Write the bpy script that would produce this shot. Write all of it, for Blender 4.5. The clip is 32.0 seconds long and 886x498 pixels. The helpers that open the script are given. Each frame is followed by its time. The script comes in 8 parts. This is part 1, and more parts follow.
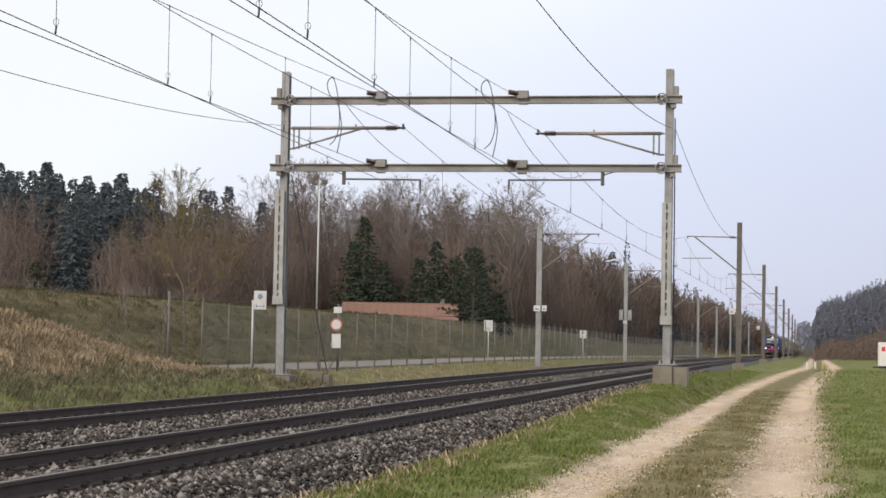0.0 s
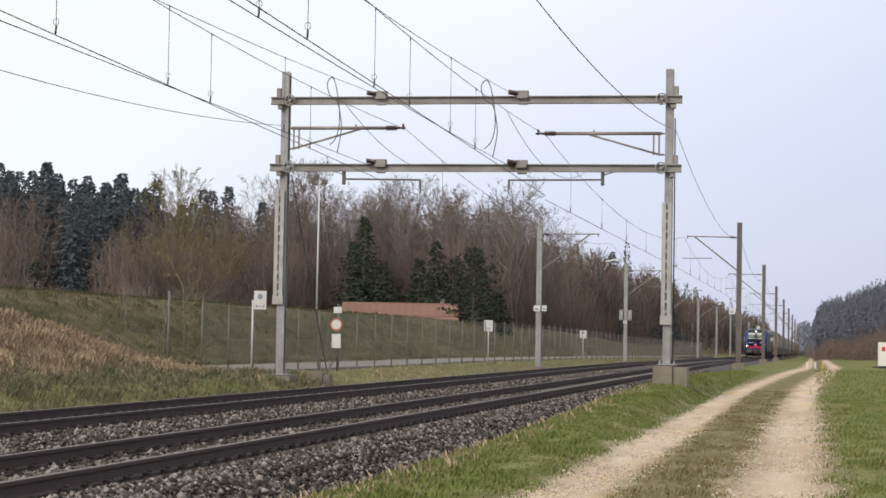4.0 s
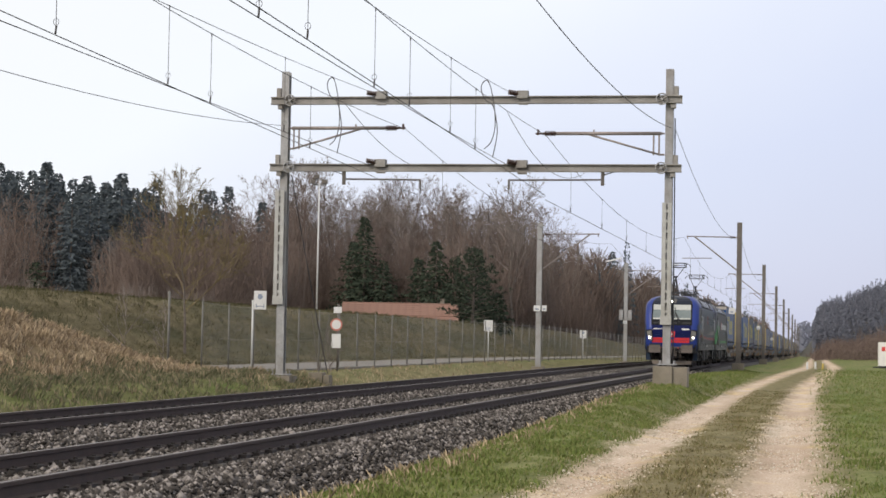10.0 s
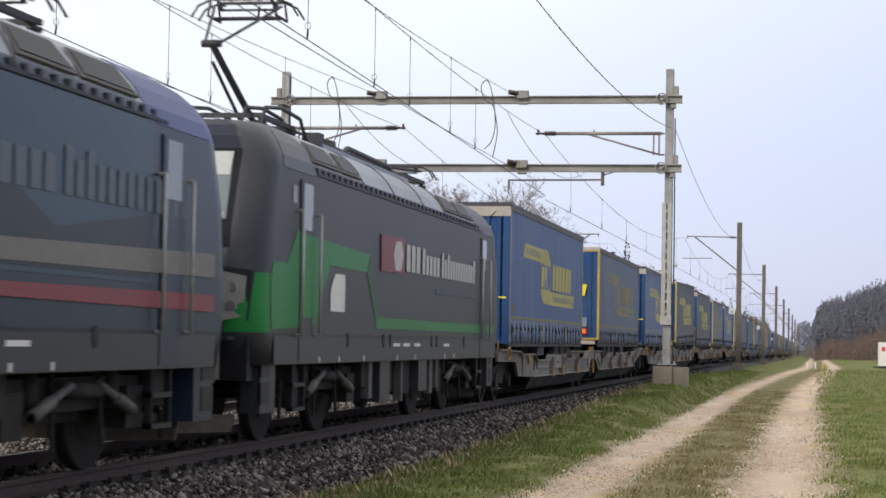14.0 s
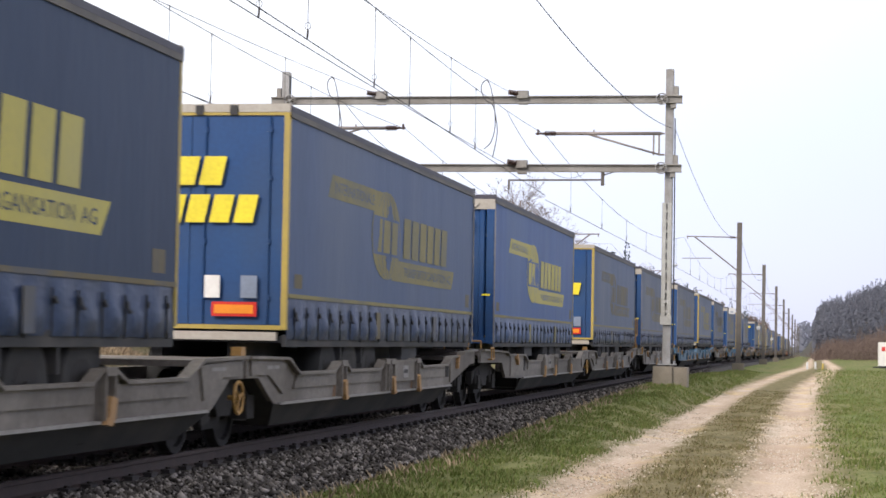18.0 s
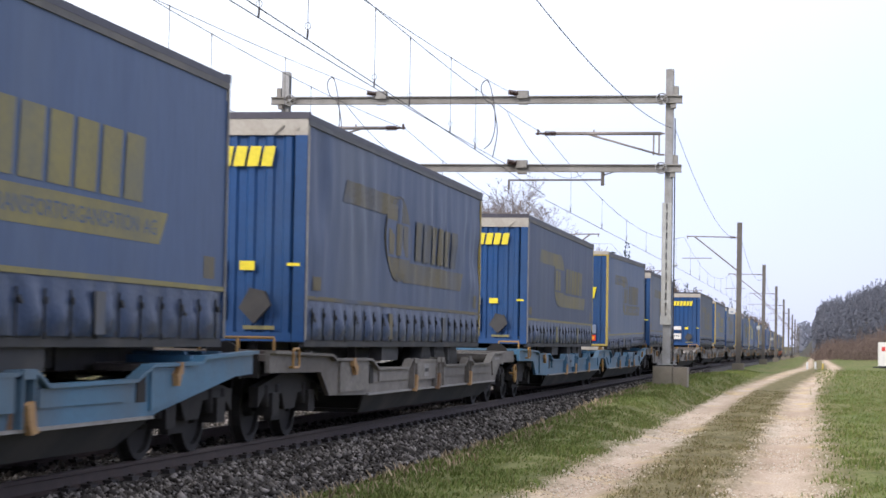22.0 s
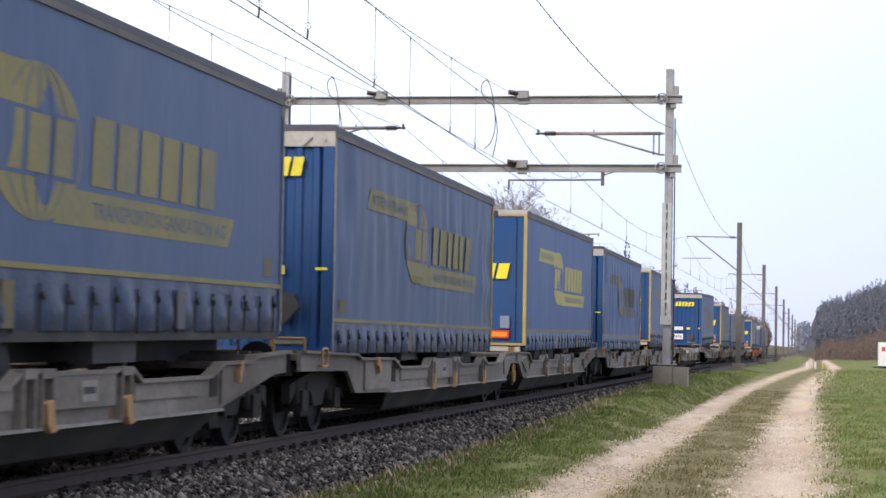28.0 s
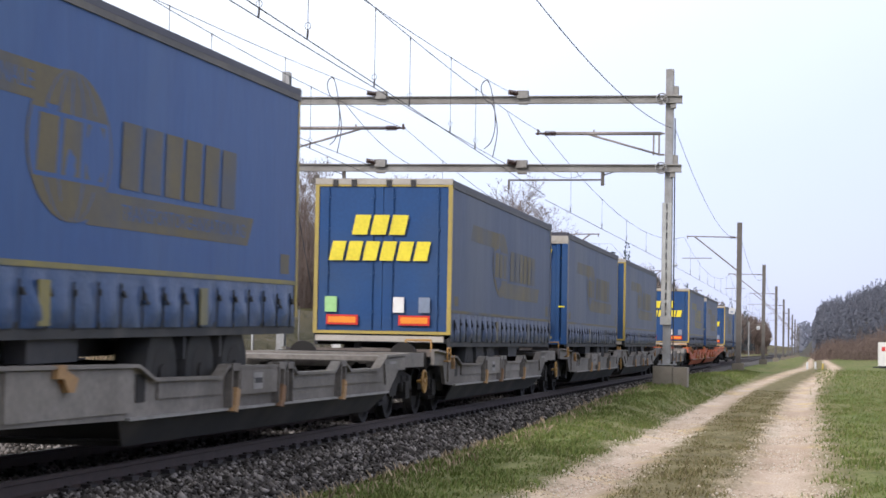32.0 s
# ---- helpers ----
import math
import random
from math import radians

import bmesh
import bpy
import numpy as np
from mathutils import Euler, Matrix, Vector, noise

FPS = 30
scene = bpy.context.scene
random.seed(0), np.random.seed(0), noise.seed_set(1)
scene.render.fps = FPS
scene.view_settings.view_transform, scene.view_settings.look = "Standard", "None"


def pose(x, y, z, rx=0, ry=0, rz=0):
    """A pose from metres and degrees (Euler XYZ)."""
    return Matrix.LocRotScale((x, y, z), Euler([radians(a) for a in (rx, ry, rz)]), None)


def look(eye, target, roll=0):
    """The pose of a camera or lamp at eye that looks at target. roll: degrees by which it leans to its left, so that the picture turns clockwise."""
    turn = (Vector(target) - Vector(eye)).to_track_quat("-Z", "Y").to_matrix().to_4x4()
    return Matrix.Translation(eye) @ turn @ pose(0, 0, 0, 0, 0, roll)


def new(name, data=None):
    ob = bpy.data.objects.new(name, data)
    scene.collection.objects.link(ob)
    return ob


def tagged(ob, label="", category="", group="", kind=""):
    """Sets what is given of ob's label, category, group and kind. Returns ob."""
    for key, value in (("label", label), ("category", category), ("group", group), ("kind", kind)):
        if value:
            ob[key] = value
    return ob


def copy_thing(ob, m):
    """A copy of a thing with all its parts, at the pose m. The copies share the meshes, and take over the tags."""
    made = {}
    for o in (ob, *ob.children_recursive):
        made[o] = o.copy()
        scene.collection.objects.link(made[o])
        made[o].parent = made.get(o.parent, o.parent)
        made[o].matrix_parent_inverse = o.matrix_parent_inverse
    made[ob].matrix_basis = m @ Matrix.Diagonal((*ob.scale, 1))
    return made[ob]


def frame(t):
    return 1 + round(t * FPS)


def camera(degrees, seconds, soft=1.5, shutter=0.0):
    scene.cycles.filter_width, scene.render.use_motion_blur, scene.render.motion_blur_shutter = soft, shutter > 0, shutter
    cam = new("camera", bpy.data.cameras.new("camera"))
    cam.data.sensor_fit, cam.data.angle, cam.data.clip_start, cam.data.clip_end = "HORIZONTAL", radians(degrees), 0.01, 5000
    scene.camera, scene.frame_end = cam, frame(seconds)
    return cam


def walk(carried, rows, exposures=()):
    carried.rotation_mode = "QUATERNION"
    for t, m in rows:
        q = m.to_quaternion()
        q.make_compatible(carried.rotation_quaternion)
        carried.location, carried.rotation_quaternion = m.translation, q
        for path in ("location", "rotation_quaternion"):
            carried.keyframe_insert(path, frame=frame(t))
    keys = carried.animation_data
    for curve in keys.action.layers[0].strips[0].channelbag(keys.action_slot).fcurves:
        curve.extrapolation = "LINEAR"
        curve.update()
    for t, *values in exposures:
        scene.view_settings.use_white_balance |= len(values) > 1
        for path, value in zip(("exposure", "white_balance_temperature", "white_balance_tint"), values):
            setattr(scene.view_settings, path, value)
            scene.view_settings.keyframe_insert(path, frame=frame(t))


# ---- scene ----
cam = camera(24.79, 32.0, 1.6, 0.12)
EYE = Vector((7.729, 0.0, 1.314))
YAW, PITCH = radians(10.474), radians(2.578)
AIM = EYE + 100 * Vector((-math.sin(YAW) * math.cos(PITCH), math.cos(YAW) * math.cos(PITCH), math.sin(PITCH)))
walk(cam, [(0.0, look(EYE, AIM, 1.033)), (32.0, look(EYE, AIM, 1.033))],
     [(0.0, 0.13, 6540, 10), (12.5, 0.13, 6510, 10), (14.0, 0.18, 6380, 10), (17.0, 0.46, 6440, 13), (18.0, 0.51, 6360, 13), (19.0, 0.55, 6200, 13), (22.0, 0.52, 6030, 13), (24.0, 0.52, 6000, 13), (25.2, 0.58, 6000, 13), (27.5, 0.53, 6010, 13), (32.0, 0.41, 6020, 13)])

# ---- world and sun: thin bright overcast, light from behind and left ----
world = bpy.data.worlds.new("world")
scene.world = world
world.use_nodes = True
wn, wl = world.node_tree.nodes, world.node_tree.links
wn.clear()
sky = wn.new("ShaderNodeTexSky")
sky.sky_type, sky.sun_disc = "NISHITA", False
sky.sun_elevation, sky.sun_rotation = radians(32), radians(209)
wcoord = wn.new("ShaderNodeTexCoord")
wsep = wn.new("ShaderNodeSeparateXYZ")
wl.new(wcoord.outputs["Generated"], wsep.inputs[0])
# cloud veil: bluish low down and to the east, nearly white overhead and to the west
ramp = wn.new("ShaderNodeValToRGB")
ramp.color_ramp.elements[0].position, ramp.color_ramp.elements[0].color = 0.0, (0.55, 0.575, 0.76, 1)
ramp.color_ramp.elements[1].position, ramp.color_ramp.elements[1].color = 0.55, (1.0, 0.97, 0.92, 1)
e = ramp.color_ramp.elements.new(0.11)
e.color = (0.66, 0.70, 0.88, 1)
e = ramp.color_ramp.elements.new(0.24)
e.color = (0.90, 0.925, 0.99, 1)
madd = wn.new("ShaderNodeMath")
madd.operation = "MULTIPLY_ADD"
madd.inputs[1].default_value, madd.inputs[2].default_value = -0.40, 0.0
wl.new(wsep.outputs["X"], madd.inputs[0])
madd2 = wn.new("ShaderNodeMath")
madd2.operation = "ADD"
wl.new(madd.outputs[0], madd2.inputs[0])
wl.new(wsep.outputs["Z"], madd2.inputs[1])
cloud = wn.new("ShaderNodeTexNoise")
cloud.inputs["Scale"].default_value, cloud.inputs["Detail"].default_value = 2.2, 5
wl.new(wcoord.outputs["Generated"], cloud.inputs["Vector"])
madd3 = wn.new("ShaderNodeMath")
madd3.operation = "MULTIPLY_ADD"
madd3.inputs[1].default_value = 0.16
wl.new(cloud.outputs["Fac"], madd3.inputs[0])
wl.new(madd2.outputs[0], madd3.inputs[2])
madd4 = wn.new("ShaderNodeMath")
madd4.operation = "ADD"
madd4.inputs[1].default_value = -0.06
wl.new(madd3.outputs[0], madd4.inputs[0])
wl.new(madd4.outputs[0], ramp.inputs[0])
bg_sky, bg_veil, wmix, wout = wn.new("ShaderNodeBackground"), wn.new("ShaderNodeBackground"), wn.new("ShaderNodeMixShader"), wn.new("ShaderNodeOutputWorld")
bg_sky.inputs["Strength"].default_value = 0.12
bg_veil.inputs["Strength"].default_value = 1.0
wmix.inputs[0].default_value = 0.88
wl.new(sky.outputs[0], bg_sky.inputs["Color"])
wl.new(ramp.outputs["Color"], bg_veil.inputs["Color"])
wl.new(bg_sky.outputs[0], wmix.inputs[1])
wl.new(bg_veil.outputs[0], wmix.inputs[2])
wl.new(wmix.outputs[0], wout.inputs["Surface"])
sun = new("sun", bpy.data.lights.new("sun", "SUN"))
sun.data.energy, sun.data.angle, sun.data.color = 2.2, radians(24), (1.0, 0.92, 0.83)
sun.matrix_world = look((-32, -58, 42), (0, 0, 0))


# ---- materials ----
def mat(name, c1, c2=None, rough=0.8, metal=0.0, scale=6.0, fine=60.0, bump=0.0, dirt=None, amount=0.4, per_object=0.0, stretch=(1, 1, 1), spec=0.5):
    """Procedural surface: two colours mixed by coarse and fine noise, stains of a third, relief."""
    m = bpy.data.materials.new(name)
    m.use_nodes = True
    n, l = m.node_tree.nodes, m.node_tree.links
    b = n["Principled BSDF"]
    b.inputs["Roughness"].default_value, b.inputs["Metallic"].default_value = rough, metal
    b.inputs["Specular IOR Level"].default_value = spec
    c2 = c2 or tuple(v * 0.75 for v in c1)
    co = n.new("ShaderNodeTexCoord")
    mp = n.new("ShaderNodeMapping")
    mp.inputs["Scale"].default_value = stretch
    l.new(co.outputs["Object"], mp.inputs["Vector"])
    n1, n2 = n.new("ShaderNodeTexNoise"), n.new("ShaderNodeTexNoise")
    for q, s, d in ((n1, scale, 5), (n2, fine, 3)):
        q.inputs["Scale"].default_value, q.inputs["Detail"].default_value = s, d
        l.new(mp.outputs[0], q.inputs["Vector"])
    av = n.new("ShaderNodeMath")
    av.operation = "MULTIPLY_ADD"
    av.inputs[1].default_value = 0.5
    hf = n.new("ShaderNodeMath")
    hf.operation = "MULTIPLY"
    hf.inputs[1].default_value = 0.5
    l.new(n2.outputs["Fac"], hf.inputs[0])
    l.new(n1.outputs["Fac"], av.inputs[0])
    l.new(hf.outputs[0], av.inputs[2])
    rp = n.new("ShaderNodeValToRGB")
    rp.color_ramp.elements[0].position, rp.color_ramp.elements[1].position = 0.34, 0.66
    rp.color_ramp.elements[0].color, rp.color_ramp.elements[1].color = (*c2, 1), (*c1, 1)
    l.new(av.outputs[0], rp.inputs[0])
    out = rp.outputs["Color"]
    if dirt:
        n3 = n.new("ShaderNodeTexNoise")
        n3.inputs["Scale"].default_value, n3.inputs["Detail"].default_value = scale * 0.37, 6
        l.new(mp.outputs[0], n3.inputs["Vector"])
        r3 = n.new("ShaderNodeValToRGB")
        r3.color_ramp.elements[0].position, r3.color_ramp.elements[1].position = 0.45, 0.7
        r3.color_ramp.elements[1].color = (amount, amount, amount, 1)
        l.new(n3.outputs["Fac"], r3.inputs[0])
        mx = n.new("ShaderNodeMix")
        mx.data_type = "RGBA"
        mx.inputs["B"].default_value = (*dirt, 1)
        l.new(r3.outputs["Color"], mx.inputs["Factor"])
        l.new(out, mx.inputs["A"])
        out = mx.outputs["Result"]
    if per_object:
        oi = n.new("ShaderNodeObjectInfo")
        rr = n.new("ShaderNodeMapRange")
        rr.inputs["To Min"].default_value, rr.inputs["To Max"].default_value = 1 - per_object, 1 + per_object
        l.new(oi.outputs["Random"], rr.inputs["Value"])
        hv = n.new("ShaderNodeHueSaturation")
        l.new(rr.outputs[0], hv.inputs["Value"])
        l.new(out, hv.inputs["Color"])
        out = hv.outputs["Color"]
    l.new(out, b.inputs["Base Color"])
    if bump:
        bp = n.new("ShaderNodeBump")
        bp.inputs["Strength"].default_value, bp.inputs["Distance"].default_value = bump, 0.03
        l.new(av.outputs[0], bp.inputs["Height"])
        l.new(bp.outputs[0], b.inputs["Normal"])
    return m


def glow(name, colour, strength):
    m = bpy.data.materials.new(name)
    m.use_nodes = True
    b = m.node_tree.nodes["Principled BSDF"]
    b.inputs["Base Color"].default_value = (*colour, 1)
    b.inputs["Emission Color"].default_value = (*colour, 1)
    b.inputs["Emission Strength"].default_value = strength
    return m


def island_mat(name, cols, rough=0.9):
    """Colour that varies from piece to piece of one joined mesh."""
    m = bpy.data.materials.new(name)
    m.use_nodes = True
    n, l = m.node_tree.nodes, m.node_tree.links
    b = n["Principled BSDF"]
    b.inputs["Roughness"].default_value = rough
    g = n.new("ShaderNodeNewGeometry")
    rp = n.new("ShaderNodeValToRGB")
    els = rp.color_ramp.elements
    while len(els) < len(cols):
        els.new(0.5)
    for i, c in enumerate(cols):
        els[i].position, els[i].color = i / (len(cols) - 1), (*c, 1)
    l.new(g.outputs["Random Per Island"], rp.inputs[0])
    l.new(rp.outputs["Color"], b.inputs["Base Color"])
    m.node_tree.nodes["Principled BSDF"].inputs["Specular IOR Level"].default_value = 0.1
    return m


M_GUARD = mat("weathered_guard_strip", (0.42, 0.42, 0.40), (0.29, 0.29, 0.275), 0.6, scale=3, fine=30, dirt=(0.2, 0.18, 0.15), amount=0.5)
M_CONCRETE = mat("concrete", (0.27, 0.235, 0.185), (0.15, 0.132, 0.108), 0.9, scale=3, fine=40, bump=0.5, dirt=(0.12, 0.10, 0.07), amount=0.6)
M_GALV = mat("galvanised_steel", (0.33, 0.33, 0.33), (0.22, 0.22, 0.22), 0.55, 0.35, scale=4, fine=30, dirt=(0.15, 0.12, 0.09), amount=0.5)
M_BEAM = mat("weathered_beam", (0.30, 0.29, 0.27), (0.20, 0.19, 0.175), 0.65, 0.2, scale=2.5, fine=25, dirt=(0.13, 0.11, 0.09), amount=0.6, stretch=(1, 1, 1))
M_POLE = mat("dark_mast_steel", (0.13, 0.115, 0.10), (0.085, 0.075, 0.07), 0.7, 0.2, scale=3, fine=30, dirt=(0.2, 0.18, 0.15), amount=0.4)
M_RAIL = mat("rusty_rail", (0.058, 0.037, 0.030), (0.034, 0.023, 0.020), 0.75, 0.05, scale=5, fine=50, bump=0.2)
M_RAILTOP = mat("polished_rail_head", (0.15, 0.13, 0.128), (0.10, 0.085, 0.083), 0.5, 0.6, scale=3, fine=40)
M_SLEEPER = mat("sleeper_concrete", (0.15, 0.135, 0.12), (0.10, 0.09, 0.08), 0.95, scale=5, fine=60, per_object=0.12, bump=0.3)
M_CLIP = mat("fastening_iron", (0.03, 0.024, 0.022), None, 0.8)
M_BALLAST = mat("ballast_bed", (0.078, 0.068, 0.062), (0.028, 0.025, 0.023), 0.95, scale=9, fine=28, bump=1.0, dirt=(0.10, 0.085, 0.07), amount=0.6)
M_STONE = island_mat("ballast_stone", [(0.022, 0.019, 0.017), (0.050, 0.044, 0.040), (0.085, 0.075, 0.068), (0.15, 0.134, 0.122), (0.32, 0.29, 0.27)], 0.9)
M_WIRE = mat("copper_wire", (0.055, 0.05, 0.05), None, 0.6, 0.3)
M_INSUL = mat("insulator_brown", (0.06, 0.03, 0.022), None, 0.3)
M_TUBE = mat("cantilever_tube", (0.28, 0.25, 0.235), (0.2, 0.17, 0.155), 0.5, 0.4)
M_SIGN = mat("sign_white", (0.60, 0.60, 0.59), (0.48, 0.48, 0.47), 0.5, scale=3, fine=30)
M_SIGNBLUE = mat("sign_grey_blue", (0.20, 0.24, 0.32), None, 0.5)
M_BLACK = mat("black_rubber", (0.012, 0.012, 0.012), None, 0.7)


# ---- mesh helpers ----
def part(name, bm, material, parent=None, label="", smooth=False):
    """Link a bmesh as one mesh object under a thing or part."""
    me = bpy.data.meshes.new(name)
    bm.to_mesh(me)
    bm.free()
    for q in material if isinstance(material, (list, tuple)) else (material,):
        me.materials.append(q)
    if smooth:
        for q in me.polygons:
            q.use_smooth = True
    ob = new(name, me)
    if parent is not None:
        ob.parent = parent
    return tagged(ob, label)


def thing(name, label, category, m=None, group="", kind=""):
    ob = new(name)
    ob.empty_display_size = 0.3
    if m is not None:
        ob.matrix_world = m
    return tagged(ob, label, category, group, kind)


def B():
    return bmesh.new()


def box(bm, x0, x1, y0, y1, z0, z1, mi=0):
    v = [bm.verts.new((x, y, z)) for z in (z0, z1) for y in (y0, y1) for x in (x0, x1)]
    for q in ((0, 2, 3, 1), (4, 5, 7, 6), (0, 1, 5, 4), (2, 6, 7, 3), (0, 4, 6, 2), (1, 3, 7, 5)):
        f = bm.faces.new([v[i] for i in q])
        f.material_index = mi
    return bm


def tube(bm, p0, p1, r, n=8, r1=None, mi=0, caps=True):
    p0, p1 = Vector(p0), Vector(p1)
    d = (p1 - p0).normalized()
    a = d.orthogonal().normalized()
    c = d.cross(a)
    r1 = r if r1 is None else r1
    k = [[bm.verts.new(p + s * (math.cos(6.28318 * i / n) * a + math.sin(6.28318 * i / n) * c)) for i in range(n)] for p, s in ((p0, r), (p1, r1))]
    for i in range(n):
        f = bm.faces.new((k[0][i], k[0][(i + 1) % n], k[1][(i + 1) % n], k[1][i]))
        f.material_index, f.smooth = mi, n > 6
    if caps:
        for q in (k[0][::-1], k[1]):
            bm.faces.new(q).material_index = mi
    return bm


def prism(bm, pts, axis, a, b, mi=0):
    """Polygon of (u, v) pairs pushed from a to b along an axis: x uses (y, z), y uses (x, z), z uses (x, y)."""
    def co(u, v, w):
        return {"x": (w, u, v), "y": (u, w, v), "z": (u, v, w)}[axis]
    k0, k1 = [bm.verts.new(co(u, v, a)) for u, v in pts], [bm.verts.new(co(u, v, b)) for u, v in pts]
    n = len(pts)
    for i in range(n):
        bm.faces.new((k0[i], k0[(i + 1) % n], k1[(i + 1) % n], k1[i])).material_index = mi
    bm.faces.new(k0[::-1]).material_index = mi
    bm.faces.new(k1).material_index = mi
    bmesh.ops.recalc_face_normals(bm, faces=bm.faces)
    return bm


def bevelled(bm, w, seg=2):
    bmesh.ops.bevel(bm, geom=[q for q in bm.edges if q.calc_face_angle(0) > 0.5], offset=w, segments=seg, affect="EDGES", clamp_overlap=True)
    return bm


def joined(name, verts, faces, material, parent=None, label="", category="", kind=""):
    me = bpy.data.meshes.new(name)
    me.from_pydata(verts, [], faces)
    me.materials.append(material)
    ob = new(name, me)
    if parent is not None:
        ob.parent = parent
    return tagged(ob, label, category, "", kind)


# ---- lie of the land ----
def smooth_step(a, b, v):
    t = min(1.0, max(0.0, (v - a) / (b - a)))
    return t * t * (3 - 2 * t)


def grade(y):
    """The line falls gently away to the north."""
    k = max(0.0, y - 120)
    return -0.0033 * (k - 20 * (1 - math.exp(-k / 20))) if y < 900 else -0.0033 * 760


D2 = 4.46           # distance of the two tracks
def land(x, y):
    z = -0.35
    if x < -1.0:
        z = -0.45
        z += 0.55 * smooth_step(-7.6, -9.5, x)
        # grassy embankment along the far side of the lane
        z += 2.85 * smooth_step(-17.0, -22.3, x) * (1 - 0.35 * smooth_step(230, 330, y))
        # rough grass mound beside the line
        z += 1.65 * smooth_step(-9.3, -14.2, x) * (1 - smooth_step(-15.0, -18.0, x)) * (1 - smooth_step(50, 64, y))
        z += 4.0 * smooth_step(-34, -95, x) * smooth_step(130, 190, y)
    else:
        z = -0.52 + 0.17 * smooth_step(1.9, 2.9, x)
        # raised verge round the portal footing
        z += 0.40 * smooth_step(25, 60, y) * (1 - 0.7 * smooth_step(80, 118, y)) * smooth_step(1.9, 2.8, x) * (1 - smooth_step(3.7, 4.5, x))
        for c in (5.1, 7.3):
            z -= 0.05 * math.exp(-((x - c) / 0.42) ** 4)
        z += 0.9 * smooth_step(300, 420, y) * smooth_step(7.5, 10, x)
    return z + grade(y)

def ground_material():
    m = bpy.data.materials.new("meadow_and_wheel_tracks")
    m.use_nodes = True
    n, l = m.node_tree.nodes, m.node_tree.links
    b = n["Principled BSDF"]
    b.inputs["Roughness"].default_value = 0.95
    b.inputs["Specular IOR Level"].default_value = 0.1
    co = n.new("ShaderNodeTexCoord")
    sp = n.new("ShaderNodeSeparateXYZ")
    l.new(co.outputs["Object"], sp.inputs[0])

    def noise_tex(scale, detail=5, stretch=(1, 1, 1)):
        mp = n.new("ShaderNodeMapping")
        mp.inputs["Scale"].default_value = stretch
        l.new(co.outputs["Object"], mp.inputs["Vector"])
        q = n.new("ShaderNodeTexNoise")
        q.inputs["Scale"].default_value, q.inputs["Detail"].default_value = scale, detail
        l.new(mp.outputs[0], q.inputs["Vector"])
        return q.outputs["Fac"]

    def calc(op, a, c, d=None):
        q = n.new("ShaderNodeMath")
        q.operation = op
        for i, v in enumerate((a, c, d)):
            if v is None:
                continue
            if isinstance(v, (int, float)):
                q.inputs[i].default_value = v
            else:
                l.new(v, q.inputs[i])
        return q.outputs[0]

    def ramped(fac, stops):
        q = n.new("ShaderNodeValToRGB")
        els = q.color_ramp.elements
        while len(els) < len(stops):
            els.new(0.5)
        for i, (p, c) in enumerate(stops):
            els[i].position, els[i].color = p, (*c, 1)
        l.new(fac, q.inputs[0])
        return q.outputs["Color"]

    def mixed(fac, a, c):
        q = n.new("ShaderNodeMix")
        q.data_type = "RGBA"
        l.new(fac, q.inputs["Factor"])
        l.new(a, q.inputs["A"])
        l.new(c, q.inputs["B"])
        return q.outputs["Result"]

    def band(x, lo, hi, soft):
        r1, r2 = n.new("ShaderNodeMapRange"), n.new("ShaderNodeMapRange")
        for r, a, c in ((r1, lo - soft, lo + soft), (r2, hi + soft, hi - soft)):
            r.interpolation_type = "SMOOTHSTEP"
            r.inputs["From Min"].default_value, r.inputs["From Max"].default_value = a, c
            l.new(x, r.inputs["Value"])
        return calc("MULTIPLY", r1.outputs[0], r2.outputs[0])

    coarse, mid, fine = noise_tex(0.5, 5, (1, 0.2, 1)), noise_tex(2.6, 6, (1, 0.3, 1)), noise_tex(19, 4, (1, 0.5, 1))
    blend = calc("MULTIPLY_ADD", mid, 0.55, calc("MULTIPLY", fine, 0.45))
    green = ramped(blend, [(0.36, (0.072, 0.094, 0.026)), (0.5, (0.115, 0.146, 0.041)), (0.64, (0.168, 0.184, 0.066))])
    dry = ramped(blend, [(0.34, (0.12, 0.09, 0.052)), (0.5, (0.225, 0.172, 0.102)), (0.66, (0.36, 0.285, 0.18))])
    stone = ramped(calc("MULTIPLY_ADD", noise_tex(1.6, 5, (1, 0.10, 1)), 0.55, calc("MULTIPLY", noise_tex(34, 3, (1, 0.4, 1)), 0.45)), [(0.34, (0.36, 0.268, 0.198)), (0.5, (0.465, 0.365, 0.282)), (0.64, (0.585, 0.49, 0.40))])
    brown = ramped(blend, [(0.36, (0.06, 0.04, 0.03)), (0.52, (0.115, 0.078, 0.055)), (0.66, (0.19, 0.14, 0.09))])
    pb = n.new("ShaderNodeMapRange")
    pb.inputs["From Min"].default_value, pb.inputs["From Max"].default_value = 0.50, 0.60
    l.new(noise_tex(0.85, 4, (1, 0.45, 1)), pb.inputs["Value"])
    warp = calc("MULTIPLY_ADD", calc("SUBTRACT", mid, 0.5), 0.9, calc("MULTIPLY", calc("SUBTRACT", fine, 0.5), 0.5))
    xw = calc("ADD", sp.outputs["X"], warp)
    west = n.new("ShaderNodeMapRange")
    west.inputs["From Min"].default_value, west.inputs["From Max"].default_value = -8.5, -11
    l.new(xw, west.inputs["Value"])
    yr = n.new("ShaderNodeMapRange")
    yr.inputs["From Min"].default_value, yr.inputs["From Max"].default_value = 66, 58
    l.new(sp.outputs["Y"], yr.inputs["Value"])
    patch = n.new("ShaderNodeMapRange")
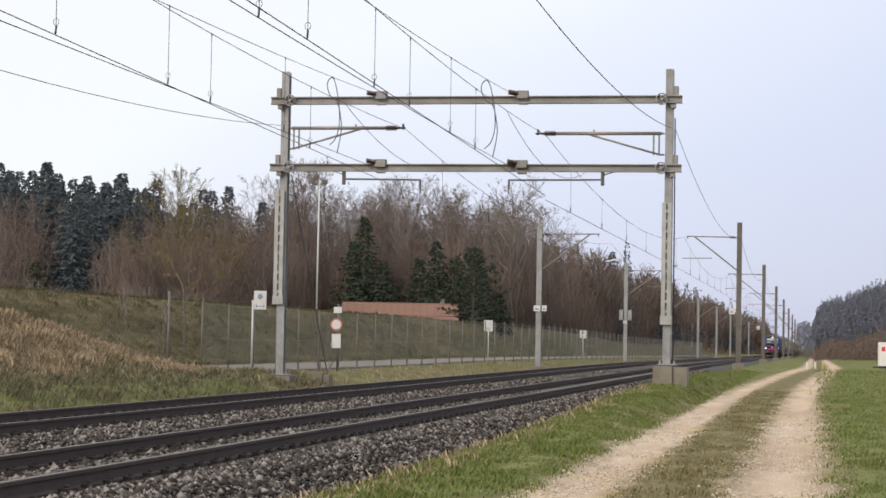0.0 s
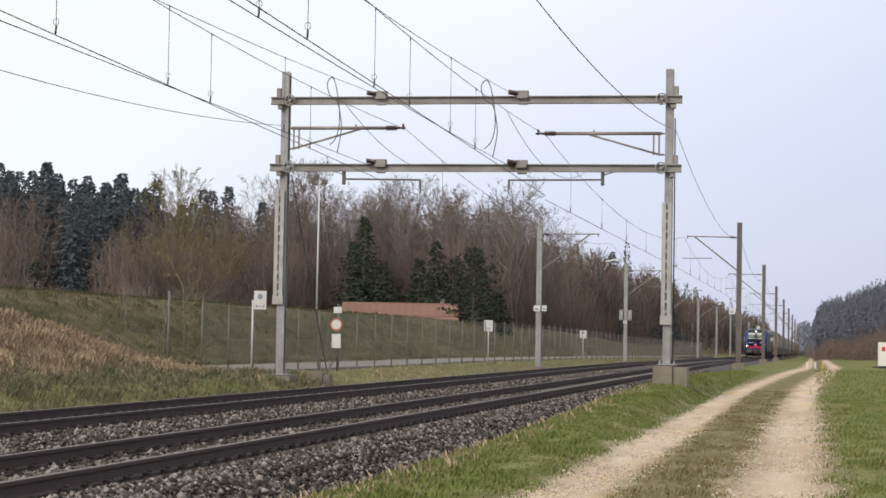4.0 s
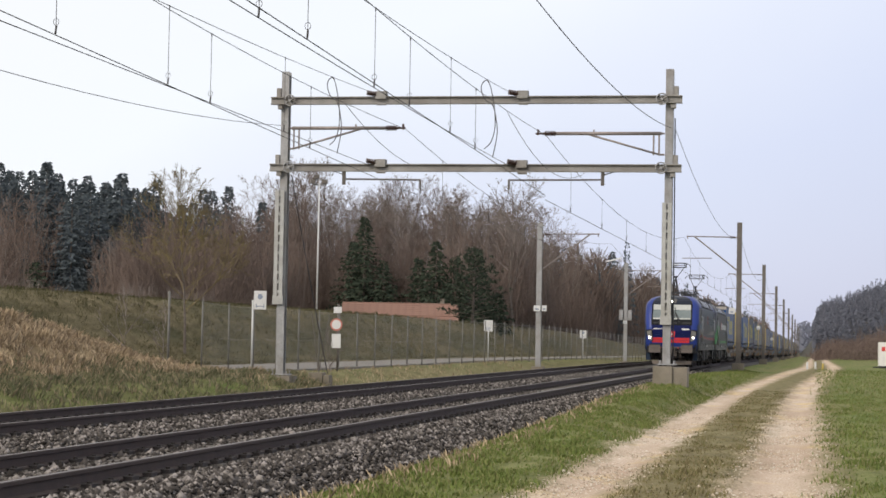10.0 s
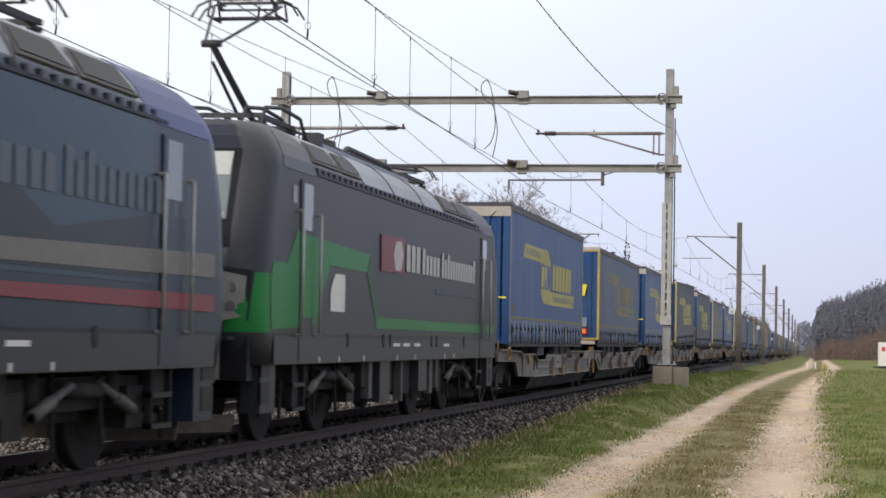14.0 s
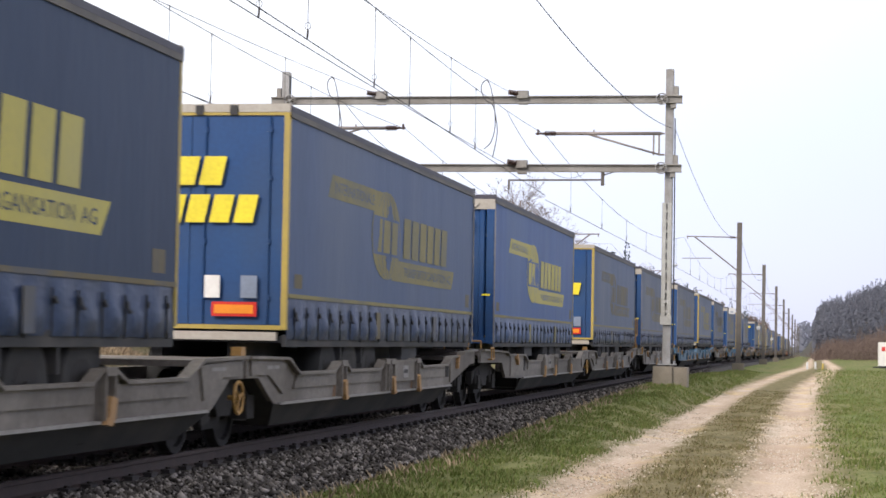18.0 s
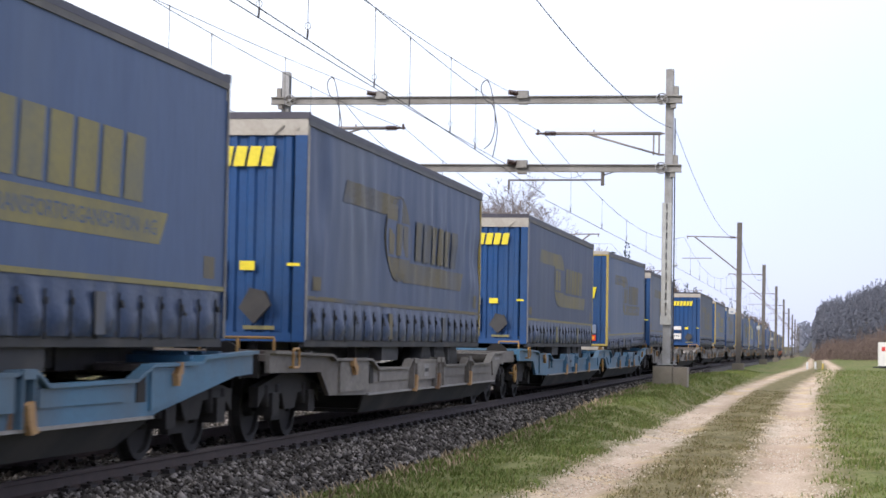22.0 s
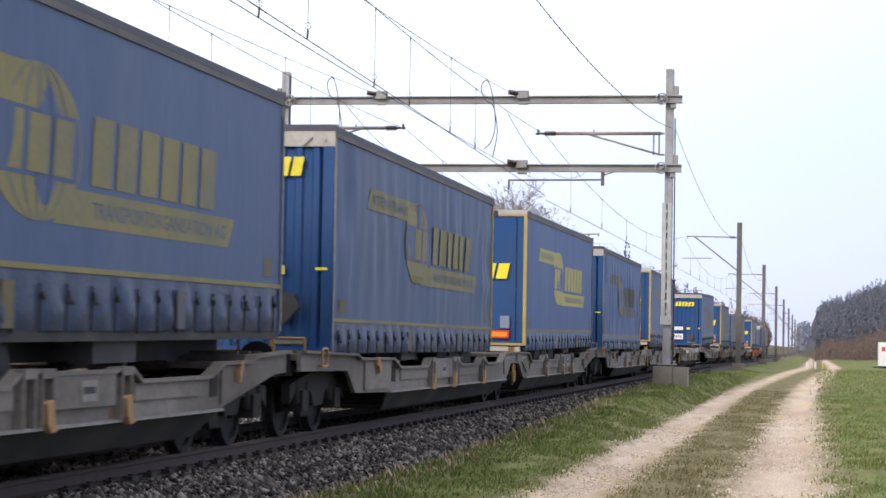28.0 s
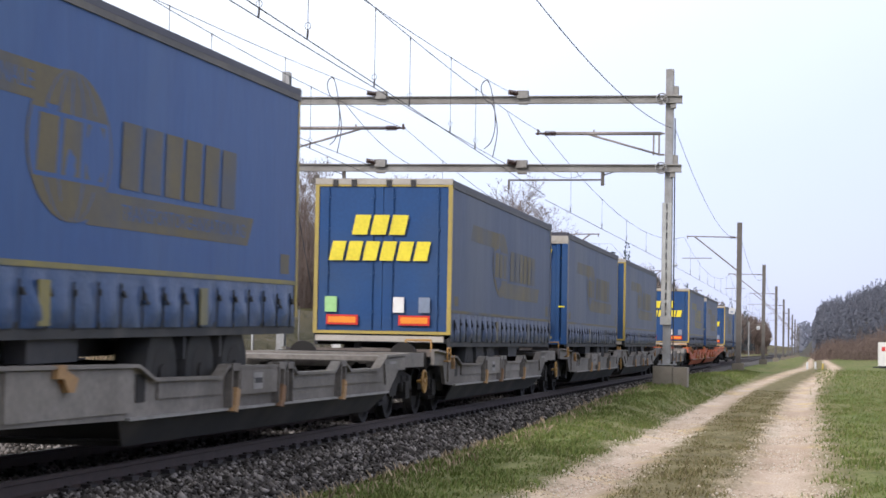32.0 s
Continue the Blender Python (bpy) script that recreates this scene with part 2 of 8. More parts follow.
    patch.inputs["From Min"].default_value, patch.inputs["From Max"].default_value = 0.40, 0.56
    l.new(coarse, patch.inputs["Value"])
    straw = calc("MULTIPLY", calc("MULTIPLY", band(xw, -18.0, -10.6, 0.9), yr.outputs[0]), 0.9)
    olive = ramped(blend, [(0.36, (0.046, 0.046, 0.024)), (0.5, (0.074, 0.070, 0.036)), (0.64, (0.112, 0.100, 0.056))])
    green = mixed(west.outputs[0], green, olive)
    lawn = mixed(calc("MULTIPLY", patch.outputs[0], 0.32), green, dry)
    bend = n.new("ShaderNodeMapRange")
    bend.interpolation_type = "SMOOTHSTEP"
    for k, v in (("From Min", 60), ("From Max", 190), ("To Min", 0), ("To Max", 2.1)):
        bend.inputs[k].default_value = v
    l.new(sp.outputs["Y"], bend.inputs["Value"])
    xp = calc("SUBTRACT", xw, bend.outputs[0])
    mid_strip = band(xp, 5.3, 7.1, 0.5)
    vy = n.new("ShaderNodeMapRange")
    vy.inputs["From Min"].default_value, vy.inputs["From Max"].default_value = 56, 64
    l.new(sp.outputs["Y"], vy.inputs["Value"])
    verge = calc("MULTIPLY", band(xw, -9.3, -6.0, 0.6), vy.outputs[0])
    trodden = ramped(blend, [(0.34, (0.10, 0.08, 0.042)), (0.5, (0.165, 0.138, 0.074)), (0.66, (0.25, 0.21, 0.125))])
    out = mixed(calc("MULTIPLY", mid_strip, 0.85), lawn, trodden)
    out = mixed(calc("MULTIPLY", verge, 0.6), out, trodden)
    out = mixed(straw, out, mixed(calc("MULTIPLY", pb.outputs[0], 0.8), dry, brown))
    sand = ramped(blend, [(0.36, (0.42, 0.30, 0.15)), (0.5, (0.55, 0.42, 0.22)), (0.64, (0.66, 0.54, 0.33))])
    sandy = n.new("ShaderNodeMapRange")
    sandy.inputs["From Min"].default_value, sandy.inputs["From Max"].default_value = 0.52, 0.66
    l.new(noise_tex(1.1, 4, (1, 0.5, 1)), sandy.inputs["Value"])
    stone = mixed(calc("MULTIPLY", sandy.outputs[0], 0.75), stone, sand)
    out = mixed(calc("MULTIPLY", band(xp, 7.7, 8.25, 0.3), 0.6), out, trodden)
    out = mixed(calc("MULTIPLY", band(xp, 4.2, 4.8, 0.3), 0.5), out, trodden)
    ruts = calc("MAXIMUM", band(xp, 4.62, 5.50, 0.30), band(xp, 6.82, 7.86, 0.34))
    out = mixed(ruts, out, stone)
    l.new(out, b.inputs["Base Color"])
    bp = n.new("ShaderNodeBump")
    bp.inputs["Strength"].default_value, bp.inputs["Distance"].default_value = 0.8, 0.06
    l.new(blend, bp.inputs["Height"])
    l.new(bp.outputs[0], b.inputs["Normal"])
    return m


def steps(pairs):
    """Coordinates with a spacing of their own in each stretch: (from, to, step)."""
    out = []
    for a, b, s in pairs:
        k = max(1, round((b - a) / s))
        out += [a + (b - a) * i / k for i in range(k)]
    return out + [pairs[-1][1]]


def make_ground():
    xs = steps([(-900, -120, 130), (-120, -30, 9), (-30, -8, 0.55), (-8, 2, 1.0), (2, 9, 0.22), (9, 30, 1.5), (30, 120, 15), (120, 900, 130)])
    ys = steps([(-60, 15, 15), (15, 70, 0.8), (70, 150, 2), (150, 450, 10), (450, 1000, 50), (1000, 4000, 500)])
    verts, faces = [], []
    for y in ys:
        for x in xs:
            near = 1.0 if y < 150 else 0.3
            bumpy = 0.035 * near * noise.noise((x * 0.9, y * 0.5, 0)) + (0.09 * noise.noise((x * 0.7, y * 0.4, 5)) if x < -9 else 0)
            verts.append((x, y, land(x, y) + bumpy))
    w = len(xs)
    for j in range(len(ys) - 1):
        for i in range(w - 1):
            a = j * w + i
            faces.append((a, a + 1, a + w + 1, a + w))
    ob = joined("ground", verts, faces, ground_material(), None, "grassy ground with two sandy wheel tracks", "ground", "structure")
    for q in ob.data.polygons:
        q.use_smooth = True


make_ground()

# paved lane behind the fence
M_LANE = mat("lane_asphalt", (0.215, 0.198, 0.178), (0.15, 0.138, 0.124), 0.9, scale=2, fine=50, bump=0.2)
def make_lane():
    bm = B()
    ys = steps([(64.5, 150, 4), (150, 320, 10)])
    rows = []
    for y in ys:
        w2 = 2.4 - 1.2 * smooth_step(80, 120, y)
        xc = -13.1 if y < 75 else -13.1 + 0.016 * (y - 75)
        rows.append([bm.verts.new((xc + dx, y, land(-13, y) + dz)) for dx, dz in ((-2.4, -0.3), (-2.4, 0.05), (0, 0.09), (w2, 0.05), (w2, -0.3))])
    for a, b in zip(rows, rows[1:]):
        for i in range(4):
            bm.faces.new((a[i], a[i + 1], b[i + 1], b[i]))
    tagged(part("lane", bm, M_LANE, None, "narrow grey asphalt lane behind the fence"), "", "road", "", "structure")
make_lane()


# ---- tracks ----
def rail_profile():
    # foot, web and head of a flat-bottomed rail, top at z = 0
    h = [(-0.075, -0.172), (0.075, -0.172), (0.075, -0.160), (0.012, -0.140), (0.009, -0.050), (0.036, -0.040), (0.036, -0.008), (0.030, 0.0)]
    return h + [(-0.030, 0.0), (-0.036, -0.008), (-0.036, -0.040), (-0.009, -0.050), (-0.012, -0.140), (-0.075, -0.160)]


def make_track(xc, label):
    t = thing("railway_track", label, "railway track", pose(xc, 0, 0), kind="structure")
    ys = steps([(-40, 120, 40), (120, 260, 14), (260, 900, 40)])
    pr = rail_profile()
    for s in (-1, 1):
        bm = B()
        rings = [[bm.verts.new((s * 0.7535 + u, y, v + grade(y))) for u, v in pr] for y in ys]
        for a, b in zip(rings, rings[1:]):
            for i in range(len(pr)):
                f = bm.faces.new((a[i], b[i], b[(i + 1) % len(pr)], a[(i + 1) % len(pr)]))
                f.material_index = 1 if i == 7 else 0
        bmesh.ops.recalc_face_normals(bm, faces=bm.faces)
        part("rail", bm, [M_RAIL, M_RAILTOP], t, "rusty steel rail with a polished head")
    # ballast bed with sloping shoulders
    bm = B()
    outer = 1.0 if xc == 0 else -1.0
    sec = [(-2.15, -0.75), (-1.75, -0.23), (-0.9, -0.20), (0.9, -0.20), (1.55, -0.23), (2.45, -0.66)]
    if outer < 0:
        sec = [(-u, v) for u, v in sec][::-1]
    rows = [[bm.verts.new((u, y, v + grade(y) + 0.03 * noise.noise((u * 2, y * 1.3, xc)))) for u, v in sec] for y in steps([(-40, 15, 10), (15, 130, 0.9), (130, 900, 20)])]
    for a, b in zip(rows, rows[1:]):
        for i in range(len(sec) - 1):
            bm.faces.new((a[i], a[i + 1], b[i + 1], b[i]))
    part("ballast_bed", bm, M_BALLAST, t, "grey crushed-stone track bed")
    # sleepers with rail fastenings
    bm = B()
    prism(bm, [(-0.13, -0.35), (0.13, -0.35), (0.11, -0.18), (-0.11, -0.18)], "x", -0.98, 0.98)
    for s in (-1, 1):
        for q in (-0.11, 0.11):
            box(bm, s * 0.7535 + q - 0.05, s * 0.7535 + q + 0.05, -0.10, 0.10, -0.19, -0.135, 1)
            tube(bm, (s * 0.7535 + q, 0, -0.14), (s * 0.7535 + q, 0, -0.112), 0.03, 6, mi=1)
    first = part("sleeper", bm, [M_SLEEPER, M_CLIP], t)
    first.location = (0, 18.0, 0)
    for i in range(1, 200):
        o = new("sleeper", first.data)
        o.parent = t
        y = 18.0 + 0.6 * i
        o.location = (0, y, grade(y))
    return t


make_track(0.0, "ballasted railway track with rusty rails on concrete sleepers")
make_track(-D2, "second ballasted railway track with rusty rails")


# ---- wires ----
def wire(name, pts, r, label, material=None, category="overhead wire", parent=None):
    cu = bpy.data.curves.new(name, "CURVE")
    cu.dimensions, cu.bevel_depth, cu.bevel_resolution = "3D", r, 1
    s = cu.splines.new("POLY")
    s.points.add(len(pts) - 1)
    for q, v in zip(s.points, pts):
        q.co = (*v, 1)
    cu.materials.append(material or M_WIRE)
    ob = new(name, cu)
    if parent is not None:
        ob.parent = parent
        return tagged(ob, label)
    return tagged(ob, label, category)


def sag(p, q, drop, n=14):
    p, q = Vector(p), Vector(q)
    return [p.lerp(q, i / n) - Vector((0, 0, drop * 4 * (i / n) * (1 - i / n))) for i in range(n + 1)]


POST_Y = [2.5, 62.5, 123.5, 184, 244, 304, 364, 424, 484, 544, 604]
def add_dropper(con, x, y, z0, z1):
    bm = B()
    tube(bm, (x, y, z0), (x, y, z1), 0.007, 4)
    tube(bm, (x, y - 0.02, z0 + 0.02), (x, y + 0.02, z0 + 0.16), 0.018, 5)
    # small loop of the dropper clamp
    for i in range(8):
        a, b = 0.785 * i, 0.785 * (i + 1)
        tube(bm, (x + 0.05 * math.sin(a), y, z0 + 0.22 + 0.06 * math.cos(a)), (x + 0.05 * math.sin(b), y, z0 + 0.22 + 0.06 * math.cos(b)), 0.005, 3)
    tube(bm, (x, y, z1 - 0.06), (x, y, z1 + 0.02), 0.014, 5)
    part("dropper", bm, M_WIRE, con)


def portal_span(name, x0, x1, low, high, ys, label):
    """Contact and carrying wire up to the portal: height at the portal, slope and curve over the way back from it."""
    def at(y, c):
        d = 62.5 - y
        return (x0 + (x1 - x0) * (y - 2.5) / 60, y, c[0] + c[1] * d + c[2] * d * d)
    con = wire(name + "contact_wire", [at(2.5 + 4 * i, low) for i in range(16)], 0.009, "thin dark contact wire " + label)
    wire(name + "carrying_wire", [at(2.5 + 3 * i, high) for i in range(21)], 0.008, "sagging carrying wire " + label)
    for y in ys:
        a, b = at(y, low), at(y, high)
        add_dropper(con, a[0], y, a[2], b[2])


def make_catenary(first, xc, zc, label, spans):
    """Contact wire, carrying wire and droppers beyond the portal. spans: height of the carrying wire at both ends and its dip."""
    c = [(first, 62.5, zc)] + [(xc + (0.15 if i % 2 else -0.15), y, zc + grade(y)) for i, y in enumerate(POST_Y) if i > 1]
    con = wire("contact_wire", c, 0.010, "thin dark contact wire over " + label)
    for i in range(len(c) - 1):
        y0, y1 = c[i][1], c[i + 1][1]
        za, zb, dip = spans[min(i, len(spans) - 1)]
        wire("carrying_wire", sag((c[i][0], y0, za + grade(y0)), (c[i + 1][0], y1, zb + grade(y1)), dip), 0.009, "sagging carrying wire over " + label)
        if i > 3:
            continue
        for k in range(1, 7):
            f = (k - 0.35) / 6.3
            y = y0 + f * (y1 - y0)
            x = c[i][0] + f * (c[i + 1][0] - c[i][0])
            add_dropper(con, x, y, zc + grade(y), za + (zb - za) * f - dip * 4 * f * (1 - f) + grade(y))


portal_span("", 0.1, -0.6, (5.88, 0.0049, 0), (7.77, -0.0345, 0.00078), (11, 20.5, 30.9, 39.6, 48.2), "over the nearer track")
portal_span("parallel_", 0.1, -1.72, (6.79, -0.0226, 0.00015), (9.11, -0.061, 0.00049), (20, 29.8, 39.4, 49.7), "tied off at the portal")
portal_span("", -4.3, -5.1, (6.02, 0.0072, 0), (7.98, -0.035, 0.00093), (12, 22, 31.5, 40.6, 49.6), "over the farther track")
portal_span("parallel_", -4.3, -6.25, (6.82, -0.015, -0.00002), (9.17, -0.0565, 0.00049), (20, 30, 39.9, 50.5), "tied off at the portal")
make_catenary(-0.6, 0.0, 5.75, "the nearer track", [(7.77, 7.85, 1.15), (7.85, 7.85, 1.25)])
make_catenary(-5.1, -D2, 6.04, "the farther track", [(7.98, 7.4, 1.05), (7.4, 7.4, 1.0)])
for x, zt, zb in ((-0.55, 7.55, 6.75), (-5.05, 7.75, 6.95)):
    wire("stitch_wire", sag((x, 54.0, zt), (x + 0.1, 72.0, zt - 0.15), zt - zb), 0.009, "thin stitch wire below the carrying wire at the portal")
wire("feeder_cable", sag((3.30, 2.5, 8.0), (3.30, 62.5, 8.0), 1.22, 24), 0.010, "sagging feeder cable from mast to mast")
wire("feeder_cable", sag((3.44, 62.5, 7.95), (3.20, 123.5, 7.80), 1.0, 20), 0.010, "sagging feeder cable from mast to mast")
for ya, yb in zip(POST_Y[2:7], POST_Y[3:8]):
    wire("feeder_cable", sag((3.3, ya, 7.78 + grade(ya)), (3.3, yb, 7.78 + grade(yb)), 1.3), 0.011, "sagging feeder cable from mast to mast")
wire("feeder_cable", sag((-9.2, 2.5, 8.1), (-9.2, 62.5, 8.1), 1.36, 24), 0.009, "sagging feeder cable from mast to mast")

# ---- steel portal over both tracks ----
def make_portal(y=62.5):
    p = thing("catenary_portal", "grey steel portal with two crossbeams on concrete footings", "catenary mast", pose(0, y, 0))
    for x, zb in ((3.25, 0.66), (-9.03, 0.1)):
        bm = B()
        # I-section mast
        prism(bm, [(x - 0.12, -0.15), (x + 0.12, -0.15), (x + 0.12, -0.115), (x + 0.02, -0.115), (x + 0.02, 0.115), (x + 0.12, 0.115), (x + 0.12, 0.15), (x - 0.12, 0.15), (x - 0.12, 0.115), (x - 0.02, 0.115), (x - 0.02, -0.115), (x - 0.12, -0.115)], "z", zb, 9.82)
        part("mast", bm, M_GALV, p, "weathered steel mast")
        bm = B()
        box(bm, x - 0.26, x + 0.30, -0.28, 0.28, zb, zb + 0.04)
        for sx in (-0.2, 0.24):
            for sy in (-0.2, 0.2):
                tube(bm, (x + sx, sy, zb), (x + sx, sy, zb + 0.14), 0.025, 6)
        part("base_plate", bm, M_GALV, p)
        bm = B()
        if x > 0:
            box(bm, 2.86, 3.45, -0.45, 0.5, -0.6, 0.62)
            box(bm, 3.46, 3.90, -0.35, 0.7, -0.6, 0.60)
        else:
            box(bm, x - 0.45, x + 0.42, -0.5, 0.5, -0.5, 0.08)
        bevelled(bm, 0.03)
        part("footing", bm, M_CONCRETE, p, "stained concrete footing block")
        # perforated guard strip on the lower mast
        z0, z1 = (1.95, 5.66) if x > 0 else (2.4, 6.0)
        bm = B()
        xs = x - 0.03 if x > 0 else x - 0.09
        box(bm, xs - 0.15, xs - 0.03, -0.24, -0.20, z0, z1)
        box(bm, xs + 0.03, xs + 0.15, -0.24, -0.20, z0, z1)
        k = 0
        z = z0
        while z < z1 - 0.05:
            box(bm, xs - 0.03, xs + 0.03, -0.236, -0.205, z, z + 0.09)
            z += 0.31
        box(bm, xs - 0.17, xs + 0.17, -0.25, -0.19, z0 - 0.05, z0 + 0.22)
        part("guard_strip", bm, M_GUARD, p, "slotted light grey guard strip")
    for z in (8.86, 6.72):
        bm = B()
        prism(bm, [(-0.10, z - 0.12), (0.10, z - 0.12), (0.10, z - 0.09), (0.02, z - 0.09), (0.02, z + 0.09), (0.10, z + 0.09), (0.10, z + 0.12), (-0.10, z + 0.12), (-0.10, z + 0.09), (-0.02, z + 0.09), (-0.02, z - 0.09), (-0.10, z - 0.09)], "x", -9.45, 3.65)
        for v in bm.verts:
            v.co.y -= 0.26
        part("crossbeam", bm, M_BEAM, p, "weathered rolled steel crossbeam")
        for x, s in ((3.25, 1), (-9.03, -1)):
            bm = B()
            # round clamp plate with spokes and a bracket
            cx = x - s * 0.22
            for i in range(16):
                a0, a1 = 6.2832 * i / 16, 6.2832 * (i + 1) / 16
                tube(bm, (cx + 0.17 * math.cos(a0), -0.40, z + 0.17 * math.sin(a0)), (cx + 0.17 * math.cos(a1), -0.40, z + 0.17 * math.sin(a1)), 0.022, 5)
            for a in (0.5, 2.07, 3.64, 5.21):
                tube(bm, (cx, -0.40, z), (cx + 0.17 * math.cos(a), -0.40, z + 0.17 * math.sin(a)), 0.018, 5)
            tube(bm, (cx, -0.44, z), (cx, -0.3, z), 0.05, 8)
            part("clamp", bm, M_GALV, p, "spoked clamp plate")
            bm = B()
            box(bm, x + s * 0.14, x + s * 0.27, -0.2, 0.1, z + 0.10, z + 0.42)
            part("bracket", bm, M_BEAM, p)
            bm = B()
            box(bm, x + s * 0.05, x + s * 0.2, -0.3, 0.0, z - 0.26, z - 0.12)
            part("bracket", bm, M_BEAM, p)
    # insulator sets on the beams
    for x, z, d in ((-1.33, 8.98, 1), (-5.86, 8.98, 1), (-1.33, 6.80, 1), (-5.84, 6.82, 1)):
        bm = B()
        box(bm, x - 0.16, x + 0.18, -0.42, -0.1, z - 0.08, z + 0.16)
        bevelled(bm, 0.02, 1)
        clamp = part("tension_clamp", bm, M_BEAM, p, "bulky tensioning clamp")
        bm = B()
        tube(bm, (x - 0.15, -0.3, z + 0.05), (x - 0.42, -0.45, z + 0.10), 0.05, 8)
        part("insulator", bm, M_INSUL, clamp)
        for i in range(5):
            q = 0.16 + 0.055 * i
            bm = B()
            tube(bm, (x - q, -0.3 - 0.45 * q, z + 0.05 + 0.13 * q), (x - q - 0.03, -0.3 - 0.45 * (q + 0.03), z + 0.054 + 0.13 * q), 0.085, 8)
            part("insulator_disc", bm, M_INSUL, clamp)
        bm = B()
        tube(bm, (x - 0.1, -0.4, z - 0.25), (x + 0.2, -0.4, z - 0.25), 0.04, 6)
        part("tension_rod", bm, M_BEAM, clamp)
    # swivel arms below the upper beam
    for xm, tip, z, s in ((3.11, -0.72, 7.82, -1), (-8.9, -5.28, 8.0, 1)):
        bm = B()
        tube(bm, (xm + s * 0.1, -0.1, z), (tip - s * 0.45, -0.1, z), 0.055, 8)
        tube(bm, (xm + s * 0.15, -0.1, z - 0.66), (xm + s * 2.4, -0.1, z - 0.02), 0.032, 8)
        for q in (0.17, 0.34):
            tube(bm, (xm + s * q, -0.1, z + 0.02), (xm + s * q, -0.1, z - 0.68), 0.03, 6)
        tube(bm, (xm, -0.1, z), (xm + s * 0.2, -0.1, z), 0.03, 6)
        tube(bm, (xm, -0.1, z - 0.66), (xm + s * 0.2, -0.1, z - 0.66), 0.03, 6)
        box(bm, xm + s * 2.2 - 0.02, xm + s * 2.2 + 0.02, -0.14, -0.06, z - 0.08, z + 0.12)
        arm = part("swivel_arm", bm, M_TUBE, p, "tubular swivel arm, slightly rusty")
        bm = B()
        tube(bm, (tip - s * 0.45, -0.1, z), (tip, -0.1, z), 0.04, 8)
        for i in range(7):
            q = tip - s * (0.42 - 0.05 * i)
            tube(bm, (q, -0.1, z), (q + s * 0.025, -0.1, z), 0.085, 10)
        tube(bm, (tip, -0.1, z), (tip + s * 0.2, -0.1, z), 0.03, 6)
        box(bm, tip + s * 0.12 - 0.03, tip + s * 0.12 + 0.03, -0.14, -0.06, z - 0.05, z + 0.13)
        part("rod_insulator", bm, M_INSUL, arm, "brown ribbed insulator")
    # registration arms hanging below the lower beam
    for x0, x1 in ((1.22, -1.72), (-7.02, -4.55)):
        bm = B()
        s = 1 if x1 > x0 else -1
        box(bm, x0 - 0.05, x0 + 0.05, -0.3, -0.2, 6.18, 6.60)
        prism(bm, [(x0 - 0.05, 6.5), (x0 + 0.05, 6.5), (x0 - s * 0.28, 6.6), (x0 - s * 0.36, 6.6)], "y", -0.3, -0.2)
        tube(bm, (x0, -0.25, 6.36), (x1, -0.25, 6.34), 0.028, 6)
        box(bm, x1 - 0.03, x1 + 0.03, -0.28, -0.22, 6.05, 6.36)
        tube(bm, (x1, -0.25, 6.1), (x1 + 0.0, -0.25, 5.9), 0.02, 6)
        part("registration_arm", bm, M_POLE, p, "dark steel registration arm")
    # loose jumper loops between the wires of the two sets
    def bent(pts, n=6):
        pts = [Vector(q) for q in pts]
        pts = [pts[0] * 2 - pts[1]] + pts + [pts[-1] * 2 - pts[-2]]
        out = []
        for a, b, c, d in zip(pts, pts[1:], pts[2:], pts[3:]):
            for i in range(n):
                t = i / n
                out.append(0.5 * ((2 * b) + (c - a) * t + (2 * a - 5 * b + 4 * c - d) * t * t + (3 * b - a - 3 * c + d) * t ** 3))
        return out + [pts[-2]]
    for x0, z0 in ((-1.53, 8.75), (-6.06, 8.86)):
        for loop in (((0, 0), (0.12, -0.2), (0.27, -0.82), (0.3, -1.43), (0.16, -1.82), (-0.05, -1.97)),
                     ((0, 0), (-0.15, -0.08), (-0.19, -0.28), (-0.04, -0.58), (0.2, -0.74), (0.33, -1.12), (0.38, -1.6), (0.24, -2.25))):
            wire("jumper_loop", bent([(x0 + dx, -6.0 - dx, z0 + dz) for dx, dz in loop]), 0.014, "dark jumper cable loop", None, "", p)
    wire("mast_cable", [(3.42, 0.0, 8.3), (3.43, 0.05, 5.0), (3.44, 0.02, 0.7)], 0.02, "dark cable down the mast", None, "", p)
    # stay cable of the western mast
    wire("stay_cable", sag((-8.8, 0.0, 6.5), (-7.85, 1.5, 0.15), 0.12), 0.018, "dark stay cable to the ground", None, "", p)
    return p


make_portal()


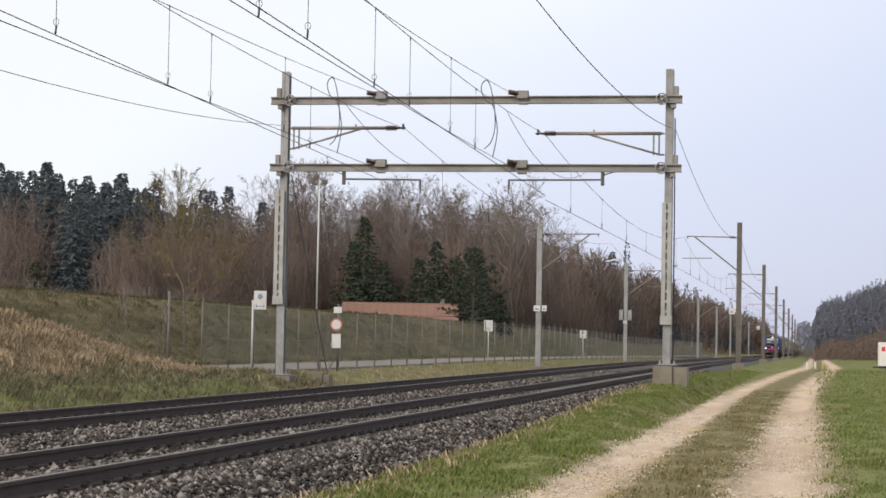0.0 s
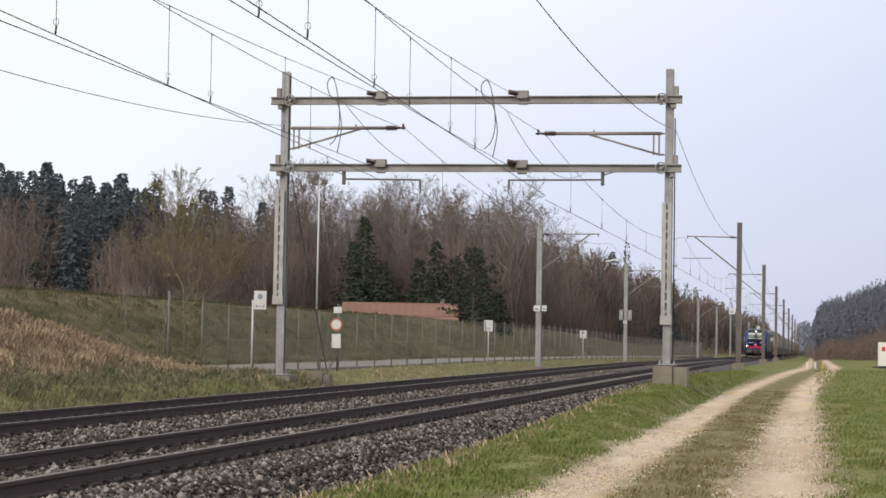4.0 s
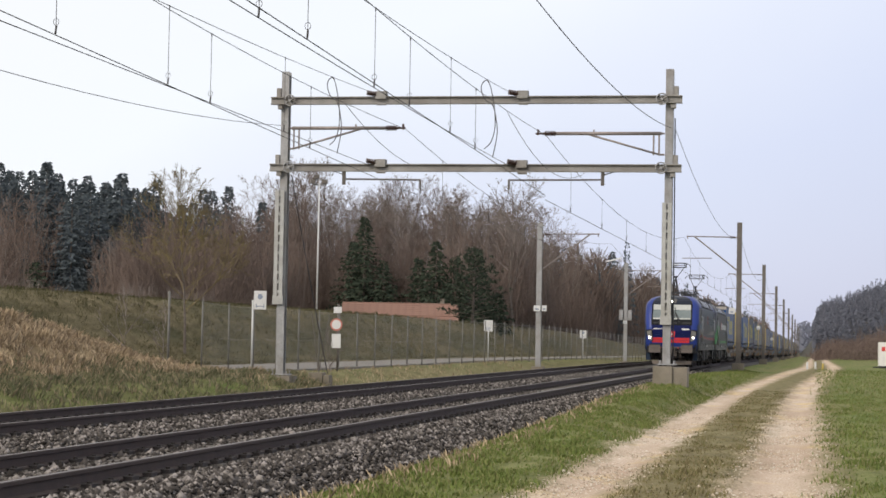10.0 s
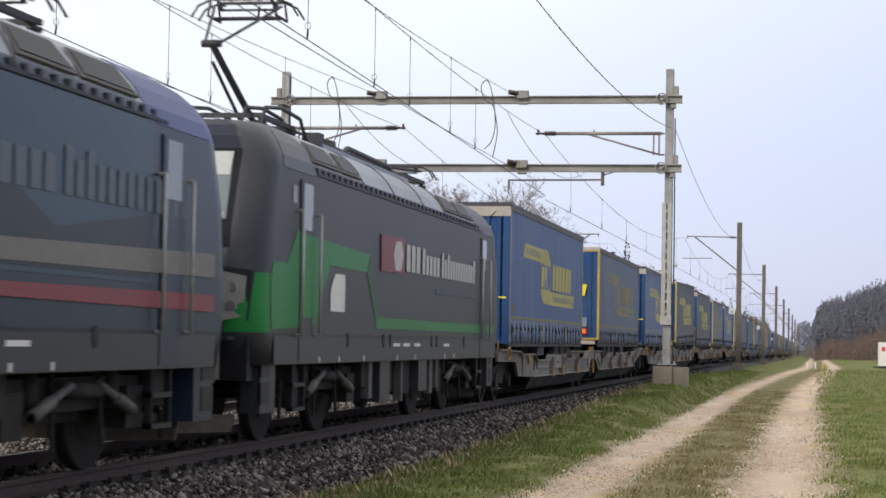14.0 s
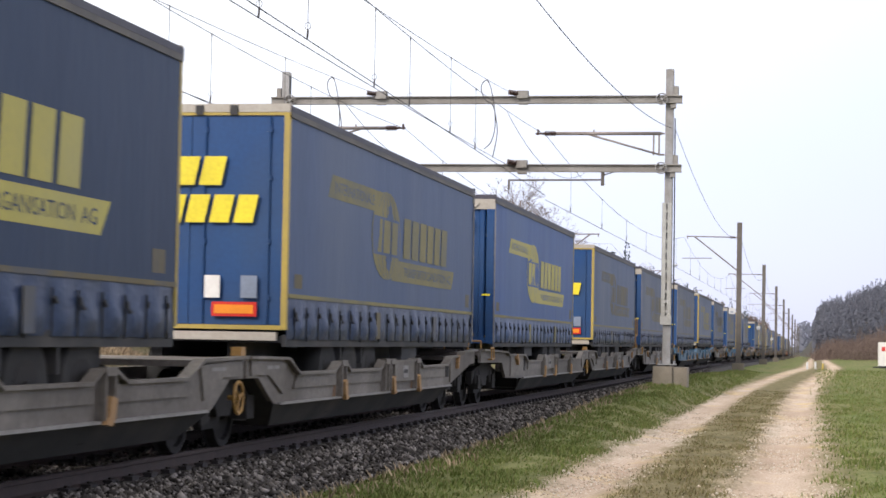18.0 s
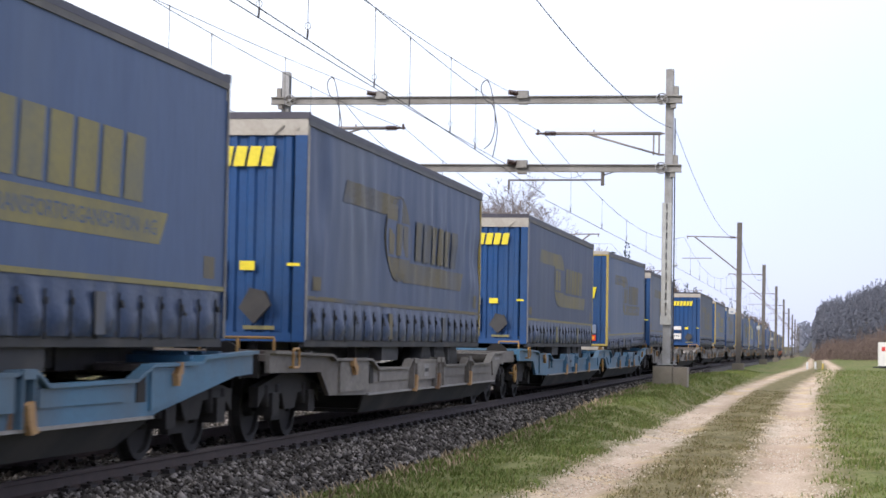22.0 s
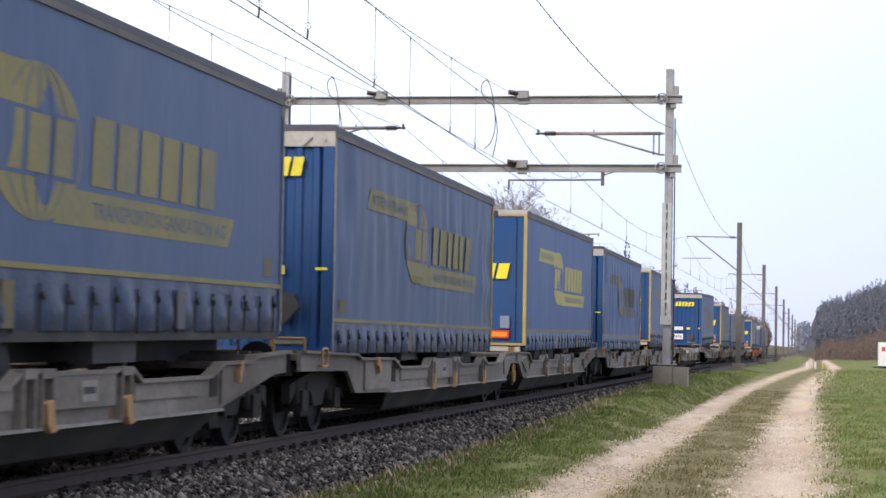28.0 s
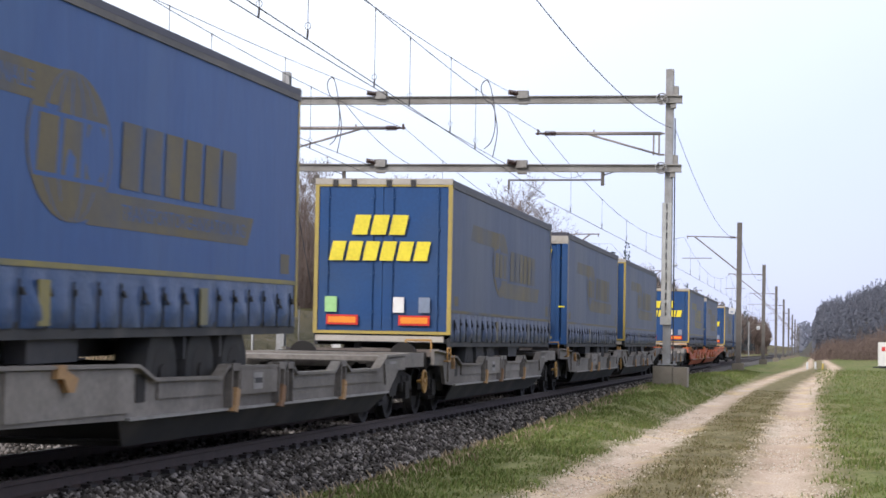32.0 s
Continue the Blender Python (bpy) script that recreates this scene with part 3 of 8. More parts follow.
def make_mast(x, y, arm, height, material, stock=True):
    """Single mast with a swivel arm reaching arm metres over its track."""
    z0 = grade(y)
    p = thing("catenary_mast", "dark steel mast with swivel arm beside the track" if x > 0 else "grey steel mast with swivel arm beside the track", "catenary mast", pose(x, y, z0), "masts along the line")
    s = 1 if arm > 0 else -1
    bm = B()
    prism(bm, [(-0.15, -0.14), (0.15, -0.14), (0.15, -0.11), (0.02, -0.11), (0.02, 0.11), (0.15, 0.11), (0.15, 0.14), (-0.15, 0.14), (-0.15, 0.11), (-0.02, 0.11), (-0.02, -0.11), (-0.15, -0.11)], "z", 0.2 if x > 0 else -0.2, height)
    part("mast", bm, material, p)
    bm = B()
    box(bm, -0.35, 0.35, -0.35, 0.35, -0.6, 0.22 if x > 0 else -0.1)
    bevelled(bm, 0.03)
    part("footing", bm, M_CONCRETE, p, "concrete footing block")
    bm = B()
    zt = 7.85 if x > 0 else 7.4
    tube(bm, (s * 0.14, -0.05, zt), (arm * 0.97, -0.05, zt + 0.04), 0.035, 6)
    tube(bm, (s * 0.14, -0.05, zt - 2.0), (arm * 0.82, -0.05, zt + 0.02), 0.045, 6)
    tube(bm, (arm * 0.5, -0.05, zt - 1.28), (arm * 1.05, -0.05, zt - 1.30), 0.025, 6)
    tube(bm, (arm * 0.95, -0.05, zt), (arm * 0.95, -0.05, zt - 0.12), 0.03, 6)
    part("swivel_arm", bm, M_TUBE, p, "tubular swivel arm")
    bm = B()
    for q in (0.3, 0.38, 0.46, 0.54):
        tube(bm, (s * q, -0.05, zt), (s * (q + 0.04), -0.05, zt), 0.08, 8)
    part("insulator", bm, M_INSUL, p)
    return p


for y in POST_Y[2:]:
    make_mast(3.2, y, -3.3, 8.75, M_POLE)
for y in (113.5, 167, 220, 273, 325, 379, 432, 486):
    make_mast(-7.66, y, 3.5, 8.05, M_GALV)


# ---- chain-link fence on the far side ----
M_POST = mat("fence_post_steel", (0.17, 0.165, 0.15), (0.11, 0.105, 0.10), 0.65, 0.2)
M_MESH = bpy.data.materials.new("chain_link")
def mesh_material(m):
    m.use_nodes = True
    n, l = m.node_tree.nodes, m.node_tree.links
    b = n["Principled BSDF"]
    b.inputs["Base Color"].default_value, b.inputs["Roughness"].default_value = (0.24, 0.23, 0.21, 1), 0.6
    co = n.new("ShaderNodeTexCoord")
    sp = n.new("ShaderNodeSeparateXYZ")
    l.new(co.outputs["UV"], sp.inputs[0])

    def op(kind, a, c):
        q = n.new("ShaderNodeMath")
        q.operation = kind
        for i, v in enumerate((a, c)):
            if isinstance(v, (int, float)):
                q.inputs[i].default_value = v
            else:
                l.new(v, q.inputs[i])
        return q.outputs[0]
    lines = []
    for sign in ("ADD", "SUBTRACT"):
        d = op(sign, sp.outputs["X"], sp.outputs["Y"])
        fr = op("FRACT", op("MULTIPLY", d, 11.0), 0)
        lines.append(op("LESS_THAN", fr, 0.09))
    l.new(op("MAXIMUM", lines[0], lines[1]), b.inputs["Alpha"])
mesh_material(M_MESH)


def fence_x(y):
    return -11.05 + 1.65 * smooth_step(66, 127, y) + 0.9 * smooth_step(127, 200, y)


def make_fence():
    p = thing("chain_link_fence", "tall chain-link fence with slim grey steel posts", "fence", pose(0, 0, 0))
    y = 60.5
    ys = []
    bm0 = B()
    tube(bm0, (-12.3, 61.0, 0.0), (-12.3, 61.0, 2.68), 0.04, 8)
    part("corner_post", bm0, M_POST, p)
    while y < 300:
        ys.append(y)
        y += 2.95
    bm = B()
    tube(bm, (0, 0, -0.3), (0, 0, 2.24), 0.027, 8)
    tube(bm, (0, 0, 2.24), (0, 0, 2.27), 0.035, 8)
    first = None
    for i, y in enumerate(ys):
        x = fence_x(y)
        z = land(x, y)
        if first is None:
            first = part("post", bm, M_POST, p)
            o = first
        else:
            o = new("post", first.data)
            o.parent = p
        o.location = (x, y, z)
        o.rotation_euler = (random.uniform(-0.012, 0.012), random.uniform(-0.012, 0.012), 0)
        if i + 1 < len(ys):
            x1, y1 = fence_x(ys[i + 1]), ys[i + 1]
            z1 = land(x1, y1)
            bm2 = B()
            q = [bm2.verts.new(v) for v in ((x, y, z + 0.04), (x1, y1, z1 + 0.04), (x1, y1, z1 + 2.18), (x, y, z + 2.18))]
            f = bm2.faces.new(q)
            uv = bm2.loops.layers.uv.new("UVMap")
            for lp, c in zip(f.loops, ((0, 0), (2.95, 0), (2.95, 2.14), (0, 2.14))):
                lp[uv].uv = c
            for zz in (2.18, 1.1, 0.06):
                tube(bm2, (x, y, z + zz), (x1, y1, z1 + zz), 0.006, 4)
            part("mesh_panel", bm2, M_MESH, p, "see-through wire mesh")
    return p


make_fence()

# ---- woods ----
M_BARK = mat("grey_brown_bark", (0.150, 0.125, 0.105), (0.085, 0.070, 0.060), 0.95, scale=3, fine=25)
M_TWIG = [island_mat("bare_twigs_brown", [(0.105, 0.078, 0.066), (0.155, 0.118, 0.10), (0.20, 0.155, 0.132)], 0.95),
          island_mat("bare_twigs_grey", [(0.135, 0.112, 0.10), (0.19, 0.162, 0.147), (0.25, 0.215, 0.195)], 0.95),
          island_mat("bare_twigs_ochre", [(0.14, 0.112, 0.062), (0.205, 0.17, 0.078), (0.16, 0.125, 0.085)], 0.95)]
# the first needle colour is lightened and blued to carry slight haze
M_NEEDLE = [island_mat("spruce_needles_hazed", [(0.062, 0.076, 0.088), (0.078, 0.094, 0.104), (0.098, 0.115, 0.120)], 0.9),
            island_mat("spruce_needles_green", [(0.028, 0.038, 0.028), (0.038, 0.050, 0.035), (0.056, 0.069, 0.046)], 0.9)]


class Soup:
    """Collects triangles and quads for one large mesh."""
    def __init__(self):
        self.v, self.f = [], []

    def stick(self, p, q, r0, r1, n=3):
        d = (q - p)
        if d.length < 1e-5:
            return
        d.normalize()
        a = d.orthogonal().normalized()
        c = d.cross(a)
        k = len(self.v)
        for s, r in ((p, r0), (q, r1)):
            for i in range(n):
                w = 6.28318 * i / n
                self.v.append(tuple(s + r * (math.cos(w) * a + math.sin(w) * c)))
        for i in range(n):
            self.f.append((k + i, k + (i + 1) % n, k + n + (i + 1) % n, k + n + i))

    def twig(self, p, q, r):
        """A thin spike: three faces that run to a point."""
        d = (q - p).normalized()
        a = d.orthogonal().normalized() * r
        c = d.cross(a)
        k = len(self.v)
        self.v += [tuple(p + a), tuple(p - 0.5 * a + 0.87 * c), tuple(p - 0.5 * a - 0.87 * c), tuple(q)]
        self.f += [(k, k + 1, k + 3), (k + 1, k + 2, k + 3), (k + 2, k, k + 3)]

    def leaf(self, p, u, w):
        k = len(self.v)
        self.v += [tuple(p - w * 0.42), tuple(p + u * 0.62 - w * 0.30), tuple(p + u), tuple(p + u * 0.4 + w * 0.5)]
        self.f.append((k, k + 1, k + 2, k + 3))


def bare_tree(seed, h, spread, twig_mat, wood=1.0, limbs=12, low=0.25, fork=3, label="tall bare deciduous tree with fine brown twigs"):
    """Trunk with ascending limbs that fork three times and end in fine twigs. spread: 0 slim, 1 wide."""
    rng = random.Random(seed)
    trunk, crown = Soup(), Soup()
    t = thing("bare_tree", label, "tree", None, "bare trees of the wood")

    def bent(d, much, up):
        return (d + Vector((rng.gauss(0, much), rng.gauss(0, much), rng.gauss(up, much * 0.5)))).normalized()

    def aside(d, angle):
        a = d.orthogonal().normalized()
        a.rotate(Matrix.Rotation(rng.uniform(0, 6.28), 3, d))
        return (d * math.cos(angle) + a * math.sin(angle)).normalized()

    spine, p, d = [], Vector((0, 0, -0.3)), Vector((0, 0, 1))
    r = h * 0.0125 * wood
    for i in range(9):
        spine.append((p, d, r))
        d = bent(d, 0.045 + 0.05 * spread, 0.05)
        q = p + d * h * 0.098
        (trunk if i < 6 else crown).stick(p, q, r, r * 0.84, 6 if i < 5 else 4)
        p, r = q, r * 0.84
    spine.append((p, d, r))
    for i in range(limbs):
        f = low + (0.97 - low) * (i + rng.random()) / limbs
        k = min(8, int(f * 9))
        base = spine[k][0].lerp(spine[k + 1][0], f * 9 - k)
        L = h * (0.17 + (0.22 + 0.16 * spread) * (1 - f) ** 0.8) * rng.uniform(0.8, 1.15)
        d = aside(Vector((0, 0, 1)), (0.50 + 0.62 * spread) * rng.uniform(0.75, 1.2) * (1.15 - 0.5 * f))
        p, r = base, max(0.016, spine[k][2] * 0.42)
        for g in range(3):
            d = bent(d, 0.09 + 0.05 * spread, 0.09)
            q = p + d * L / 3
            crown.stick(p, q, r, r * 0.7, 4 if g == 0 else 3)
            for _ in range(fork if g else 1):
                d2 = bent(aside(d, rng.uniform(0.40, 0.90) + 0.15 * spread), 0.06, 0.08)
                l2 = L * rng.uniform(0.30, 0.46) * (1.1 - 0.2 * g)
                p2, r2 = q.lerp(p, rng.uniform(0, 0.6)), max(0.012 * wood, r * 0.5)
                for e in range(2):
                    d2 = bent(d2, 0.09, 0.10)
                    q2 = p2 + d2 * l2 / 2
                    crown.stick(p2, q2, r2, r2 * 0.66, 3)
                    for _ in range(2 if e else 1):
                        d3 = bent(aside(d2, rng.uniform(0.4, 1.0)), 0.08, 0.05)
                        l3 = l2 * rng.uniform(0.34, 0.6)
                        p3 = q2.lerp(p2, rng.uniform(0, 0.4))
                        q3 = p3 + d3 * l3
                        crown.twig(p3, q3, max(0.015 * wood, r2 * 0.55))
                        for m in (0.25, 0.5, 0.75):
                            d4 = aside(d3, rng.uniform(0.4, 0.9))
                            p4 = p3.lerp(q3, m)
                            crown.twig(p4, p4 + (d4 + Vector((0, 0, 0.08))) * l3 * rng.uniform(0.35, 0.65), 0.013 * wood)
                    p2, r2 = q2, r2 * 0.66
                crown.twig(p2, p2 + bent(d2, 0.1, 0.1) * l2 * 0.45, 0.011 * wood)
            p, r = q, r * 0.7
        crown.twig(p, p + bent(d, 0.08, 0.1) * L * 0.25, max(r * 0.8, 0.012))
    joined("trunk", trunk.v, trunk.f, M_BARK, t)
    joined("crown", crown.v, crown.f, twig_mat, t)
    return t


def conifer(seed, h, width, needle, label="dark green spruce with drooping branches", bare=0.0):
    """Spruce of tapering whorls; bare: share of the trunk that carries no boughs."""
    rng = random.Random(seed)
    t = thing("spruce", label, "tree", None, "spruces of the wood")
    trunk, crown = Soup(), Soup()
    trunk.stick(Vector((0, 0, -0.4)), Vector((0, 0, h * 0.97)), h * 0.013, 0.02, 6)
    count = int(21 * h * (1 - bare))
    for i in range(count):
        f = 1 - (i + rng.random()) / count
        z = h * (1 - f * (0.97 - bare))
        bulge = 1 + 0.30 * noise.noise((seed * 3.1, z * 0.8, 0)) + 0.25 * noise.noise((seed * 1.7, z * 2.3, 4))
        L = (width * min(1.0, f * 1.55) ** 0.75 * bulge + 0.10) * rng.uniform(0.55, 1.08)
        a = 2.39996 * i + rng.gauss(0, 0.35)
        out = Vector((math.cos(a), math.sin(a), 0))
        side = Vector((-out.y, out.x, 0))
        rise = rng.uniform(-0.36, 0.10) + 0.22 * (1 - f)
        k = max(2, int(L / 0.36))
        for j in range(k):
            g = (j + 0.5) / k
            q = Vector((0, 0, z)) + out * L * g + Vector((0, 0, L * (rise * g - 0.10 * g * g)))
            w = 0.30 + 0.20 * (1 - g)
            for sgn in (-1, 1):
                u = (out * rng.uniform(0.3, 0.9) + side * sgn * rng.uniform(0.35, 1.0) + Vector((0, 0, rng.uniform(-0.75, 0.05)))).normalized() * w * rng.uniform(0.9, 1.5)
                crown.leaf(q, u, (side * rng.gauss(0, 0.5) + Vector((rng.gauss(0, 0.3), rng.gauss(0, 0.3), 0.7))).normalized() * (0.16 + 0.16 * rng.random()))
    for j in range(6):
        crown.leaf(Vector((0, 0, h * (0.93 + 0.012 * j))), Vector((rng.gauss(0, 0.16), rng.gauss(0, 0.16), 0.28)), Vector((rng.gauss(0, 0.1), rng.gauss(0, 0.1), 0.05)))
    joined("trunk", trunk.v, trunk.f, M_BARK, t)
    joined("crown", crown.v, crown.f, needle, t)
    return t


def broad_pine(seed, h, width, needle):
    """Low broad pine: long level boughs that carry tufts of needles."""
    rng = random.Random(seed)
    t = thing("broad_pine", "broad dark green pine with layered boughs beside the shed", "tree")
    trunk, crown = Soup(), Soup()
    trunk.stick(Vector((0, 0, -0.3)), Vector((0.2, 0, h * 0.95)), 0.17, 0.04, 7)
    for i in range(64):
        f = (i + rng.random()) / 64
        z = h * (0.06 + 0.90 * f)
        a = 2.39996 * i
        L = width * (1 - f ** 1.7) ** 0.75 * rng.uniform(0.55, 1.05) + 0.25
        d = Vector((math.cos(a), math.sin(a), 0.14 + 0.45 * f)).normalized()
        tip = Vector((0, 0, z)) + d * L
        trunk.stick(Vector((0, 0, z)), tip, 0.045, 0.012, 4)
        for j in range(max(2, int(L / 0.34))):
            c = Vector((0, 0, z)).lerp(tip, 0.28 + 0.72 * (j + rng.random()) / max(2, int(L / 0.34)))
            c += Vector((rng.gauss(0, 0.22), rng.gauss(0, 0.22), rng.gauss(0.05, 0.10)))
            for _ in range(11):
                u = Vector((rng.gauss(0, 1), rng.gauss(0, 1), rng.gauss(0.35, 0.6))).normalized() * rng.uniform(0.22, 0.40)
                crown.leaf(c, u, u.orthogonal().normalized() * 0.11)
    joined("trunk", trunk.v, trunk.f, M_BARK, t)
    joined("crown", crown.v, crown.f, needle, t)
    return t


def shrub(seed, h, twig_mat):
    rng = random.Random(seed)
    t = thing("thicket_shrub", "dense leafless brown shrub at the wood's edge", "shrub", None, "shrubs at the wood's edge")
    s = Soup()
    for i in range(40):
        a = rng.uniform(0, 6.28)
        p = Vector((rng.gauss(0, 0.75), rng.gauss(0, 0.75), -0.2))
        d = Vector((math.cos(a) * rng.uniform(0.02, 0.38), math.sin(a) * rng.uniform(0.02, 0.38), 1)).normalized()
        L = h * rng.uniform(0.5, 1.0)
        q = p
        for j in range(3):
            n = q + (d + Vector((rng.gauss(0, 0.10), rng.gauss(0, 0.10), 0))).normalized() * L / 3
            s.stick(q, n, 0.024 - 0.006 * j, 0.018 - 0.006 * j, 3)
            for _ in range(7):
                w = Vector((rng.gauss(0, 0.55), rng.gauss(0, 0.55), rng.uniform(0.5, 1.2))).normalized() * L * rng.uniform(0.14, 0.34)
                b = q.lerp(n, rng.random())
                s.twig(b, b + w, 0.013)
            q = n
    joined("crown", s.v, s.f, twig_mat, t)
    return t


def put(ob, x, y, size, turn, dz=0.0):
    return Matrix.LocRotScale((x, y, land(x, y) + dz), Euler((0, 0, turn)), (size, size, size * 1.0))


def scatter(kind_list, spots, rng, low=0.85, high=1.15):
    """First use of a kind is placed itself, later ones are copies."""
    used = set()
    for i, (x, y) in enumerate(spots):
        k = rng.randrange(len(kind_list))
        m = put(None, x, y, rng.uniform(low, high), rng.uniform(0, 6.28))
        if k not in used:
            used.add(k)
            kind_list[k].matrix_world = m
        else:
            copy_thing(kind_list[k], m)
    for k, ob in enumerate(kind_list):
        if k not in used:
            for o in list(ob.children) + [ob]:
                bpy.data.objects.remove(o)


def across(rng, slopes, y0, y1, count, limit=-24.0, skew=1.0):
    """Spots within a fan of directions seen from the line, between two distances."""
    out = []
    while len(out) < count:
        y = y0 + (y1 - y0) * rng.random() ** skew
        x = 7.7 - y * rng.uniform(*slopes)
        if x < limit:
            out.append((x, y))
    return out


def make_woods():
    rng = random.Random(11)
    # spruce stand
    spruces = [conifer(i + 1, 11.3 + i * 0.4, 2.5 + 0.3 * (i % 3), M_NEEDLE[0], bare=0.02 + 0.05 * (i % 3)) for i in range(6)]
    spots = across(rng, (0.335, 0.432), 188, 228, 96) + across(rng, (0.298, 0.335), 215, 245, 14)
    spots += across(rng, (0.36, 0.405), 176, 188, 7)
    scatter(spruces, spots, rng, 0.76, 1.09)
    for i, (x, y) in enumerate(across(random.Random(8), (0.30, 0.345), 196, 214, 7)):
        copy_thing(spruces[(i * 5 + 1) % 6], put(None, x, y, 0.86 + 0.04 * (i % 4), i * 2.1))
    # tall bare wood
    tall = [bare_tree(20 + i, 15.6, 0.14 + 0.10 * (i % 4), M_TWIG[1 if i % 3 else 0], 1.15, 16, 0.34, 4) for i in range(6)]
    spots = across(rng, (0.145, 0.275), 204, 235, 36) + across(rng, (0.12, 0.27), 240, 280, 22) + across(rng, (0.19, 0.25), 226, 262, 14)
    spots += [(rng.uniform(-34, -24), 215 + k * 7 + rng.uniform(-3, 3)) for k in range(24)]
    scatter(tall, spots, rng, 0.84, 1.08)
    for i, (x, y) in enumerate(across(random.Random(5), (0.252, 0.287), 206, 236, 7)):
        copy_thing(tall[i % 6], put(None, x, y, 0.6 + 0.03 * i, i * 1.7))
    mid = [bare_tree(40 + i, 8.2, 0.45, M_TWIG[i % 2], 0.8, 10, 0.10, 2, "half-grown bare tree with dense twigs") for i in range(4)]
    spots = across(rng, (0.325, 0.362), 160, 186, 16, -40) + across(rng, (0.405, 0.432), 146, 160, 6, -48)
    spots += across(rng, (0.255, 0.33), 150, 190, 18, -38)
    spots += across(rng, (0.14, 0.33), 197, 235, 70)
    spots += [(rng.uniform(-30, -23.5), 205 + k * 4.4 + rng.uniform(-3, 3)) for k in range(44)]
    scatter(mid, spots, rng, 0.75, 1.12)
    tall_mid = [bare_tree(50 + i, 11.5, 0.38, M_TWIG[0], 0.9, 13, 0.10, 3, "close-grown bare tree with dense brown twigs") for i in range(3)]
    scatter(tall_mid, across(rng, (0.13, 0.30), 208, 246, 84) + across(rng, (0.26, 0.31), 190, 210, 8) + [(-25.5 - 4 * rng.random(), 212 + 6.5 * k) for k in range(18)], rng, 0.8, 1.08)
    bushes = [shrub(60 + i, 4.8, M_TWIG[0]) for i in range(4)]
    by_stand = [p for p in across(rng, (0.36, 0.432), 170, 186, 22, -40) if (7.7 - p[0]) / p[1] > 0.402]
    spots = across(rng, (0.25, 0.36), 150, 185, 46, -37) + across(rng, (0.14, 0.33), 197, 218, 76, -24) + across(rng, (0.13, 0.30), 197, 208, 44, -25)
    spots += [(rng.uniform(-27, -22.5), 200 + k * 4.5 + rng.uniform(-2, 2)) for k in range(40)]
    scatter(bushes, spots + by_stand, rng, 0.7, 1.45)
    low = [shrub(70 + i, 2.6, M_TWIG[i % 2]) for i in range(3)]
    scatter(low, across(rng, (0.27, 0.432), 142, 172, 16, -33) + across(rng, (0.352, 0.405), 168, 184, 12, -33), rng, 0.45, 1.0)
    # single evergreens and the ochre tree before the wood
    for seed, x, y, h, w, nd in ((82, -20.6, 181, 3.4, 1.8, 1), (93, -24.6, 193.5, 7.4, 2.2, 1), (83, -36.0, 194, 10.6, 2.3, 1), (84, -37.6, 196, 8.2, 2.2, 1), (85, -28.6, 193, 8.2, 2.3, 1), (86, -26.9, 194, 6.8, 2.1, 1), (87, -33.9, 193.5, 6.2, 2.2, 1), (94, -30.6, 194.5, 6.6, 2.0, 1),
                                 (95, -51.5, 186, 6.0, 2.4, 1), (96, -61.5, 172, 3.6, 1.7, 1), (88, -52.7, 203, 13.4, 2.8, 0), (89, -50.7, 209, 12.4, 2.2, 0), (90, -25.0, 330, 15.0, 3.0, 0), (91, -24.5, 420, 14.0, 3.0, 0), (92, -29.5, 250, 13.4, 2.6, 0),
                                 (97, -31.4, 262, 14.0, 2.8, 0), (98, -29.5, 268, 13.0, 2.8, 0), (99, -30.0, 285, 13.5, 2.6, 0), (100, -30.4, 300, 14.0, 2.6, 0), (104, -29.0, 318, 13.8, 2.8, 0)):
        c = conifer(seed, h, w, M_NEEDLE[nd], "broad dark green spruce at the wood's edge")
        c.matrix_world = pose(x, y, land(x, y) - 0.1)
    pine = broad_pine(81, 6.9, 3.5, M_NEEDLE[1])
    pine.matrix_world = pose(-22.4, 178, land(-22.4, 178) - 0.1)
    o = bare_tree(95, 7.8, 0.62, M_TWIG[2], 0.80, 24, 0.27, 5, "bare tree with ochre twigs on the grassy bank")
    o.matrix_world = pose(-18.3, 81.5, land(-18.3, 81.5))
    for seed, x, y, h in ((101, -22.4, 202, 15.0), (102, -30.5, 212, 14.5), (103, -36.0, 214, 14.2)):
        s = bare_tree(seed, h, 0.75, M_TWIG[1], 1.5, 12, 0.40, 3, "large bare oak with a wide open crown")
        s.matrix_world = pose(x, y, land(x, y))
    for seed, x, y, h in ((96, -11.6, 58.5, 2.3), (97, -12.6, 57.5, 2.6), (98, -8.3, 66.5, 2.4)):
        s = bare_tree(seed, h, 0.5, M_TWIG[1], 0.35, 7, 0.15, 1, "slim leafless sapling in rough grass")
        s.matrix_world = pose(x, y, land(x, y))
    # distant woods along the line
    far, dark = Soup(), Soup()
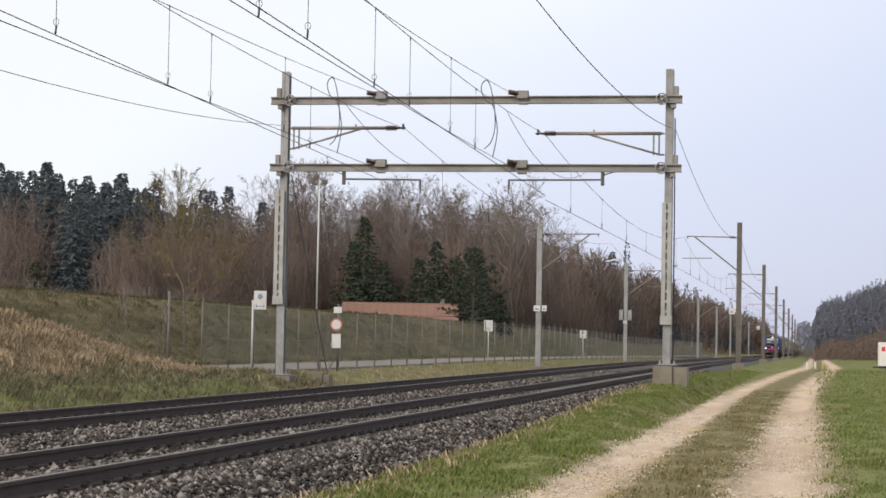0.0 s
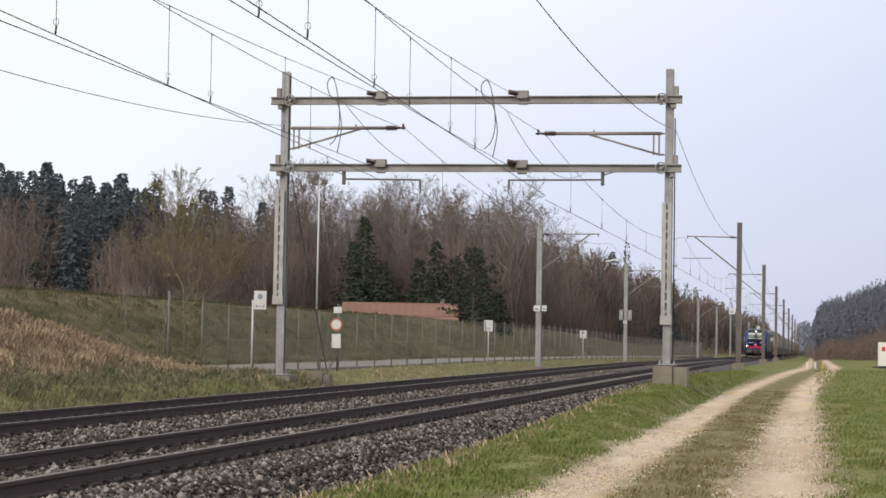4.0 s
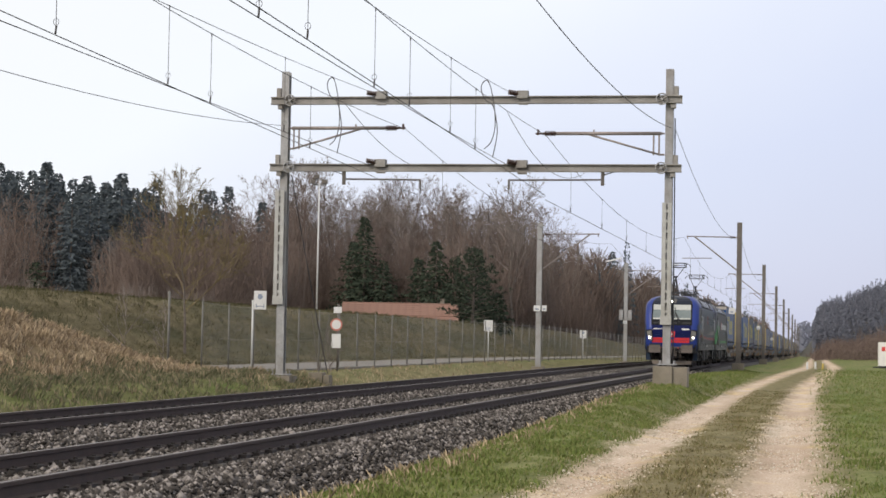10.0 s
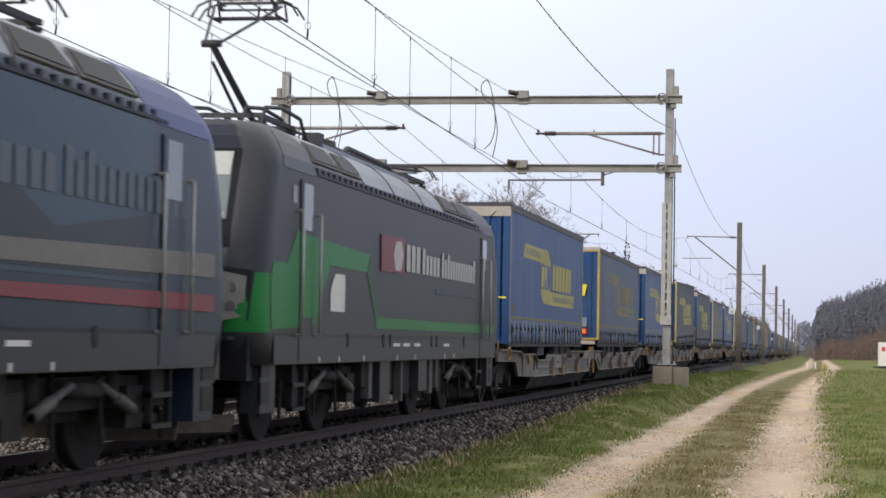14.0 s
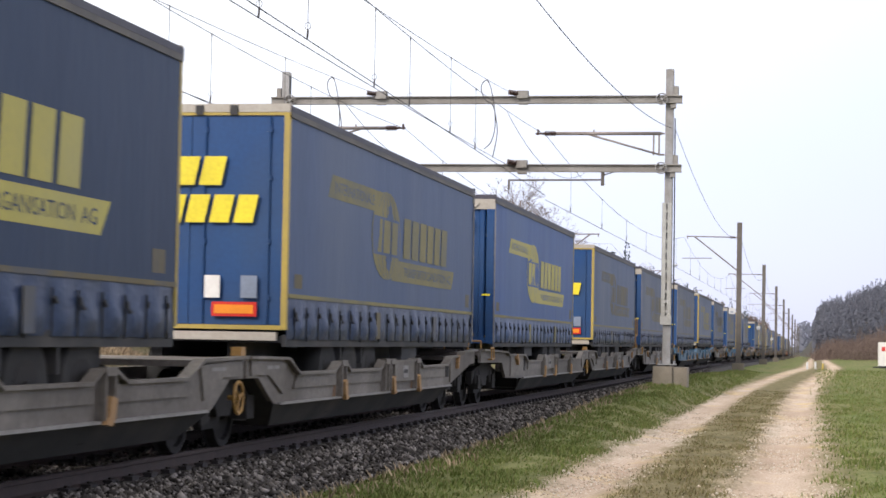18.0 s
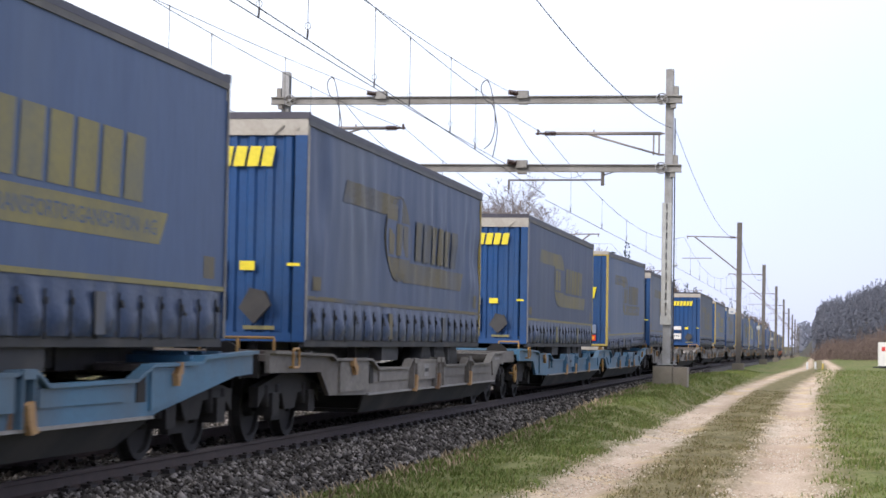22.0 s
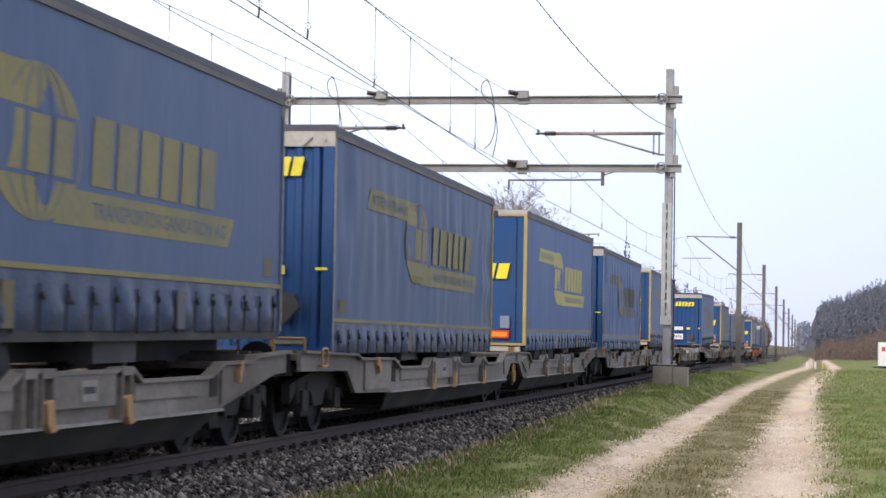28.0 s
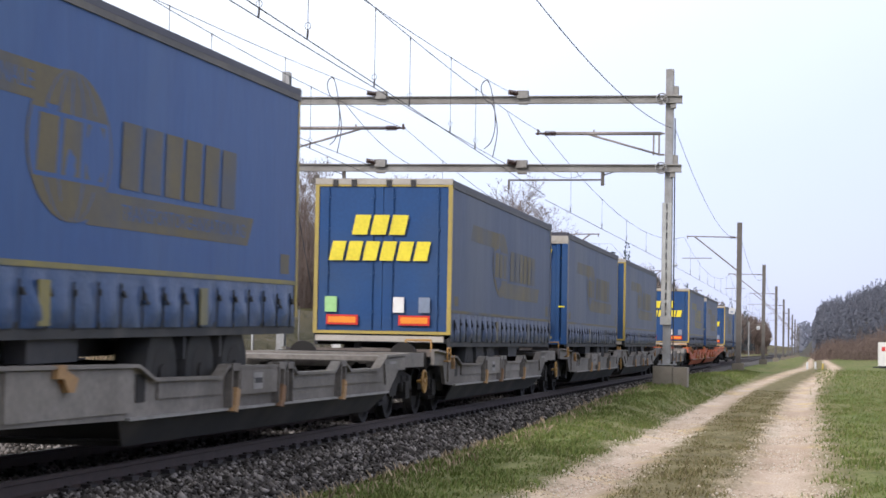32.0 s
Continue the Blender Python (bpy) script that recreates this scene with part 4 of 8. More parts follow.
    for k in range(560):
        y = 300 + 660 * (k / 560)
        x = -22.5 + 9.5 * smooth_step(380, 760, y) - rng.uniform(0, 22)
        base = Vector((x, y, land(x, y)))
        h = rng.uniform(10, 15.5)
        if rng.random() < 0.22:
            h *= 1.12
            for j in range(210):
                f = rng.random() ** 1.3
                a = rng.uniform(0, 6.28)
                r = 2.5 * (1 - f) + 0.1
                p = base + Vector((math.cos(a) * r * rng.uniform(0.3, 1), math.sin(a) * r * rng.uniform(0.3, 1), h * (0.1 + 0.9 * f)))
                dark.leaf(p, Vector((math.cos(a), math.sin(a), -0.4 + rng.gauss(0, 0.3))) * (0.28 + 0.13 * r), Vector((rng.gauss(0, 0.2), rng.gauss(0, 0.2), 0.4)))
        else:
            far.stick(base, base + Vector((0, 0, h * 0.6)), 0.3, 0.15, 4)
            for j in range(140):
                a, f = rng.uniform(0, 6.28), rng.random()
                r = 2.8 * math.sin(0.4 + 2.5 * f)
                p = base + Vector((math.cos(a) * r * 0.6, math.sin(a) * r * 0.6, h * (0.25 + 0.6 * f)))
                far.stick(p, p + Vector((math.cos(a) * 0.8, math.sin(a) * 0.8, 1.6)) * rng.uniform(0.7, 1.4), 0.09, 0.04, 3)
    joined("distant_woods", far.v, far.f, M_TWIG[0], None, "distant bare brown woods along the railway", "woods", "stuff")
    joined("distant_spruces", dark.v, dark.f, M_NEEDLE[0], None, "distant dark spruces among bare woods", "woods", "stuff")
    # wooded hill to the north-east
    bm = B()
    rows = []
    def hill(x, y):
        return -2.5 + 12.5 * smooth_step(3, 12, x) * smooth_step(620, 760, y) + 8 * smooth_step(11, 34, x) * smooth_step(620, 790, y) + 8 * smooth_step(60, 140, x) * smooth_step(640, 880, y) + 1.2 * noise.noise((x * 0.06, y * 0.02, 2))
    for y in steps([(620, 1000, 20), (1000, 1500, 100)]):
        rows.append([bm.verts.new((x, y, hill(x, y))) for x in steps([(-10, 200, 6), (200, 500, 60)])])
    for a, b in zip(rows, rows[1:]):
        for i in range(len(a) - 1):
            bm.faces.new((a[i], a[i + 1], b[i + 1], b[i]))
    tagged(part("hillside", bm, mat("forest_floor", (0.06, 0.055, 0.045), (0.04, 0.038, 0.03), 0.95), None, "wooded hillside in the distance", True), "", "hill", "", "structure")
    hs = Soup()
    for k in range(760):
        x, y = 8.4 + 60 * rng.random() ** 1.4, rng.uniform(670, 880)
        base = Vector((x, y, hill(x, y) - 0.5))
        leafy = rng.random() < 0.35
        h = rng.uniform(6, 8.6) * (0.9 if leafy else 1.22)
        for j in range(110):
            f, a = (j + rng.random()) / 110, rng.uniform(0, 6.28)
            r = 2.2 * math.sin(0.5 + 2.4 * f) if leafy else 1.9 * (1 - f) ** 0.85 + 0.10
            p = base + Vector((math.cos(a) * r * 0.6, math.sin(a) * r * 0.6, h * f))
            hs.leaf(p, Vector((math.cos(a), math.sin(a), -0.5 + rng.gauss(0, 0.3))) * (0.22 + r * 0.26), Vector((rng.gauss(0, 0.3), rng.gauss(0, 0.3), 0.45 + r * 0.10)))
    # pale blue-grey: haze of the distance is put into the needle colour
    joined("hillside_spruces", hs.v, hs.f, island_mat("hill_needles_hazed", [(0.120, 0.130, 0.160), (0.128, 0.136, 0.163), (0.140, 0.138, 0.160), (0.122, 0.134, 0.166)]), None, "dense spruce wood on the distant hill", "woods", "stuff")
    # far clump of trees at the line's vanishing end
    fc = Soup()
    for k in range(26):
        x, y = rng.gauss(2.5, 3.2), rng.uniform(1250, 1300)
        h = rng.uniform(15, 22) * (1 - 0.05 * abs(x - 2.5))
        for j in range(40):
            f, a = (j + rng.random()) / 40, rng.uniform(0, 6.28)
            r = 2.6 * math.sin(0.5 + 2.4 * f)
            q = Vector((x + math.cos(a) * r, y + math.sin(a) * r, -3.5 + h * f))
            fc.leaf(q, Vector((math.cos(a), math.sin(a), 0.2)) * 1.6, Vector((0, 0, 1.7)))
    # still paler and bluer, again haze mixed into the base colour
    joined("distant_clump", fc.v, fc.f, island_mat("clump_needles_hazed", [(0.17, 0.185, 0.235), (0.20, 0.21, 0.25)]), None, "small clump of trees in the far distance", "woods", "stuff")
    # brown hedge along the eastern field
    hedge = Soup()
    for k in range(900):
        y = rng.uniform(330, 420)
        x = rng.uniform(8.6, 42)
        base = Vector((x, y, land(x, y) - 0.3))
        h = (rng.uniform(1.6, 3.6) + 2.2 * noise.noise((x * 0.35, y * 0.05, 1))) * smooth_step(7.0, 11, x) + 6.0 * rng.random() ** 1.6 * smooth_step(11, 24, x)
        h = max(h, 0.8)
        for j in range(46):
            a = rng.uniform(0, 6.28)
            p = base + Vector((rng.gauss(0, 0.9), rng.gauss(0, 0.9), h * rng.uniform(0.0, 0.8)))
            hedge.twig(p, p + Vector((math.cos(a) * 0.6, math.sin(a) * 0.6, rng.uniform(0.3, 1.1))) * rng.uniform(0.5, 1.1), 0.045)
    joined("hedge", hedge.v, hedge.f, island_mat("reddish_hedge_twigs", [(0.105, 0.076, 0.068), (0.14, 0.104, 0.09), (0.18, 0.138, 0.115)]), None, "reddish-brown leafless hedge across the field", "hedge", "stuff")


make_woods()

# ================= the train =================
TL = 13.80          # trailer length
M_BLUE = mat("trailer_blue_paint", (0.012, 0.063, 0.195), (0.009, 0.046, 0.150), 0.40, scale=1.0, fine=18, dirt=(0.055, 0.075, 0.10), amount=0.55, spec=0.35)
M_CURT = [
    mat("curtain_blue", (0.026, 0.088, 0.270), (0.019, 0.066, 0.215), 0.46, scale=0.9, fine=7, bump=0.22, dirt=(0.07, 0.12, 0.22), amount=0.4, per_object=0.06, stretch=(1, 1, 0.3), spec=0.26),
    mat("curtain_dusty", (0.058, 0.096, 0.195), (0.044, 0.076, 0.160), 0.48, scale=0.9, fine=7, bump=0.25, dirt=(0.10, 0.125, 0.18), amount=0.5, per_object=0.08, stretch=(1, 1, 0.3), spec=0.26),
    mat("curtain_grey", (0.056, 0.083, 0.158), (0.040, 0.062, 0.125), 0.48, scale=0.9, fine=7, bump=0.25, dirt=(0.11, 0.125, 0.155), amount=0.5, per_object=0.08, stretch=(1, 1, 0.3), spec=0.26),
    mat("curtain_slate", (0.020, 0.041, 0.090), (0.015, 0.031, 0.072), 0.46, scale=0.9, fine=7, bump=0.3, dirt=(0.040, 0.062, 0.10), amount=0.5, per_object=0.06, stretch=(1, 1, 0.3), spec=0.18),
    mat("curtain_worn_navy", (0.029, 0.052, 0.120), (0.020, 0.038, 0.094), 0.46, scale=0.9, fine=7, bump=0.25, dirt=(0.055, 0.072, 0.115), amount=0.5, stretch=(1, 1, 0.3), spec=0.18),
]
M_YEL = [mat("print_yellow", (0.46, 0.40, 0.06), (0.38, 0.33, 0.06), 0.5, scale=1.5, fine=14, dirt=(0.25, 0.25, 0.2), amount=0.3),
         mat("print_faded_yellow", (0.26, 0.222, 0.07), (0.18, 0.16, 0.075), 0.55, scale=1.5, fine=14, dirt=(0.09, 0.11, 0.14), amount=0.6, spec=0.26),
         mat("print_worn_ochre", (0.150, 0.120, 0.052), (0.105, 0.090, 0.056), 0.55, scale=1.5, fine=14, dirt=(0.052, 0.080, 0.150), amount=0.9, spec=0.26),
         mat("print_dull_yellow", (0.185, 0.155, 0.052), (0.13, 0.112, 0.055), 0.55, scale=1.5, fine=14, dirt=(0.07, 0.085, 0.13), amount=0.7, spec=0.26)]
# sheen at flat angles: road dust, plus haze painted onto the far trailers
for q in M_CURT + M_YEL:
    cloth_node = q.node_tree.nodes["Principled BSDF"]
    cloth_node.inputs["Sheen Weight"].default_value = 0.27
    cloth_node.inputs["Sheen Roughness"].default_value = 0.13
    cloth_node.inputs["Sheen Tint"].default_value = (0.82, 0.76, 0.67, 1)
M_YELPAINT = mat("bright_yellow_lettering", (0.80, 0.66, 0.03), None, 0.4, scale=2, fine=20)
M_YELFRAME = mat("yellow_door_frame", (0.42, 0.31, 0.05), (0.32, 0.24, 0.06), 0.5, scale=2, fine=20, dirt=(0.2, 0.17, 0.1), amount=0.4)
M_TARPEDGE = mat("violet_grey_tarpaulin_edge", (0.050, 0.046, 0.066), (0.034, 0.032, 0.048), 0.55, scale=3, fine=20, dirt=(0.08, 0.075, 0.075), amount=0.4)
M_LATCH = mat("ochre_latch", (0.42, 0.25, 0.10), (0.26, 0.15, 0.07), 0.7, scale=6, fine=40)
M_SKIRTBLUE = mat("curtain_skirt_bright", (0.022, 0.062, 0.165), (0.014, 0.042, 0.12), 0.36, scale=3, fine=18, bump=0.5, dirt=(0.05, 0.08, 0.14), amount=0.4, spec=0.28)
M_SKIRT = mat("curtain_skirt_blue", (0.024, 0.046, 0.105), (0.014, 0.028, 0.070), 0.34, scale=3, fine=18, bump=0.5, dirt=(0.065, 0.075, 0.095), amount=0.45, spec=0.16)
M_STRAP = mat("dark_webbing", (0.013, 0.014, 0.018), None, 0.7)
M_ROOFTARP = mat("grey_roof_tarpaulin", (0.12, 0.122, 0.135), (0.075, 0.078, 0.09), 0.7, scale=3, fine=20, bump=0.3, dirt=(0.07, 0.07, 0.07), amount=0.5)
M_ALU = mat("dull_roof_rail", (0.115, 0.108, 0.10), (0.075, 0.07, 0.065), 0.6, 0.2, scale=2, fine=20, dirt=(0.2, 0.17, 0.13), amount=0.5)
M_CREAM = mat("cream_header", (0.44, 0.41, 0.36), (0.33, 0.30, 0.26), 0.6, scale=2, fine=18, dirt=(0.25, 0.2, 0.14), amount=0.5)
M_CHASSIS = mat("chassis_dark", (0.035, 0.036, 0.040), (0.022, 0.022, 0.024), 0.8, scale=4, fine=30, dirt=(0.09, 0.08, 0.07), amount=0.5)
M_TYRE = mat("tyre", (0.018, 0.018, 0.018), None, 0.9, dirt=(0.06, 0.055, 0.05), amount=0.5)
M_WHITE = mat("white_plate", (0.74, 0.73, 0.70), (0.62, 0.6, 0.57), 0.5, scale=3, fine=25)
M_ORANGE = mat("reflector_orange", (0.85, 0.28, 0.02), None, 0.35)
M_REDP = mat("reflector_red", (0.62, 0.03, 0.02), None, 0.35)
M_GREENST = mat("green_sticker", (0.35, 0.62, 0.25), None, 0.5)
M_WAGON = [mat("wagon_grey", (0.23, 0.206, 0.182), (0.115, 0.103, 0.09), 0.65, scale=1.1, fine=14, dirt=(0.05, 0.038, 0.028), amount=0.85, per_object=0.1, bump=0.15),
           mat("wagon_blue", (0.055, 0.160, 0.265), (0.042, 0.118, 0.20), 0.5, scale=1.6, fine=16, dirt=(0.08, 0.075, 0.07), amount=0.55, bump=0.15),
           mat("wagon_orange", (0.52, 0.10, 0.02), (0.40, 0.08, 0.02), 0.6, scale=1.6, fine=16, dirt=(0.1, 0.07, 0.05), amount=0.5)]
# brake dust and the shade below the train, both in these near-black colours
M_UNDER = mat("brake_dust_and_shade", (0.017, 0.014, 0.0125), (0.010, 0.0085, 0.008), 0.85, scale=4, fine=30, bump=0.3)
M_WHEEL = mat("wheel_steel_shaded", (0.016, 0.013, 0.012), (0.009, 0.008, 0.007), 0.8, 0.1, scale=5, fine=40)
# skirt colour darkened to hold the shadow under the wagon's edge
M_SLATE = mat("shaded_dark_skirt", (0.022, 0.021, 0.021), (0.014, 0.014, 0.014), 0.85, scale=2, fine=16, dirt=(0.09, 0.075, 0.06), amount=0.5)
M_DULLEDGE = mat("worn_sill_edge", (0.30, 0.285, 0.27), (0.16, 0.15, 0.14), 0.6, scale=2, fine=14)
M_BUFFER = mat("rusty_buffer_steel", (0.135, 0.112, 0.096), (0.07, 0.056, 0.048), 0.6, 0.2, scale=3, fine=20)
M_RUST = mat("rust_stain", (0.24, 0.13, 0.06), (0.12, 0.075, 0.05), 0.9, scale=5, fine=40)
M_HANDWHEEL = mat("ochre_hand_wheel", (0.36, 0.20, 0.04), (0.22, 0.12, 0.035), 0.6, scale=6, fine=40)
M_RAILYEL = mat("orange_handrail", (0.40, 0.22, 0.06), None, 0.5)


def quad_panel(bm, pts, thick_dir, d):
    """A thin plate: four corners and the same pushed by d along thick_dir."""
    t = Vector(thick_dir) * d
    a = [bm.verts.new(Vector(q)) for q in pts]
    b = [bm.verts.new(Vector(q) + t) for q in pts]
    n = len(pts)
    bm.faces.new(a[::-1])
    bm.faces.new(b)
    for i in range(n):
        bm.faces.new((a[i], a[(i + 1) % n], b[(i + 1) % n], b[i]))
    bmesh.ops.recalc_face_normals(bm, faces=bm.faces)
    return bm


def inscription(words, u0, u1, v0, v1, place, material, parent, name="inscription"):
    """Words in the built-in font, fitted between u0 and u1 and laid where place(u, v) says."""
    cu = bpy.data.curves.new(name, "FONT")
    cu.body = words
    cu.resolution_u = 2
    ob = bpy.data.objects.new(name, cu)
    bpy.context.scene.collection.objects.link(ob)
    bpy.context.view_layer.update()
    me = bpy.data.meshes.new_from_object(ob.evaluated_get(bpy.context.evaluated_depsgraph_get()))
    bpy.data.objects.remove(ob)
    bpy.data.curves.remove(cu)
    pts = [(v.co.x, v.co.y) for v in me.vertices]
    xa, xb, ya, yb = min(p[0] for p in pts), max(p[0] for p in pts), min(p[1] for p in pts), max(p[1] for p in pts)
    for v in me.vertices:
        u = u0 + (u1 - u0) * (v.co.x - xa) / (xb - xa)
        w = v0 + (v1 - v0) * (v.co.y - ya) / (yb - ya)
        v.co = place(u, w)
    me.materials.clear()
    me.materials.append(material)
    o = new(name, me)
    o.parent = parent
    return o


def letter_blocks(bm, x0, x1, z0, z1, n, lean, place, gap=0.18):
    """A row of plain slanted blocks in place of lettering."""
    w = (x1 - x0) / n
    for i in range(n):
        a, b = x0 + i * w + w * gap * 0.5, x0 + (i + 1) * w - w * gap * 0.5
        place(bm, [(a, z0), (b, z0), (b + lean, z1), (a + lean, z1)])


def make_trailer(lead, look_no, wavy=0.0, print_no=None, low=False):
    """Curtain-sided trailer; lead: 'wall' when the corrugated end wall goes first, 'doors' when the doors do."""
    kinds = {0: "blue", 1: "dusty grey-blue", 2: "faded grey", 3: "dark slate-blue", 4: "worn dark blue"}
    t = thing("curtain_trailer", kinds[look_no] + " curtain-sided trailer with " + ("corrugated blue end wall" if lead == "wall" else "yellow-framed blue rear doors") + " leading", "trailer", None, "trailers on the train")
    cm, ym = M_CURT[look_no], M_YEL[min(look_no, 2) if print_no is None else print_no]
    # heights of the hem and of the skirt's lower edge
    zh, zb = (1.56, 1.10) if low else (1.83, 1.285)
    zf = min(1.24, zb + 0.05)
    ztop = 4.30 if look_no in (0, 3) else 4.22
    rng = random.Random(look_no * 7 + (3 if lead == "wall" else 0) + int(wavy * 100))
    def cloth(y, z):
        """How far the curtain stands out."""
        mid = max(0.0, math.sin(math.pi * (z - zh) / (4.1 - zh)))
        off = 0.004 * noise.noise((y * 2.1, 0.3, look_no)) + 0.014 * mid * noise.noise((y * 0.8, z * 0.5, look_no))
        if wavy:
            off += wavy * (0.3 + mid) * (0.5 * noise.noise((y * 2.3, z * 0.7, 9)) + 1.1 * noise.noise((y * 0.7, z * 1.9, 4)) * math.exp(-min(y, TL - y) * 0.45))
        return 1.270 + off

    # curtains with shallow pleats
    for s in (1, -1):
        bm = B()
        ny = 130 if s > 0 else 20
        zs = [zh + (ztop - 0.15 - zh) * k / 9 for k in range(10)] if s > 0 else [zb + 0.03, ztop - 0.15]
        rows = [[bm.verts.new((s * cloth(y, z), y, z)) for z in zs] for y in (0.06 + (TL - 0.12) * i / ny for i in range(ny + 1))]
        for a, b in zip(rows, rows[1:]):
            for k in range(len(zs) - 1):
                bm.faces.new((a[k], b[k], b[k + 1], a[k + 1]) if s > 0 else (a[k], a[k + 1], b[k + 1], b[k]))
        part("side_curtain", bm, cm, t, "", True)

    lift = 1.6 if wavy else 0.62

    def printed(name, y0, y1, z0, z1, lean, m, off=0.006, label=""):
        """A slanted patch of print that lies on the curtain."""
        bm = B()
        n = max(2, int((y1 - y0) / 0.12))
        rows = []
        for i in range(n + 1):
            rows.append([bm.verts.new((cloth(y, z) + off * lift, y, z)) for y, z in ((y0 + (y1 - y0) * i / n + lean * k / 3, z0 + (z1 - z0) * k / 3) for k in range(4))])
        for a, b in zip(rows, rows[1:]):
            for k in range(3):
                bm.faces.new((a[k], b[k], b[k + 1], a[k + 1]))
        return part(name, bm, m, t, label)

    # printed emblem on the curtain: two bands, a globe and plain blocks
    band = printed("printed_band", 2.02, 5.5, 3.21, 3.53, 0.26, ym)
    band2 = printed("printed_band", 6.25, 11.5, 2.215, 2.54, 0.26, ym)
    gy, gz, ry, rz = 5.86, 2.885, 1.06, 0.675

    def lune(bm, lo, hi, f0, f1, off, n=14):
        """Strip of the globe between two meridians, f from -1 to 1, and two latitudes."""
        rows = []
        for i in range(n + 1):
            a = lo + (hi - lo) * i / n
            z = gz + rz * math.sin(a)
            rows.append([bm.verts.new((cloth(y, z) + off * lift, y, z)) for y in (gy + ry * f0(a) * math.cos(a), gy + ry * f1(a) * math.cos(a))])
        for p, q in zip(rows, rows[1:]):
            bm.faces.new((p[0], p[1], q[1], q[0]))
        return bm
    globe = part("printed_globe", lune(B(), -1.57, 1.57, lambda a: -1.0, lambda a: 1.0, 0.0075), ym, t, "globe disc")
    bm = B()
    for f in (-0.66, -0.32, 0.0, 0.32, 0.66):
        lune(bm, -1.56, 1.56, lambda a: f - 0.014 / math.cos(a) ** 0.7, lambda a: f + 0.014 / math.cos(a) ** 0.7, 0.0092)
    bmesh.ops.remove_doubles(bm, verts=bm.verts, dist=0.012)
    part("meridian_grid", bm, cm, globe)
    part("globe_band", lune(B(), -0.47, 0.42, lambda a: -0.955, lambda a: 0.955, 0.0105, 6), cm, globe)
    for y0, y1, n, z0, z1 in ((5.0, 6.74, 3, 2.62, 3.12), (7.12, 11.02, 6, 2.60, 3.24)):
        w = (y1 - y0) / n
        for i in range(n):
            printed("printed_block", y0 + i * w + 0.03, y0 + (i + 1) * w - 0.09, z0, z1, 0.06, ym, 0.0125)
    if look_no < 2 or print_no in (0, 1):
        for words, y0, y1, z0, z1, host in (("INTERNATIONALE", 2.42, 4.95, 3.29, 3.45, band), ("TRANSPORTORGANISATION", 7.2, 10.85, 2.30, 2.455, band2), ("AG", 11.0, 11.4, 2.30, 2.455, band2)):
            inscription(words, y0, y1, z0, z1, lambda y, z: (cloth(y, z) + 0.009 * lift, y, z), cm, host)
    printed("weight_panel", 0.35, 0.75, zh + 0.10, zh + 0.28, 0.0, M_YEL[2], 0.006, "small worn lettering panel")
    printed("weight_panel", 13.0, 13.4, zh + 0.10, zh + 0.34, 0.0, M_YEL[2], 0.006, "small worn lettering panel")
    # stripe, skirt and tensioning straps
    bm = B()
    box(bm, 1.262, 1.282, 0.05, TL - 0.05, zh - 0.028, zh + 0.024)
    part("hem_stripe", bm, M_YEL[1] if look_no < 2 or look_no == 4 else M_YEL[2], t)
    for s in (1, -1):
        bm = B()
        n = 21 * 6
        rows = []
        for i in range(n + 1):
            y = 0.35 + (TL - 0.7) * i / n
            if i == 0:
                y = 0.06
            elif i == n:
                y = TL - 0.06
            # the cloth bulges between one strap and the next
            g = math.sin(math.pi * (i % 6) / 6) * (0.8 + 0.7 * noise.noise((i // 6 * 1.7, 0, look_no)))
            rows.append([bm.verts.new((s * (1.262 + 0.062 * g * f + 0.02 * noise.noise((y * 2.6, f * 3, 3))), y, z)) for z, f in ((zb + (zh + 0.02 - zb) * k, f) for k, f in ((0.0, 0.5), (0.13, 1.0), (0.31, 1.15), (0.53, 0.7), (0.75, 0.3), (1.0, 0.0)))])
        for a, b in zip(rows, rows[1:]):
            for k in range(5):
                bm.faces.new((a[k], b[k], b[k + 1], a[k + 1]) if s > 0 else (a[k], a[k + 1], b[k + 1], b[k]))
        part("curtain_skirt", bm, M_SKIRTBLUE if look_no == 0 else M_SKIRT, t, "rippled lower edge of the curtain", True)
    first, other = None, []
    for i in range(22):
        y = 0.35 + i * (TL - 0.7) / 21
        if first is None:
            bm = B()
            box(bm, 1.276, 1.292, -0.007, 0.007, zb - 0.01, zh - 0.14)
            box(bm, 1.284, 1.312, -0.022, 0.022, zh - 0.27, zh - 0.20)
            prism(bm, [(-0.02, zh - 0.22), (0.05, zh - 0.31), (0.13, zh - 0.32), (0.16, zh - 0.29), (0.08, zh - 0.285), (0.03, zh - 0.20)], "x", 1.30, 1.312)
            first = part("strap", bm, M_STRAP, t)
            o = first
        elif i in (1, 2):
            bm = B()
            box(bm, 1.276, 1.292, -0.006, 0.006, zb - 0.01, zh - 0.13)
            if i == 1:
                box(bm, 1.284, 1.312, -0.02, 0.02, zh - 0.26, zh - 0.20)
                box(bm, 1.28, 1.305, -0.016, 0.016, zb - 0.02, zb + 0.04)
            else:
                prism(bm, [(-0.02, zh - 0.22), (0.04, zh - 0.27), (0.10, zh - 0.265), (0.03, zh - 0.20)], "x", 1.29, 1.312)
            other.append(part("strap", bm, M_STRAP, t))
            o = other[-1]
        else:
            o = new("strap", rng.choice((first, other[0], other[1], other[1])).data)
            o.parent = t
        o.location = (0, y, rng.uniform(-0.01, 0.01))
    for y in (5.2, 9.75):
        bm = B()
        box(bm, 1.30, 1.316, y - 0.13, y + 0.13, zb + 0.02, zh - 0.13)
